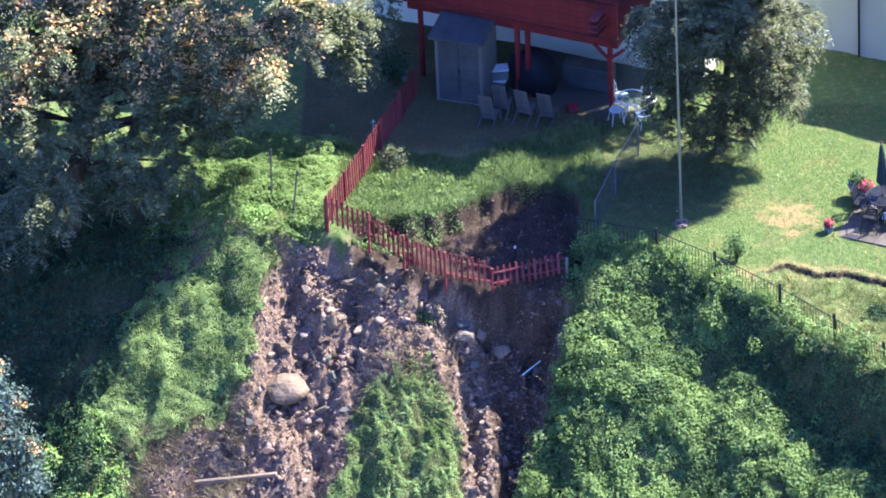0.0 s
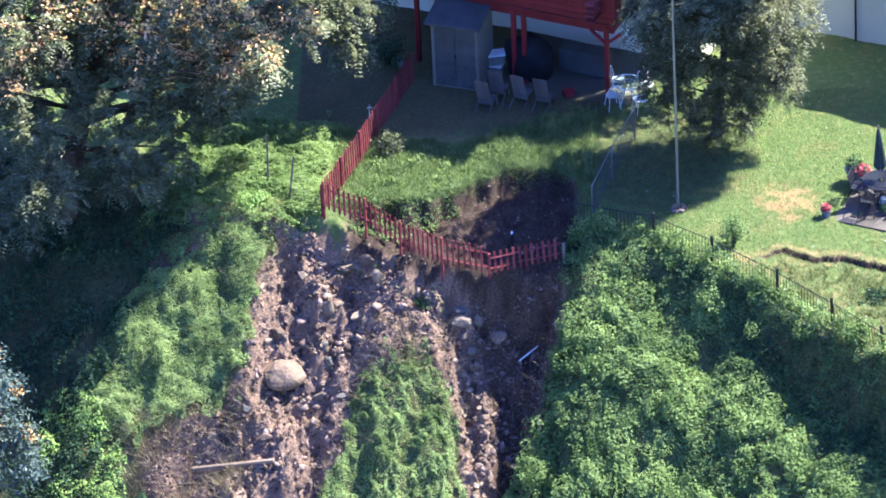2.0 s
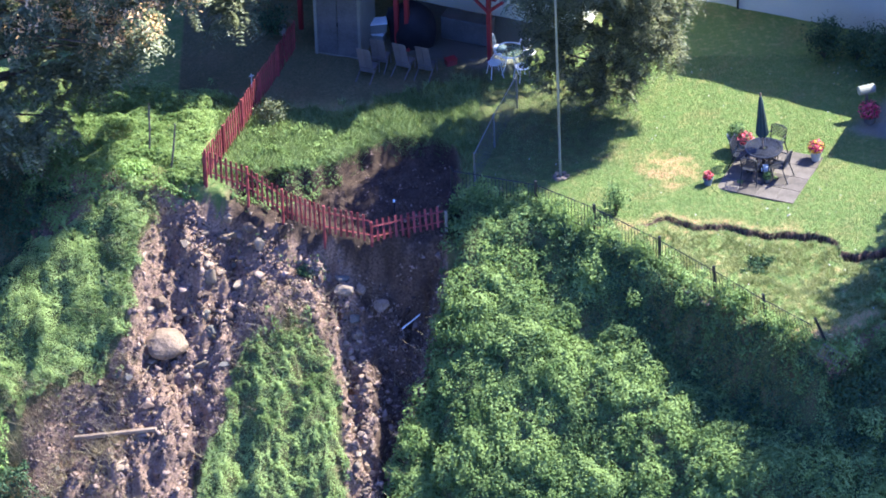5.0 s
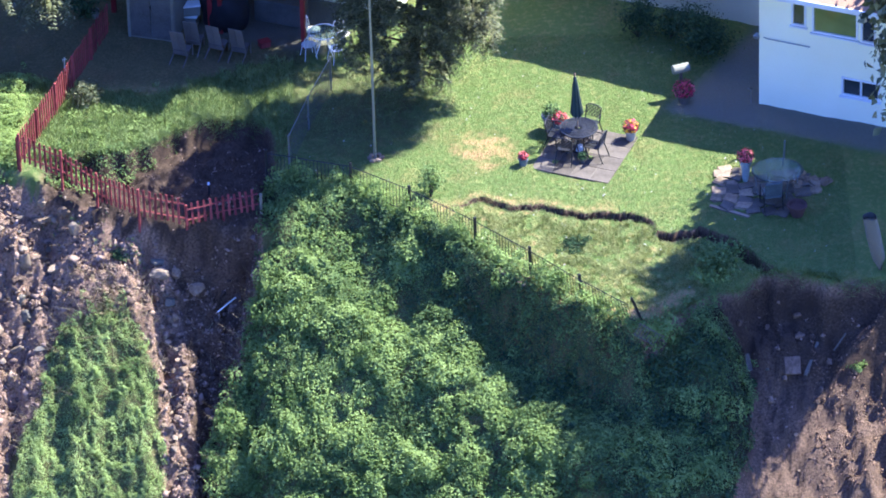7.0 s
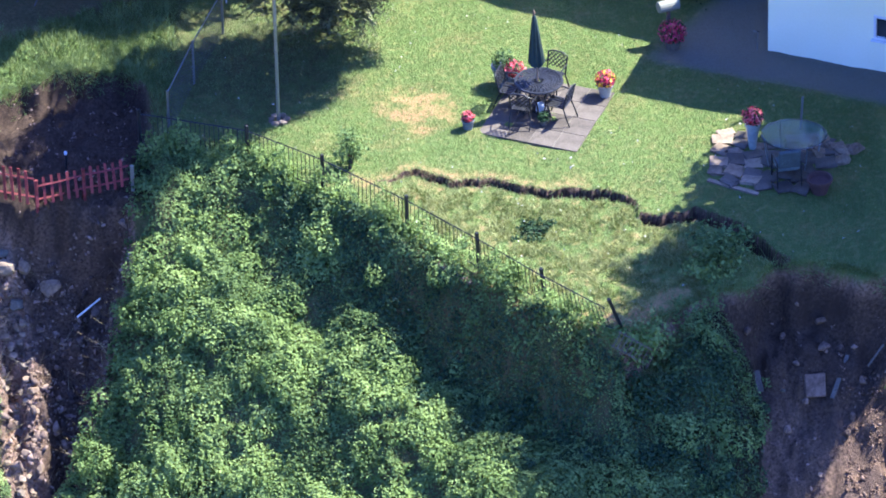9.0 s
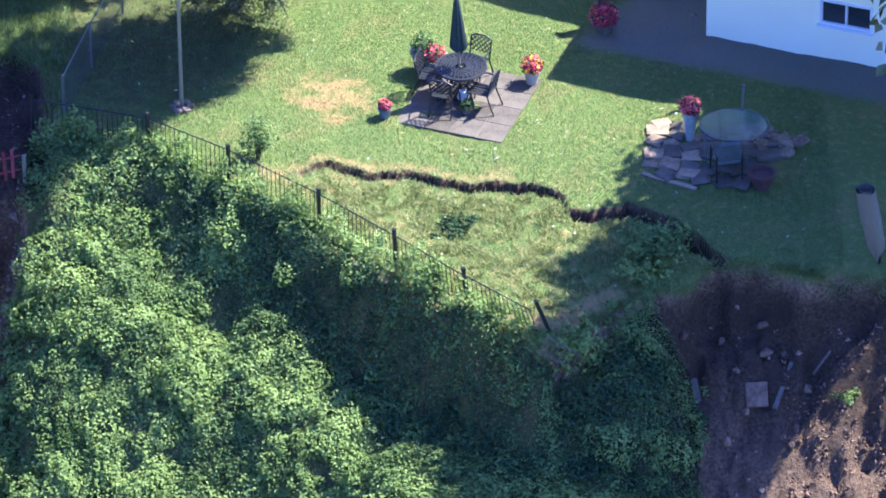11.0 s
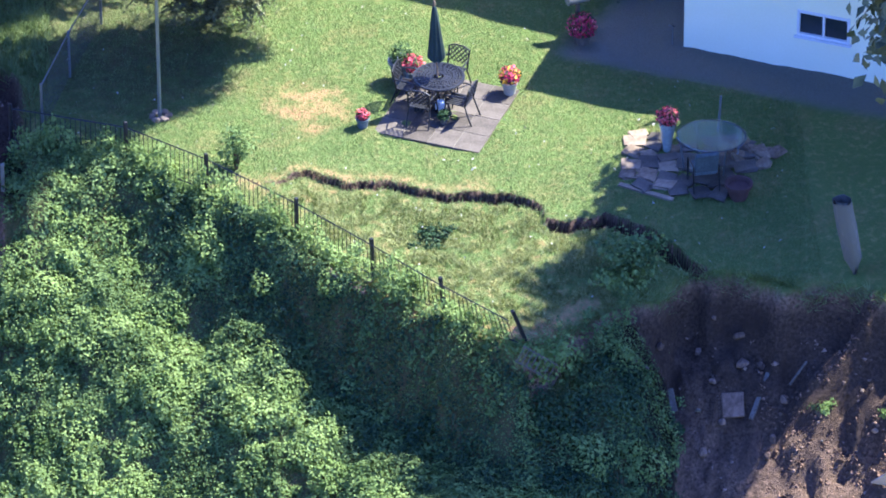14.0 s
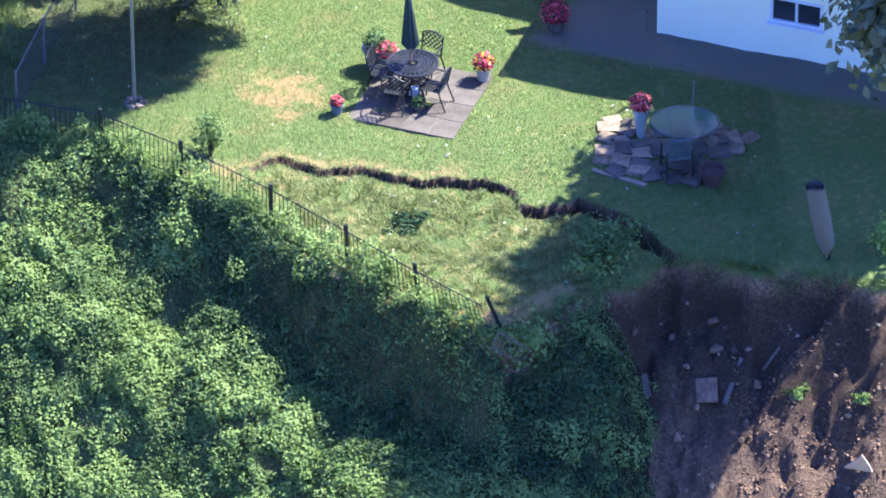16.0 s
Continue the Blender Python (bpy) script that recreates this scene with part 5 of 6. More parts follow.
part("beam", slab(bmesh.new(), (6.7, 0.12, 0.26), Matrix.Translation((-3.1, 0.02, 2.4)), 0.01), M["red"], deck)
part("beam", slab(bmesh.new(), (0.12, 2.5, 0.26), Matrix.Translation((0.18, 1.3, 2.4)), 0.01), M["red"], deck)
part("deck_floor", slab(bmesh.new(), (6.9, 2.7, 0.05), Matrix.Translation((-3.1, 1.22, 2.57))), M["red"], deck)
board = bmesh.new()
slab(board, (6.8, 0.025, 0.17), None, 0.005)
part_mesh = part("rail_board", board, M["red"], deck)
part_mesh.matrix_basis = Matrix.Translation((-3.1, -0.08, 2.72))
for k in range(1, 6):
    piece("rail_board", part_mesh.data, deck, Matrix.Translation((-3.1, -0.08, 2.72 + 0.185 * k)))
for u in (0.22, -2.0, -4.2, -6.4):
    part("rail_post", slab(bmesh.new(), (0.09, 0.09, 1.25), Matrix.Translation((u, 0.0, 3.2)), 0.008), M["red"], deck)
part("handrail", slab(bmesh.new(), (6.9, 0.16, 0.05), Matrix.Translation((-3.1, -0.03, 3.87)), 0.008), M["red"], deck)
for s in (-1, 1):
    part("brace", slab(bmesh.new(), (0.65, 0.06, 0.09), Matrix.Translation((s * 0.25, -0.07, 2.12)) @ Matrix.Rotation(radians(-42 * s), 4, "Y"), 0.006), M["red"], deck)
for k in range(4):
    part("stair_tread", slab(bmesh.new(), (0.28, 0.7, 0.04), Matrix.Translation((-0.2, -0.42, 3.0 + 0.19 * k)), 0.006), M["red_worn"], deck)

shed = thing("garden_shed", pose(-9.05, 11.62, 0, 0, 0, -17), "grey shed with pale trim and double door under the deck", "shed")
part("body", slab(bmesh.new(), (1.45, 1.3, 2.3), Matrix.Translation((0.73, 0.68, 1.12))), M["shed_wall"], shed, "pale side walls")
for k in (0, 1):
    part("door", slab(bmesh.new(), (0.62, 0.03, 2.0), Matrix.Translation((0.41 + 0.635 * k, 0.0, 1.06)), 0.006), M["grey"], shed, "grey door leaf")
for x, w, h, z in ((0.05, 0.09, 2.2, 1.1), (1.4, 0.09, 2.2, 1.1), (0.73, 1.26, 0.1, 2.14)):
    part("trim", slab(bmesh.new(), (w, 0.05, h), Matrix.Translation((x, 0.0, z)), 0.006), M["shed_wall"], shed, "pale trim board")
part("roof", slab(bmesh.new(), (1.7, 1.75, 0.07), Matrix.Translation((0.73, 0.6, 2.36)) @ Matrix.Rotation(radians(7), 4, "X"), 0.01), M["grey"], shed, "grey flat roof")
part("latch", slab(bmesh.new(), (0.05, 0.04, 0.14), Matrix.Translation((0.73, -0.03, 1.1)), 0.006), M["dark"], shed, "dark latch")

bm = bmesh.new()
lump(bm, (1.35, 0.9, 1.5), 7, Matrix.Translation((0, 0, 0.55)), 0.12, 3)
cover_ob = thing("covered_grill", pose(-6.2, 12.1, 0, 0, 0, YARD), "barbecue hidden under a black cover on the patio", "grill cover")
part("cover", bm, M["black_cloth"], cover_ob, smooth=True)
part("storage_box", slab(bmesh.new(), (1.5, 0.6, 0.75), Matrix.Translation((0, 0, 0.37)), 0.03), M["grey"], thing("storage_box", pose(-4.55, 12.3, 0, 0, 0, YARD), "grey storage box against the white wall", "storage box"))


def lounger():
    ob = thing("folding_chair", pose(-7.45, 10.3, 0, 0, 0, -22), "pale high-backed folding chair turned towards the house", "chair", "chairs under the deck")
    back = Matrix.Translation((0, -0.22, 0.66)) @ Matrix.Rotation(radians(16), 4, "X")
    for k in range(2):
        part("back_panel", slab(bmesh.new(), (0.215, 0.022, 0.98), back @ Matrix.Translation((-0.11 + 0.22 * k, 0, 0)), 0.006), M["lounge"], ob)
    part("seat", slab(bmesh.new(), (0.46, 0.5, 0.03), Matrix.Translation((0, 0.06, 0.34)) @ Matrix.Rotation(radians(-8), 4, "X"), 0.008), M["lounge"], ob)
    for s in (-1, 1):
        part("leg", slab(bmesh.new(), (0.03, 0.04, 0.42), Matrix.Translation((s * 0.22, 0.27, 0.18)), 0.005), M["lounge"], ob)
        part("leg", slab(bmesh.new(), (0.03, 0.62, 0.04), Matrix.Translation((s * 0.22, -0.2, 0.16)) @ Matrix.Rotation(radians(28), 4, "X"), 0.005), M["lounge"], ob)
    return ob


first = lounger()
for x, y, turn in ((-7.1, 10.85, -15), (-6.4, 10.55, -25), (-5.75, 10.35, -20)):
    copy_thing(first, pose(x, y, 0, 0, 0, turn))


def ring(bm, r, z, thick, sides=24):
    pts = [(r * math.cos(6.2832 * k / sides), r * math.sin(6.2832 * k / sides), z) for k in range(sides + 1)]
    return tube(bm, pts, thick, 6, cap=False)


white_table = thing("white_garden_table", pose(-3.3, 10.45, 0), "round white metal garden table beside the deck post", "table")
part("glass_top", lathe(bmesh.new(), [(0.02, 0.69), (0.42, 0.69), (0.42, 0.7), (0.02, 0.7)], 24), M["glass"], white_table, "clear glass top")
part("rim", ring(bmesh.new(), 0.43, 0.695, 0.022), M["white_iron"], white_table, "white metal rim")
part("scroll_ring", ring(bmesh.new(), 0.22, 0.67, 0.014), M["white_iron"], white_table)
for k in range(4):
    a = 0.8 + 1.5708 * k
    part("leg", tube(bmesh.new(), [(0.1 * math.cos(a), 0.1 * math.sin(a), 0.68), (0.16 * math.cos(a), 0.16 * math.sin(a), 0.35), (0.36 * math.cos(a), 0.36 * math.sin(a), 0.0)], 0.018, 6), M["white_iron"], white_table)


def wire_chair():
    ob = thing("white_garden_chair", pose(-2.75, 10.75, 0, 0, 0, 40), "white scrolled metal garden chair", "chair", "white chairs round the table")
    part("seat", lathe(bmesh.new(), [(0.02, 0.43), (0.2, 0.43), (0.21, 0.445), (0.02, 0.455)], 18), M["white_iron"], ob)
    bm = bmesh.new()
    tube(bm, [(-0.19, 0.16, 0.44), (-0.2, 0.2, 0.7), (-0.1, 0.22, 0.86), (0.1, 0.22, 0.86), (0.2, 0.2, 0.7), (0.19, 0.16, 0.44)], 0.014, 6)
    for k in (-0.1, 0, 0.1):
        tube(bm, [(k, 0.18, 0.45), (k * 0.6, 0.21, 0.7), (k, 0.22, 0.85)], 0.009, 5)
    part("backrest", bm, M["white_iron"], ob)
    for sx, sy in ((-1, -1), (1, -1), (1, 1), (-1, 1)):
        part("leg", tube(bmesh.new(), [(sx * 0.13, sy * 0.13, 0.43), (sx * 0.19, sy * 0.2, 0.0)], 0.013, 6), M["white_iron"], ob)
    return ob


chair = wire_chair()
for x, y, turn in ((-3.75, 10.2, 200), (-3.6, 11.0, 80), (-2.95, 9.95, -60)):
    copy_thing(chair, pose(x, y, 0, 0, 0, turn))
bucket = thing("white_bucket", pose(-10.05, 12.7, 0), "small white bucket beside the shed", "bucket")
part("body", lathe(bmesh.new(), [(0.1, 0.0), (0.13, 0.26), (0.14, 0.27), (0.12, 0.27), (0.1, 0.05)], 16), M["shed_wall"], bucket)


# ---- fences ----
def along(points, step):
    """Places every step metres along a line, with the line's heading."""
    out = []
    for (x0, y0), (x1, y1) in zip(points, points[1:]):
        d = math.hypot(x1 - x0, y1 - y0)
        k = max(1, round(d / step))
        out += [(x0 + (x1 - x0) * i / k, y0 + (y1 - y0) * i / k, math.degrees(math.atan2(y1 - y0, x1 - x0))) for i in range(k)]
    return out


def picket_fence(points, label, tall=1.02, lean=0.0, feet=None):
    """A row of pickets on two rails; feet: heights of its line where the ground has gone."""
    xs = [p[0] for p in points]

    def foot(x, y):
        return float(lerp(x, xs, feet)) if feet else float(land(x, y))

    x0, y0 = points[0]
    at = Matrix.Translation((x0, y0, float(land(x0, y0))))
    ob = thing("picket_fence", at, label, "fence")
    back = at.inverted()
    bm = bmesh.new()
    slab(bm, (0.062, 0.024, tall), None)
    tip = [v for v in bm.verts if v.co.z > 0]
    for v in tip:
        v.co.z -= 0.04 if abs(v.co.x) > 0.02 else 0
    proto = part("picket", bm, M["red_worn"], ob)
    rng = random.Random(9)
    places = along(points, 0.165)
    for k, (x, y, deg) in enumerate(places):
        z = foot(x, y) + tall / 2 + 0.06 + rng.uniform(-0.02, 0.03)
        m = back @ pose(x, y, z, lean + rng.uniform(-1.5, 1.5), rng.uniform(-2, 2), deg)
        if k == 0:
            proto.matrix_basis = m
        else:
            piece("picket", proto.data, ob, m)
    for (ax, ay), (bx, by) in zip(points, points[1:]):
        az, bz = foot(ax, ay), foot(bx, by)
        deg = math.degrees(math.atan2(by - ay, bx - ax))
        for h in (0.28 * tall, 0.8 * tall):
            bar = bmesh.new()
            tube(bar, [(ax, ay, az + h), ((ax + bx) / 2, (ay + by) / 2, (az + bz) / 2 + h - 0.015), (bx, by, bz + h)], 0.026, 4)
            bmesh.ops.transform(bar, matrix=back @ Matrix.Translation((-0.03 * math.sin(radians(deg)), 0.03 * math.cos(radians(deg)), 0)), verts=bar.verts)
            part("rail", bar, M["red_worn"], ob)
        part("post", slab(bmesh.new(), (0.07, 0.07, az + tall + 0.16 - min(az, float(land(ax, ay)))), back @ pose(ax, ay, (az + tall + 0.06 + min(az, float(land(ax, ay))) - 0.1) / 2, 0, 0, deg), 0.01), M["red_worn"], ob)
    return ob


picket_fence([(-12.05, 4.78), (-11.55, 6.1), (-11.05, 7.5), (-10.6, 8.9), (-10.1, 10.4), (-9.6, 11.9)], "dark-red picket fence running back to the shed")
picket_fence([(-12.0, 4.7), (-10.8, 4.25), (-9.8, 3.72), (-8.6, 2.98), (-7.3, 2.7)], "dark-red picket fence sagging over the slide edge", tall=0.92, feet=(0.2, -0.1, -0.55, -0.66, -0.8))
picket_fence([(-7.25, 2.7), (-6.2, 2.9), (-5.2, 3.1)], "leaning dark-red picket fence above the slide channel", tall=0.66, lean=-18, feet=(-0.8, -0.66, -0.58))
post = thing("gate_post", pose(-5.12, 2.9, float(land(-5.12, 2.9))), "short weathered grey post at the fence corner", "post")
part("post", slab(bmesh.new(), (0.08, 0.08, 0.8), Matrix.Translation((0, 0, 0.32)), 0.01), M["grey_wood"], post)


def lean(x):
    return float(lerp(x, (1.5, 3.8, 5.3), (0, 8, 24)))


def iron_fence(points, label):
    x0, y0 = points[0]
    at = Matrix.Translation((x0, y0, float(land(x0, y0))))
    ob, back = thing("iron_fence", at, label, "fence"), at.inverted()
    bar = part("baluster", tube(bmesh.new(), [(0, 0, 0), (0, 0, 0.86)], 0.0085, 4), M["dark"], ob)
    for k, (x, y, deg) in enumerate(along(points, 0.115)):
        m = back @ pose(x, y, float(land(x, y)) + 0.02, lean(x), 0, deg)
        if k == 0:
            bar.matrix_basis = m
        else:
            piece("baluster", bar.data, ob, m)
    for (ax, ay), (bx, by) in zip(points, points[1:]):
        az, bz = float(land(ax, ay)) + (0.4 if ax < -4.5 else 0), float(land(bx, by))
        for h in (0.12, 0.88):
            la, lb = math.sin(radians(lean(ax))) * h, math.sin(radians(lean(bx))) * h
            rail = tube(bmesh.new(), [(ax - 0.67 * la, ay - 0.74 * la, az + h), (bx - 0.67 * lb, by - 0.74 * lb, bz + h * math.cos(radians(lean(bx))))], 0.016, 4)
            bmesh.ops.transform(rail, matrix=back, verts=rail.verts)
            part("rail", rail, M["dark"], ob)
    for k, (x, y) in enumerate(points):
        part("post", slab(bmesh.new(), (0.07, 0.07, 1.12 if k else 1.5), back @ pose(x, y, float(land(x, y)) + (0.46 if k else 0.65), lean(x), 0, -42) @ Matrix.Rotation(radians(72), 4, "Z"), 0.006), M["dark"], ob)
        if k in (3, 4, 5):
            part("footing", lump(bmesh.new(), (0.2, 0.2, 0.5), 90 + k, back @ Matrix.Translation((x - 0.05, y - 0.06, float(land(x, y)) - 0.22)), 0.15, 2), M["pale_stone"], ob, "pale concrete footing laid bare")
    return ob


iron_fence([(-4.95, 4.0), (-2.55, 2.95), (-0.9, 1.75), (0.92, 0.2), (2.43, -1.25), (3.8, -2.6), (5.3, -3.6)], "black iron railing overgrown with ivy along the lawn edge")
broken = thing("broken_railing", pose(5.22, -4.0, float(land(5.22, -4.0)) + 0.42, -24, 26, -16), "weathered broken railing panel hanging down the slope", "fence")
for k in range(8):
    part("baluster", tube(bmesh.new(), [(0.1 * k, 0, 0), (0.1 * k, 0, 0.4)], 0.01, 4), M["old_wood"], broken)
for h in (0.02, 0.36):
    part("rail", tube(bmesh.new(), [(-0.05, 0, h), (0.76, 0, h)], 0.013, 4), M["old_wood"], broken)


def chain_link(points, tall, label):
    x0, y0 = points[0]
    at = Matrix.Translation((x0, y0, float(land(x0, y0))))
    ob, back = thing("chain_link_fence", at, label, "fence"), at.inverted()
    wire, k = bmesh.new(), 0
    for (ax, ay), (bx, by) in zip(points, points[1:]):
        a, b = Vector((ax, ay, float(land(ax, ay)))), Vector((bx, by, float(land(bx, by))))
        run = (b - a).length
        for i in range(-int(tall / 0.09), int(run / 0.09)):
            for s in (0, 1):
                p0, p1 = max(0, i * 0.09), min(run, i * 0.09 + tall)
                z0, z1 = p0 - i * 0.09, p1 - i * 0.09
                if s:
                    z0, z1 = tall - z0, tall - z1
                if p1 > p0:
                    tube(wire, [a.lerp(b, p0 / run) + Vector((0, 0, z0)), a.lerp(b, p1 / run) + Vector((0, 0, z1))], 0.0025, 3, False)
        rail = tube(bmesh.new(), [a + Vector((0, 0, tall)), b + Vector((0, 0, tall))], 0.018, 6)
        bmesh.ops.transform(rail, matrix=back, verts=rail.verts)
        part("rail", rail, M["steel"], ob)
    bmesh.ops.transform(wire, matrix=back, verts=wire.verts)
    part("wire_mesh", wire, M["grey"], ob)
    for x, y in points:
        p = tube(bmesh.new(), [(x, y, float(land(x, y)) - 0.1), (x, y, float(land(x, y)) + tall + 0.05)], 0.028, 8)
        bmesh.ops.transform(p, matrix=back, verts=p.verts)
        part("post", p, M["steel"], ob)
    return ob


chain_link([(-4.3, 4.3), (-3.75, 6.3), (-3.1, 8.4)], 1.1, "grey chain-link fence between the two yards")
for x, y, h, tilt in ((-13.7, 6.3, 1.75, 2), (-13.05, 5.5, 1.6, 7)):
    ob = thing("fence_stake", pose(x, y, float(land(x, y)), 0, tilt, 0), "thin dark stake standing in the weeds", "stake")
    part("stake", tube(bmesh.new(), [(0, 0, -0.1), (0.01, 0, h * 0.5), (0, 0, h)], [0.03, 0.028, 0.024], 6), M["old_wood"], ob)

pole = thing("flagpole", pose(-1.86, 4.68, 0), "tall grey metal flagpole with stones round its foot", "flagpole")
part("pole", tube(bmesh.new(), [(0, 0, -0.1), (0, 0, 3), (-0.02, 0, 7.6)], [0.045, 0.04, 0.028], 10), M["steel"], pole)
for k in range(6):
    a = k * 1.05
    part("stone", lump(bmesh.new(), (0.19, 0.16, 0.13), 60 + k, Matrix.Translation((0.16 * math.cos(a), 0.16 * math.sin(a), 0.05))), M["pale_stone"], pole)

# ---- patio with its table ----
patio = tagged(thing("patio", pose(4.13, 4.67, 0, 0, 0, YARD), "square patio of grey-brown paving stones in the lawn", "patio"), kind="structure")
rng = random.Random(4)
widths, depths = (0.0, 0.62, 1.2, 1.78, 2.35), (0.0, 0.64, 1.3, 1.92, 2.55)
for i in range(4):
    for j in range(4):
        w, d = widths[i + 1] - widths[i] - 0.01, depths[j + 1] - depths[j] - 0.01
        bm = slab(bmesh.new(), (w, d, 0.1), None, 0.008)
        ob = part("paving_slab", bm, M["slab"], patio)
        ob.matrix_basis = pose((widths[i] + widths[i + 1]) / 2 - 1.175, (depths[j] + depths[j + 1]) / 2 - 1.275, -0.02 + rng.uniform(-0.003, 0.003), rng.uniform(-0.3, 0.3), rng.uniform(-0.3, 0.3), rng.uniform(-0.6, 0.6))
part("joint_bed", slab(bmesh.new(), (2.33, 2.53, 0.05), Matrix.Translation((0, 0, -0.005))), M["concrete"], patio, "pale sand in the joints")
TOP = 0.03  # the patio's surface

table = thing("patio_table", pose(3.97, 4.87, TOP), "round black cast-metal patio table with lattice top", "table")
bm = bmesh.new()
for r in (0.05, 0.11, 0.17, 0.23, 0.29, 0.35, 0.4, 0.45):
    ring(bm, r, 0.72, 0.016)
for k in range(28):
    a = k * 6.2832 / 28
    slab(bm, (0.44, 0.03, 0.014), Matrix.Rotation(a, 4, "Z") @ Matrix.Translation((0.25, 0, 0.72)) @ Matrix.Rotation(0.25, 4, "Z"))
    slab(bm, (0.28, 0.03, 0.012), Matrix.Rotation(a + 0.112, 4, "Z") @ Matrix.Translation((0.34, 0, 0.719)) @ Matrix.Rotation(-0.3, 4, "Z"))
part("lattice_top", bm, M["dark"], table)
part("rim", ring(bmesh.new(), 0.48, 0.715, 0.026, 36), M["dark"], table)
for k in range(4):
    a = 0.6 + 1.5708 * k
    part("leg", tube(bmesh.new(), [(0.32 * math.cos(a), 0.32 * math.sin(a), 0.71), (0.2 * math.cos(a), 0.2 * math.sin(a), 0.4), (0.4 * math.cos(a), 0.4 * math.sin(a), 0.0)], 0.024, 6), M["dark"], table)
part("stretcher", ring(bmesh.new(), 0.2, 0.4, 0.012, 20), M["dark"], table)

table.scale = (1.1, 1.1, 1.0)
umbrella = thing("garden_umbrella", pose(3.97, 4.87, TOP, 0, -2.0, 0), "closed dark-green garden umbrella standing in the table", "umbrella")
part("pole", tube(bmesh.new(), [(0, 0, 0), (0, 0, 2.52)], 0.02, 8), M["timber"], umbrella, "pale wooden pole")
bm, sides = bmesh.new(), 32
rings = []
for r, z in ((0.15, 1.16), (0.15, 1.3), (0.13, 1.55), (0.105, 1.85), (0.075, 2.2), (0.045, 2.42), (0.025, 2.46)):
    rings.append([bm.verts.new(((r * (1 + 0.3 * math.cos(8 * 6.2832 * k / sides) * (2.6 - z) / 1.6)) * math.cos(6.2832 * k / sides), (r * (1 + 0.3 * math.cos(8 * 6.2832 * k / sides) * (2.6 - z) / 1.6)) * math.sin(6.2832 * k / sides), z + (0.05 * math.cos(8 * 6.2832 * k / sides) if z == 1.16 else 0))) for k in range(sides)])
for a, b in zip(rings, rings[1:]):
    for k in range(sides):
        bm.faces.new((a[k], a[(k + 1) % sides], b[(k + 1) % sides], b[k]))
part("canopy", bm, M["green_cloth"], umbrella, "folded dark green cloth", True)
part("finial", lathe(bmesh.new(), [(0.015, 2.46), (0.035, 2.5), (0.03, 2.56), (0.012, 2.6)], 10), M["timber"], umbrella)
part("base", lathe(bmesh.new(), [(0.24, 0.0), (0.24, 0.05), (0.06, 0.1), (0.04, 0.3), (0.03, 0.3)], 20), M["dark"], umbrella)


def patio_chair():
    ob = thing("patio_chair", pose(4.28, 5.5, TOP, 0, 0, -30), "black cast-metal patio chair with lattice back", "chair", "chairs round the patio table")
    slat = part("seat_slat", slab(bmesh.new(), (0.045, 0.42, 0.014), Matrix.Translation((-0.2, 0, 0.43))), M["dark"], ob)
    for k in range(1, 7):
        piece("seat_slat", slat.data, ob, Matrix.Translation((0.066 * k, 0, 0)))
    part("seat_rail", slab(bmesh.new(), (0.46, 0.03, 0.02), Matrix.Translation((0, -0.225, 0.43))), M["dark"], ob)
    part("seat_rail", slab(bmesh.new(), (0.46, 0.03, 0.02), Matrix.Translation((0, 0.225, 0.43))), M["dark"], ob)
    bm = bmesh.new()
    lean = Matrix.Translation((0, 0.23, 0.44)) @ Matrix.Rotation(radians(-12), 4, "X")
    for a in range(-4, 5):
        for s in (-1, 1):
            x0, x1 = a * 0.1, a * 0.1 + s * 0.3
            f0, f1 = 0.0, 1.0
            lo, hi = -0.23, 0.23
            if (x0 < lo and x1 < lo) or (x0 > hi and x1 > hi):
                continue
            dx = x1 - x0
            ts = [0, 1]
            if dx:
                ta, tb = sorted(((lo - x0) / dx, (hi - x0) / dx))
                ts = [max(0, ta), min(1, tb)]
            if ts[1] - ts[0] > 0.08:
                tube(bm, [lean @ Vector((x0 + dx * t, 0, 0.1 + 0.34 * t)) for t in ts], 0.013, 4)
    part("back_lattice", bm, M["dark"], ob)
    part("back_frame", tube(bmesh.new(), [lean @ Vector(p) for p in ((-0.23, 0, -0.02), (-0.24, 0, 0.42), (-0.12, 0, 0.47), (0.12, 0, 0.47), (0.24, 0, 0.42), (0.23, 0, -0.02))], 0.019, 6), M["dark"], ob)
    for s in (-1, 1):
        part("armrest", tube(bmesh.new(), [(s * 0.24, 0.27, 0.66), (s * 0.28, 0.05, 0.68), (s * 0.27, -0.2, 0.64), (s * 0.24, -0.2, 0.43)], 0.016, 6), M["dark"], ob)
        part("leg", tube(bmesh.new(), [(s * 0.22, -0.2, 0.43), (s * 0.25, -0.24, 0.2), (s * 0.24, -0.26, 0.0)], 0.017, 6), M["dark"], ob)
        part("leg", tube(bmesh.new(), [(s * 0.22, 0.22, 0.43), (s * 0.24, 0.3, 0.2), (s * 0.24, 0.38, 0.0)], 0.017, 6), M["dark"], ob)
    return ob


seat = patio_chair()
for x, y, turn in ((4.38, 4.42, -115), (3.62, 4.35, 160), (3.38, 5.02, 70)):
    copy_thing(seat, pose(x, y, TOP, 0, 0, turn))


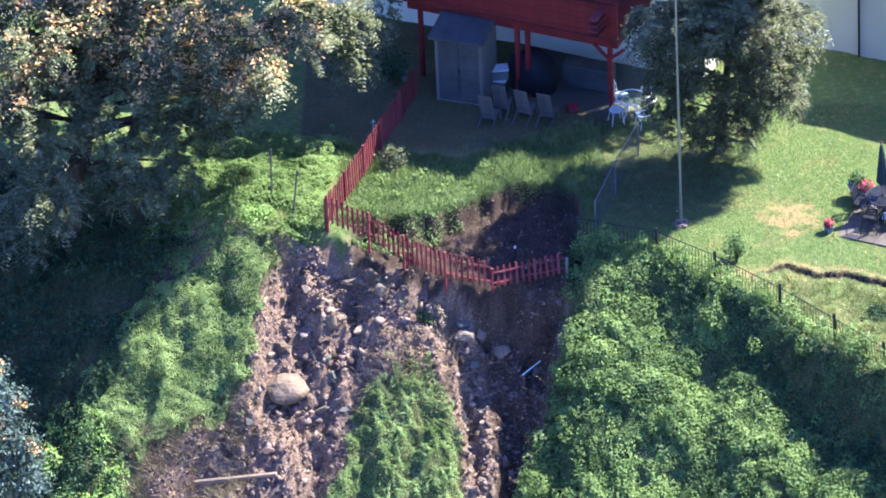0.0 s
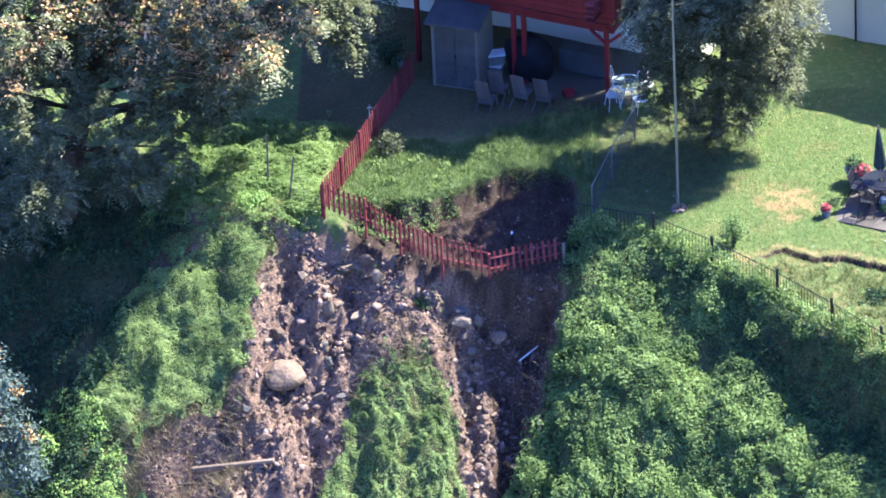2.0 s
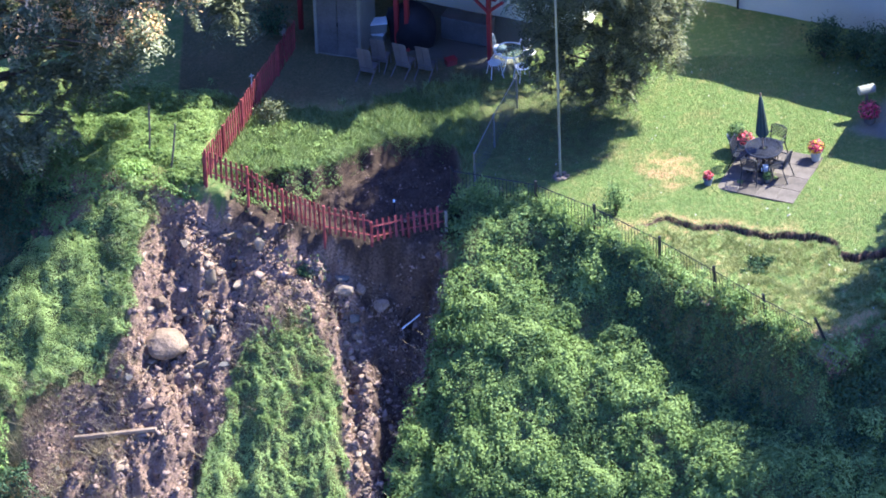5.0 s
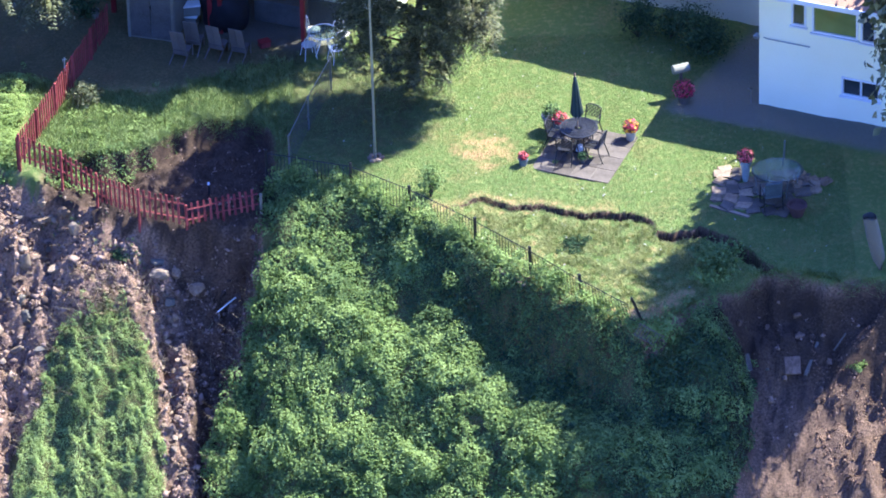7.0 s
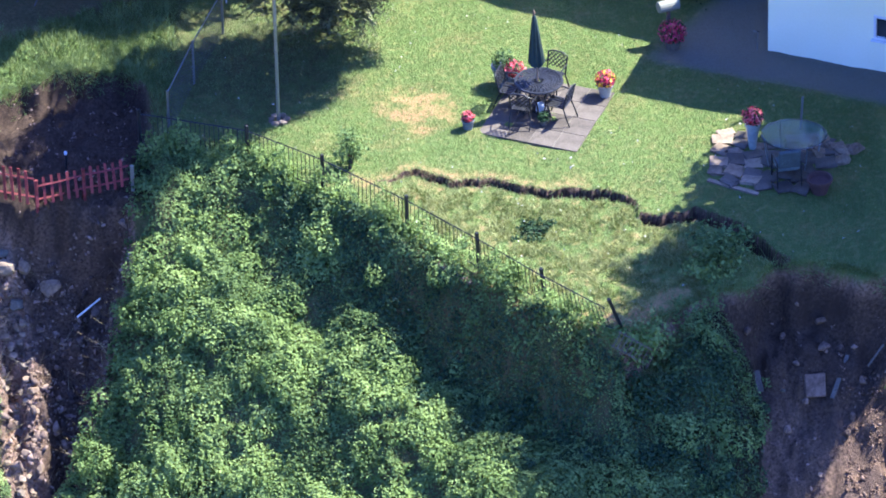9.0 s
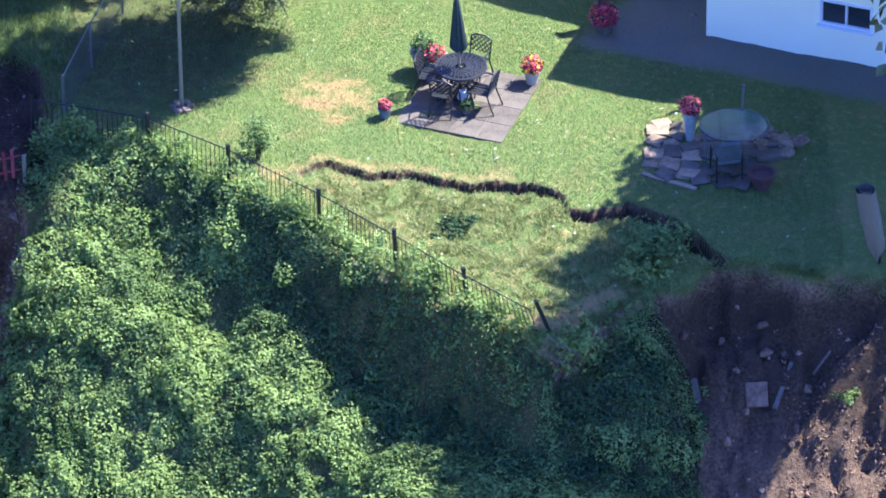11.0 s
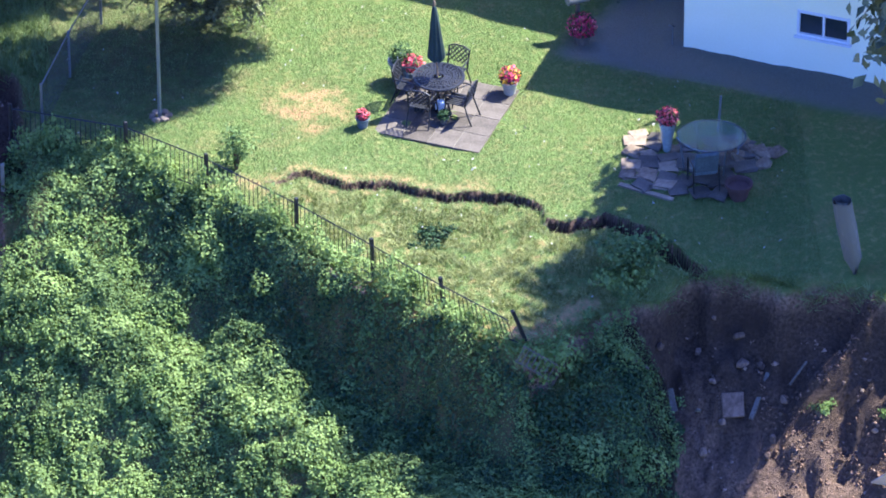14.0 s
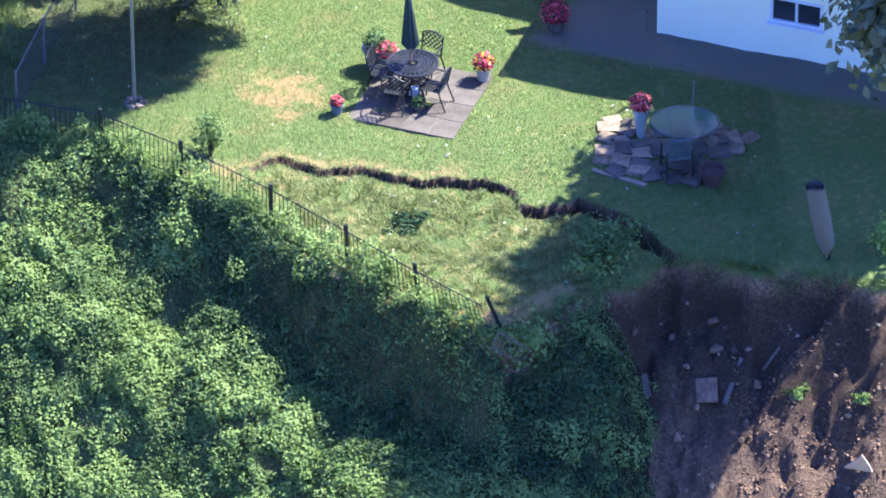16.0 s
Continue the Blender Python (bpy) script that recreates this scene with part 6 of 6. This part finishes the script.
def flower_pot(at, pot, r, h, petals, count, label, z=0.0, spread=1.5, seed=1, green=0.5, petal_size=(0.04, 0.08), foot=0.7):
    x, y = at
    ob = thing("flower_pot", pose(x, y, z), label, "potted plant", "flower pots")
    part("pot", lathe(bmesh.new(), [(r * foot, 0), (r * 0.95, h * 0.85), (r * 1.08, h * 0.88), (r * 1.08, h), (r * 0.95, h), (r * 0.9, h * 0.85), (0.02, h * 0.85)], 20), pot, ob, smooth=False)
    rng = np.random.default_rng(seed)
    for name, mat, k in (("leaves", M["ivy_dark"], int(count * green)), *[("blossoms", p, count // len(petals)) for p in petals]):
        d = rng.normal(0, 1, (k, 3))
        d /= np.linalg.norm(d, axis=1, keepdims=True)
        p = d * np.array([r * spread, r * spread, r * spread * 0.85]) * rng.uniform(0.55, 1.0, (k, 1)) + (0, 0, h + r * spread * 0.55)
        p[:, 2] = np.maximum(p[:, 2], h * 0.9)
        v, f = leaves(p, d + (0, 0, 0.4), rng.uniform(*petal_size, k), seed + k, narrow=0.85)
        o = new(name, mesh_of(name, v, f, mat))
        o.parent = ob
    return ob


flower_pot((2.36, 4.12), M["pot_blue"], 0.14, 0.26, [M["pink"]], 200, "grey pot of red-pink flowers on the lawn", seed=501, spread=1.1)
flower_pot((5.47, 5.3), M["pot_cream"], 0.17, 0.3, [M["yellow"], M["crimson"], M["pink"]], 420, "cream pot of yellow and red flowers on the patio corner", TOP, seed=502)
flower_pot((8.64, 3.0), M["pot_pale"], 0.17, 0.72, [M["pink"]], 420, "tall pale pot of pink-red flowers beside the stone patio", seed=503, foot=0.45)
flower_pot((3.22, 5.9), M["pot_blue"], 0.27, 0.5, [M["ivy_dim"]], 300, "large grey-blue pot with leafy plant behind the table", TOP, seed=504, green=0.5, spread=1.05)
flower_pot((3.46, 5.62), M["pot_blue"], 0.17, 0.42, [M["pink"]], 320, "pot of pink flowers beside the large grey pot", TOP, seed=505)

bag = thing("white_bag", pose(4.02, 4.62, TOP, 0, 0, 20), "crumpled white bag lying under the patio table", "bag")
part("bag", lump(bmesh.new(), (0.26, 0.2, 0.3), 41, Matrix.Translation((0, 0, 0.13)), 0.3, 3), M["plastic"], bag, smooth=True)
flower_pot((4.05, 4.2), M["concrete"], 0.1, 0.12, [M["ivy_dark"]], 120, "small potted green plant under the patio table", TOP, seed=507, green=0.9)

mail = thing("white_box_on_post", pose(7.0, 7.5, 0, 0, 0, 20), "white rounded metal box on a post above red flowers", "mailbox")
bm = bmesh.new()
lathe(bm, [(0.125, -0.25), (0.135, -0.23), (0.135, 0.23), (0.125, 0.25)], 16, Matrix.Translation((0, 0, 0.98)) @ Matrix.Rotation(radians(90), 4, "Y"))
part("box", bm, M["shed_wall"], mail, smooth=False)
part("post", slab(bmesh.new(), (0.08, 0.08, 0.9), Matrix.Translation((0, 0, 0.45)), 0.006), M["old_wood"], mail)
flower_pot((7.08, 7.25), M["old_wood"], 0.21, 0.25, [M["crimson"], M["pink"]], 620, "bank of crimson flowers under the white box", seed=506, spread=1.6)

# ---- stone patio with the glass table ----
def plank(a, b, width, thick, mat, label, roll=0.0, lift=0.05, name="plank"):
    a, b = Vector((a[0], a[1], float(land(*a)) + lift)), Vector((b[0], b[1], float(land(*b)) + lift))
    m = Matrix.Translation((a + b) / 2) @ (b - a).to_track_quat("X", "Z").to_matrix().to_4x4() @ Matrix.Rotation(roll, 4, "X")
    ob = part(name, slab(bmesh.new(), ((b - a).length, width, thick), None, 0.01), M[mat])
    ob.matrix_basis = m
    return tagged(ob, label, "timber")


stones = tagged(thing("stone_patio", pose(9.0, 2.5, 0, 0, 0, -12), "broken grey stone patio with ragged edges", "patio"), kind="structure")
rng = random.Random(8)
for i in range(7):
    for j in range(6):
        if (i in (0, 6) or j in (0, 5)) and rng.random() < 0.3:
            continue
        bm = slab(bmesh.new(), (rng.uniform(0.3, 0.46), rng.uniform(0.28, 0.43), 0.09), None, 0.02)
        for v in bm.verts:
            v.co.x += rng.uniform(-0.06, 0.06)
            v.co.y += rng.uniform(-0.06, 0.06)
        part("flagstone", bm, M["slab" if rng.random() < 0.75 and i > 0 else "pale_stone"], stones).matrix_basis = pose(-1.15 + 0.39 * i + rng.uniform(-0.08, 0.08), -0.95 + 0.37 * j + rng.uniform(-0.08, 0.08), 0.02 + rng.uniform(-0.015, 0.02), rng.uniform(-4, 4), rng.uniform(-4, 4), rng.uniform(-35, 35))
plank((7.58, 1.80), (8.66, 1.19), 0.12, 0.08, "pale_stone", "pale kerb stone edging the broken stone patio", lift=0.0, name="kerb")
glass = thing("glass_table", pose(9.5, 2.38, 0.06), "oval glass-topped garden table on the stone patio", "table")
top = part("glass_top", lathe(bmesh.new(), [(0.02, 0.7), (0.6, 0.7), (0.62, 0.706), (0.6, 0.712), (0.02, 0.712)], 32), M["glass"], glass, "clear greenish glass")
top.scale, top.rotation_euler = (1.18, 1.0, 1), (0.0, radians(1.5), 0.0)
top.visible_shadow = False
part("rim", ring(bmesh.new(), 0.6, 0.69, 0.014, 32), M["dark"], glass).scale = (1.18, 1.0, 1)
for k in range(4):
    a = 0.4 + 1.5708 * k
    part("leg", tube(bmesh.new(), [(0.7 * math.cos(a), 0.55 * math.sin(a), 0.69), (0.6 * math.cos(a), 0.45 * math.sin(a), 0.0)], 0.018, 6), M["steel"], glass)


def cushion_chair():
    ob = thing("cushioned_chair", pose(9.3, 1.65, 0.06, 0, 0, 10), "low garden chair with blue-grey sling seat", "chair")
    part("seat_cushion", slab(bmesh.new(), (0.5, 0.5, 0.1), Matrix.Translation((0, 0, 0.42)), 0.03), M["sling_cloth"], ob)
    part("back_cushion", slab(bmesh.new(), (0.5, 0.1, 0.5), Matrix.Translation((0, -0.26, 0.7)) @ Matrix.Rotation(radians(12), 4, "X"), 0.03), M["sling_cloth"], ob)
    for s in (-1, 1):
        part("frame_side", tube(bmesh.new(), [(s * 0.27, 0.25, 0), (s * 0.27, 0.22, 0.58), (s * 0.27, -0.25, 0.6), (s * 0.27, -0.32, 0.0)], 0.018, 6), M["dark"], ob)
    return ob


cushion_chair()
pot = thing("terracotta_pot", pose(10.0, 1.2, 0.0), "dark reddish-brown clay pot beside the stone patio", "pot")
part("pot", lathe(bmesh.new(), [(0.17, 0.0), (0.26, 0.3), (0.29, 0.31), (0.29, 0.38), (0.25, 0.38), (0.22, 0.28), (0.02, 0.28)], 20), M["terracotta"], pot)
rng = random.Random(15)
for k in range(16):
    s = rng.uniform(0.14, 0.34)
    x, y = 10.45 + rng.gauss(0, 0.3), 2.75 + rng.gauss(0, 0.22)
    ob = part("rock", lump(bmesh.new(), (s * 1.2, s, s * 0.7), 600 + k, None, 0.25, 2), M[rng.choice(("stone", "pale_stone"))])
    ob.matrix_basis = pose(x, y, float(land(x, y)) + s * 0.2, rng.uniform(0, 40), 0, rng.uniform(0, 180))
    tagged(ob, "tan rubble stone heaped beside the stone patio", "rock", "rubble by the stone patio")
pipe = thing("garden_pipe", pose(9.75, 3.75, 0, 0, 3, 0), "thin upright grey pipe in the shade", "pipe")
part("pipe", tube(bmesh.new(), [(0, 0, -0.1), (0, 0, 0.85)], 0.025, 8), M["steel"], pipe)

# ---- the slide's debris ----
stump = thing("hollow_stump", pose(12.22, -1.72, float(land(12.2, -1.3)) - 0.5, 4, -8, 0), "pale hollow tree stump standing at the slide's edge", "stump")
bm = bmesh.new()
pts = [(0.0, 0.1, 0.0), (0.02, 0.1, 0.9), (-0.02, 0.1, 1.7), (-0.05, 0.1, 2.4)]
tube(bm, pts, [0.16, 0.18, 0.21, 0.2], 16, cap=False)
tube(bm, pts, [0.1, 0.12, 0.14, 0.14], 16, cap=False)
for v in bm.verts:
    v.co += Vector((1, 1, 0)) * 0.03 * noise.noise(v.co * 4) + Vector((0, 0, 0.1 * noise.noise(v.co * 5) if v.co.z > 1.8 else 0))
part("shell", bm, M["grey_wood"], stump, smooth=True)


def rock(x, y, size, turn, mat, label, seed, name="rock", sink=0.3, rough=0.22):
    z = float(land(x, y)) + size[2] * (0.5 - sink)
    ob = part(name, lump(bmesh.new(), size, seed, None, rough, 3 if size[0] > 0.4 else 2), M[mat], None)
    ob.matrix_basis = pose(x, y, z, turn * 0.3, turn * 0.2, turn)
    return tagged(ob, label, "rock", "rocks on the slide")


rock(-13.19, 1.53, (1.1, 0.9, 0.72), 10, "stone", "big rounded tan boulder in the slide channel", 70, "boulder", 0.25, 0.1)
for k, (x, y, a, b, c, turn, mat) in enumerate([
    (-11.88, 2.82, 0.42, 0.26, 0.62, 12, "pale_stone"), (-11.96, 3.01, 0.3, 0.25, 0.2, 70, "pale_stone"), (-11.06, 2.66, 0.45, 0.25, 0.22, 25, "pale_stone"), (-12.04, 2.05, 0.3, 0.2, 0.5, 60, "concrete"),
    (-11.89, 1.78, 0.45, 0.3, 0.5, 15, "concrete"), (-13.47, 2.21, 0.3, 0.26, 0.2, 0, "pale_stone"), (-13.66, 2.16, 0.25, 0.2, 0.2, 0, "pale_stone"), (-12.07, 3.97, 0.3, 0.2, 0.2, 30, "pale_stone"),
    (-11.23, 4.01, 0.5, 0.3, 0.25, 50, "pale_stone"), (-10.75, 3.76, 0.45, 0.35, 0.3, 80, "stone"), (-10.46, 3.19, 0.3, 0.25, 0.45, 15, "pale_stone"), (-11.41, 4.07, 0.35, 0.25, 0.3, 70, "pale_stone"),
    (-12.59, 1.01, 0.3, 0.2, 0.2, 40, "pale_stone"), (-7.98, 2.31, 0.6, 0.4, 0.35, 20, "pale_stone"), (-7.61, 2.37, 0.35, 0.3, 0.4, 60, "stone"), (-7.74, 1.92, 0.5, 0.35, 0.3, 45, "concrete"),
    (-8.17, 2.53, 0.5, 0.2, 0.15, 10, "concrete"), (-7.06, 2.20, 0.5, 0.4, 0.4, 30, "stone"), (-13.38, 2.45, 0.55, 0.45, 0.4, 10, "stone"), (-13.56, 1.38, 0.7, 0.5, 0.4, 30, "stone"),
    (-14.48, -1.57, 0.5, 0.3, 0.25, 30, "pale_stone")]):
    rock(x, y, (a, b, c), turn, mat, ("pale broken stone lying on the bare soil", "weathered field stone lying on the bare soil", "grey broken concrete lump on the slide")[("pale_stone", "stone", "concrete").index(mat)], 80 + k)
rng = random.Random(12)
for k in range(85):
    y = rng.uniform(-2.2, 2.1)
    x = float(lerp(y, LEDGE_Y, LEDGE_X)) + 0.62 + rng.gauss(0, 0.2)
    s = rng.uniform(0.1, 0.28)
    rock(x, y, (s, s * 0.8, s * 0.7), rng.uniform(0, 180), rng.choice(("pale_stone", "stone", "stone")), "small broken stone in the rubble-filled slide channel", 200 + k)
for k in range(95):
    y = rng.uniform(-1.6, 4.0)
    x = rng.uniform(float(lerp(y, LEFT_Y, LEFT_X)) + 0.5, float(lerp(y, TONGUE_Y, TONGUE_X)) + 0.2)
    s = rng.uniform(0.07, 0.17) if k % 4 else rng.uniform(0.18, 0.34)
    rock(x, y, (s * 1.3, s * 0.8, s * 0.7), rng.uniform(0, 180), rng.choice(("pale_stone", "stone", "concrete", "stone", "clay")), "angular stone scattered on the bare slide", 300 + k)
for k, (x, y, r) in enumerate(((9.84, -1.87, 0.25), (9.89, -2.33, 0.3), (9.01, -1.96, 0.2), (8.18, -2.39, 0.25), (9.26, -2.69, 0.16), (9.40, -3.27, 0.2), (8.97, -3.79, 0.22), (10.26, -2.34, 0.2), (10.68, -3.03, 0.2), (10.41, -3.60, 0.22), (10.28, -3.96, 0.2))):
    rock(x, y, (r, r * 0.7, r * 0.8), 40 * k, "clay", "tan lump of clay in the shaded slide", 440 + k)
for k in range(9):
    x, y = rng.uniform(8.2, 13.3), rng.uniform(-5.2, -2.6)
    s = rng.uniform(0.06, 0.17)
    rock(x, y, (s * 1.3, s * 0.8, s * 0.7), rng.uniform(0, 180), rng.choice(("stone", "concrete", "stone")), "small stone in the shaded slide", 400 + k)


plank((-15.84, -0.36), (-13.44, -0.99), 0.12, 0.1, "timber", "long bleached timber beam lying across the slide", lift=0.34, name="beam")
plank((-14.88, -1.57), (-14.33, -1.28), 0.28, 0.08, "timber", "short pale board below the long beam")
plank((-6.46, 1.74), (-5.94, 2.19), 0.04, 0.04, "white_iron", "thin white pipe sticking out of the slide channel", lift=0.35, name="pipe")
plank((-10.14, 1.10), (-9.90, 1.40), 0.07, 0.05, "timber", "broken pale stick on the soil mound")
plank((-9.32, 1.78), (-8.65, 1.83), 0.06, 0.05, "timber", "broken pale stick on the soil mound")
plank((-11.65, 4.19), (-11.35, 3.99), 0.08, 0.05, "old_wood", "grey broken fence board on the soil")
plank((-12.07, 4.07), (-11.43, 3.91), 0.08, 0.05, "timber", "pale broken fence board on the soil")
plank((1.5, -0.8), (2.3, -1.55), 0.16, 0.1, "timber", "weathered timber edging laid bare below the railing", lift=0.02, name="beam")
plank((7.41, -3.34), (7.91, -3.09), 0.1, 0.04, "old_wood", "grey board fallen into the slide", lift=0.12)
plank((8.38, -2.71), (8.47, -3.06), 0.14, 0.05, "old_wood", "pale short board standing in the slide", roll=0.3)
plank((9.99, -3.33), (10.39, -2.52), 0.1, 0.07, "old_wood", "grey-brown splintered timber lying down the slide", lift=0.0)
plank((10.81, -2.71), (11.15, -2.59), 0.05, 0.05, "old_wood", "thin grey stick in the slide", lift=0.06)
sheet = thing("torn_board", pose(12.60, -4.86, float(land(12.60, -4.86)) + 0.05, 28, 6, -12), "torn pale pointed board standing in the rubble", "board")
bm = bmesh.new()
front = [bm.verts.new(p) for p in ((-0.3, 0, 0), (0.28, 0, 0.02), (0.2, 0, 0.3), (0.02, 0, 0.72), (-0.06, 0, 0.46))]
back = [bm.verts.new((v.co.x, 0.03, v.co.z)) for v in front]
bm.faces.new(front)
bm.faces.new(back[::-1])
for k in range(5):
    bm.faces.new((front[k], back[k], back[(k + 1) % 5], front[(k + 1) % 5]))
part("board", bm, M["pale_board"], sheet)
bm = slab(bmesh.new(), (0.46, 0.5, 0.08), None, 0.02)
for v in bm.verts:
    v.co += Vector((1, 1, 0)) * 0.05 * noise.noise(v.co * 3)
fallen = part("concrete_slab", bm, M["clay"])
fallen.matrix_basis = pose(9.64, -3.05, float(land(9.64, -3.05)) + 0.05, 44, 3, 6)
tagged(fallen, "square brown concrete slab slid down the slope", "slab")
bird = thing("garden_tap", pose(-10.85, 9.6, 0), "small white standpipe in the shaded yard", "standpipe")
part("pipe", tube(bmesh.new(), [(0, 0, 0), (0, 0, 0.6)], 0.018, 6), M["white_iron"], bird)
part("cross_handle", tube(bmesh.new(), [(-0.07, 0, 0.52), (0.07, 0, 0.54)], 0.018, 6), M["white_iron"], bird)

marker = thing("marker_stake", pose(-6.62, 3.99, float(land(-6.62, 3.99))), "short dark stake with a white cap in the sunken yard", "stake")
part("stake", tube(bmesh.new(), [(0, 0, -0.1), (0.01, 0, 0.3)], 0.03, 8), M["dark"], marker)
part("cap", lathe(bmesh.new(), [(0.033, 0.28), (0.038, 0.31), (0.033, 0.35), (0.012, 0.365)], 10), M["plastic"], marker, "white cap")

# ---- odds and ends by the houses ----
crate = thing("storage_crate", pose(-7.25, 12.2, 0, 0, 0, -15), "pale plastic storage crate beside the shed", "crate", "crates beside the shed")
part("body", slab(bmesh.new(), (0.5, 0.36, 0.3), Matrix.Translation((0, 0, 0.15)), 0.02), M["shed_wall"], crate)
part("lid", slab(bmesh.new(), (0.54, 0.4, 0.05), Matrix.Translation((0, 0, 0.33)), 0.015), M["white_iron"], crate, "white lid")
copy_thing(crate, pose(-7.2, 12.22, 0.356, 0, 0, 8))
toy = thing("red_box", pose(-5.05, 10.85, 0.0, 0, 0, 25), "small faded red box on the shaded patio", "box")
part("body", slab(bmesh.new(), (0.32, 0.24, 0.18), Matrix.Translation((0, 0, 0.09)), 0.02), M["red_worn"], toy)
part("lid", slab(bmesh.new(), (0.34, 0.26, 0.03), Matrix.Translation((0, 0, 0.195)), 0.008), M["red"], toy)
tap = thing("hose_tap", pose(9.0, 7.1, 0, 0, 0, YARD), "thin grey garden tap standing at the house corner", "tap")
part("pipe", tube(bmesh.new(), [(0, 0, 0), (0, 0, 0.45), (-0.08, -0.05, 0.5)], 0.018, 6), M["steel"], tap)
part("handle", tube(bmesh.new(), [(-0.05, 0, 0.47), (0.05, 0, 0.47)], 0.012, 6), M["dark"], tap)
bracket = thing("wall_bracket", DECK @ Matrix.Translation((-1.3, 2.55, 2.0)), "thin dark bracket on the white wall under the deck", "bracket")
part("arm", tube(bmesh.new(), [(-0.45, 0, 0), (0.3, 0, 0.02)], 0.014, 6), M["dark"], bracket)
part("upright", tube(bmesh.new(), [(0.28, 0, 0.02), (0.28, 0, -0.3)], 0.014, 6), M["dark"], bracket)
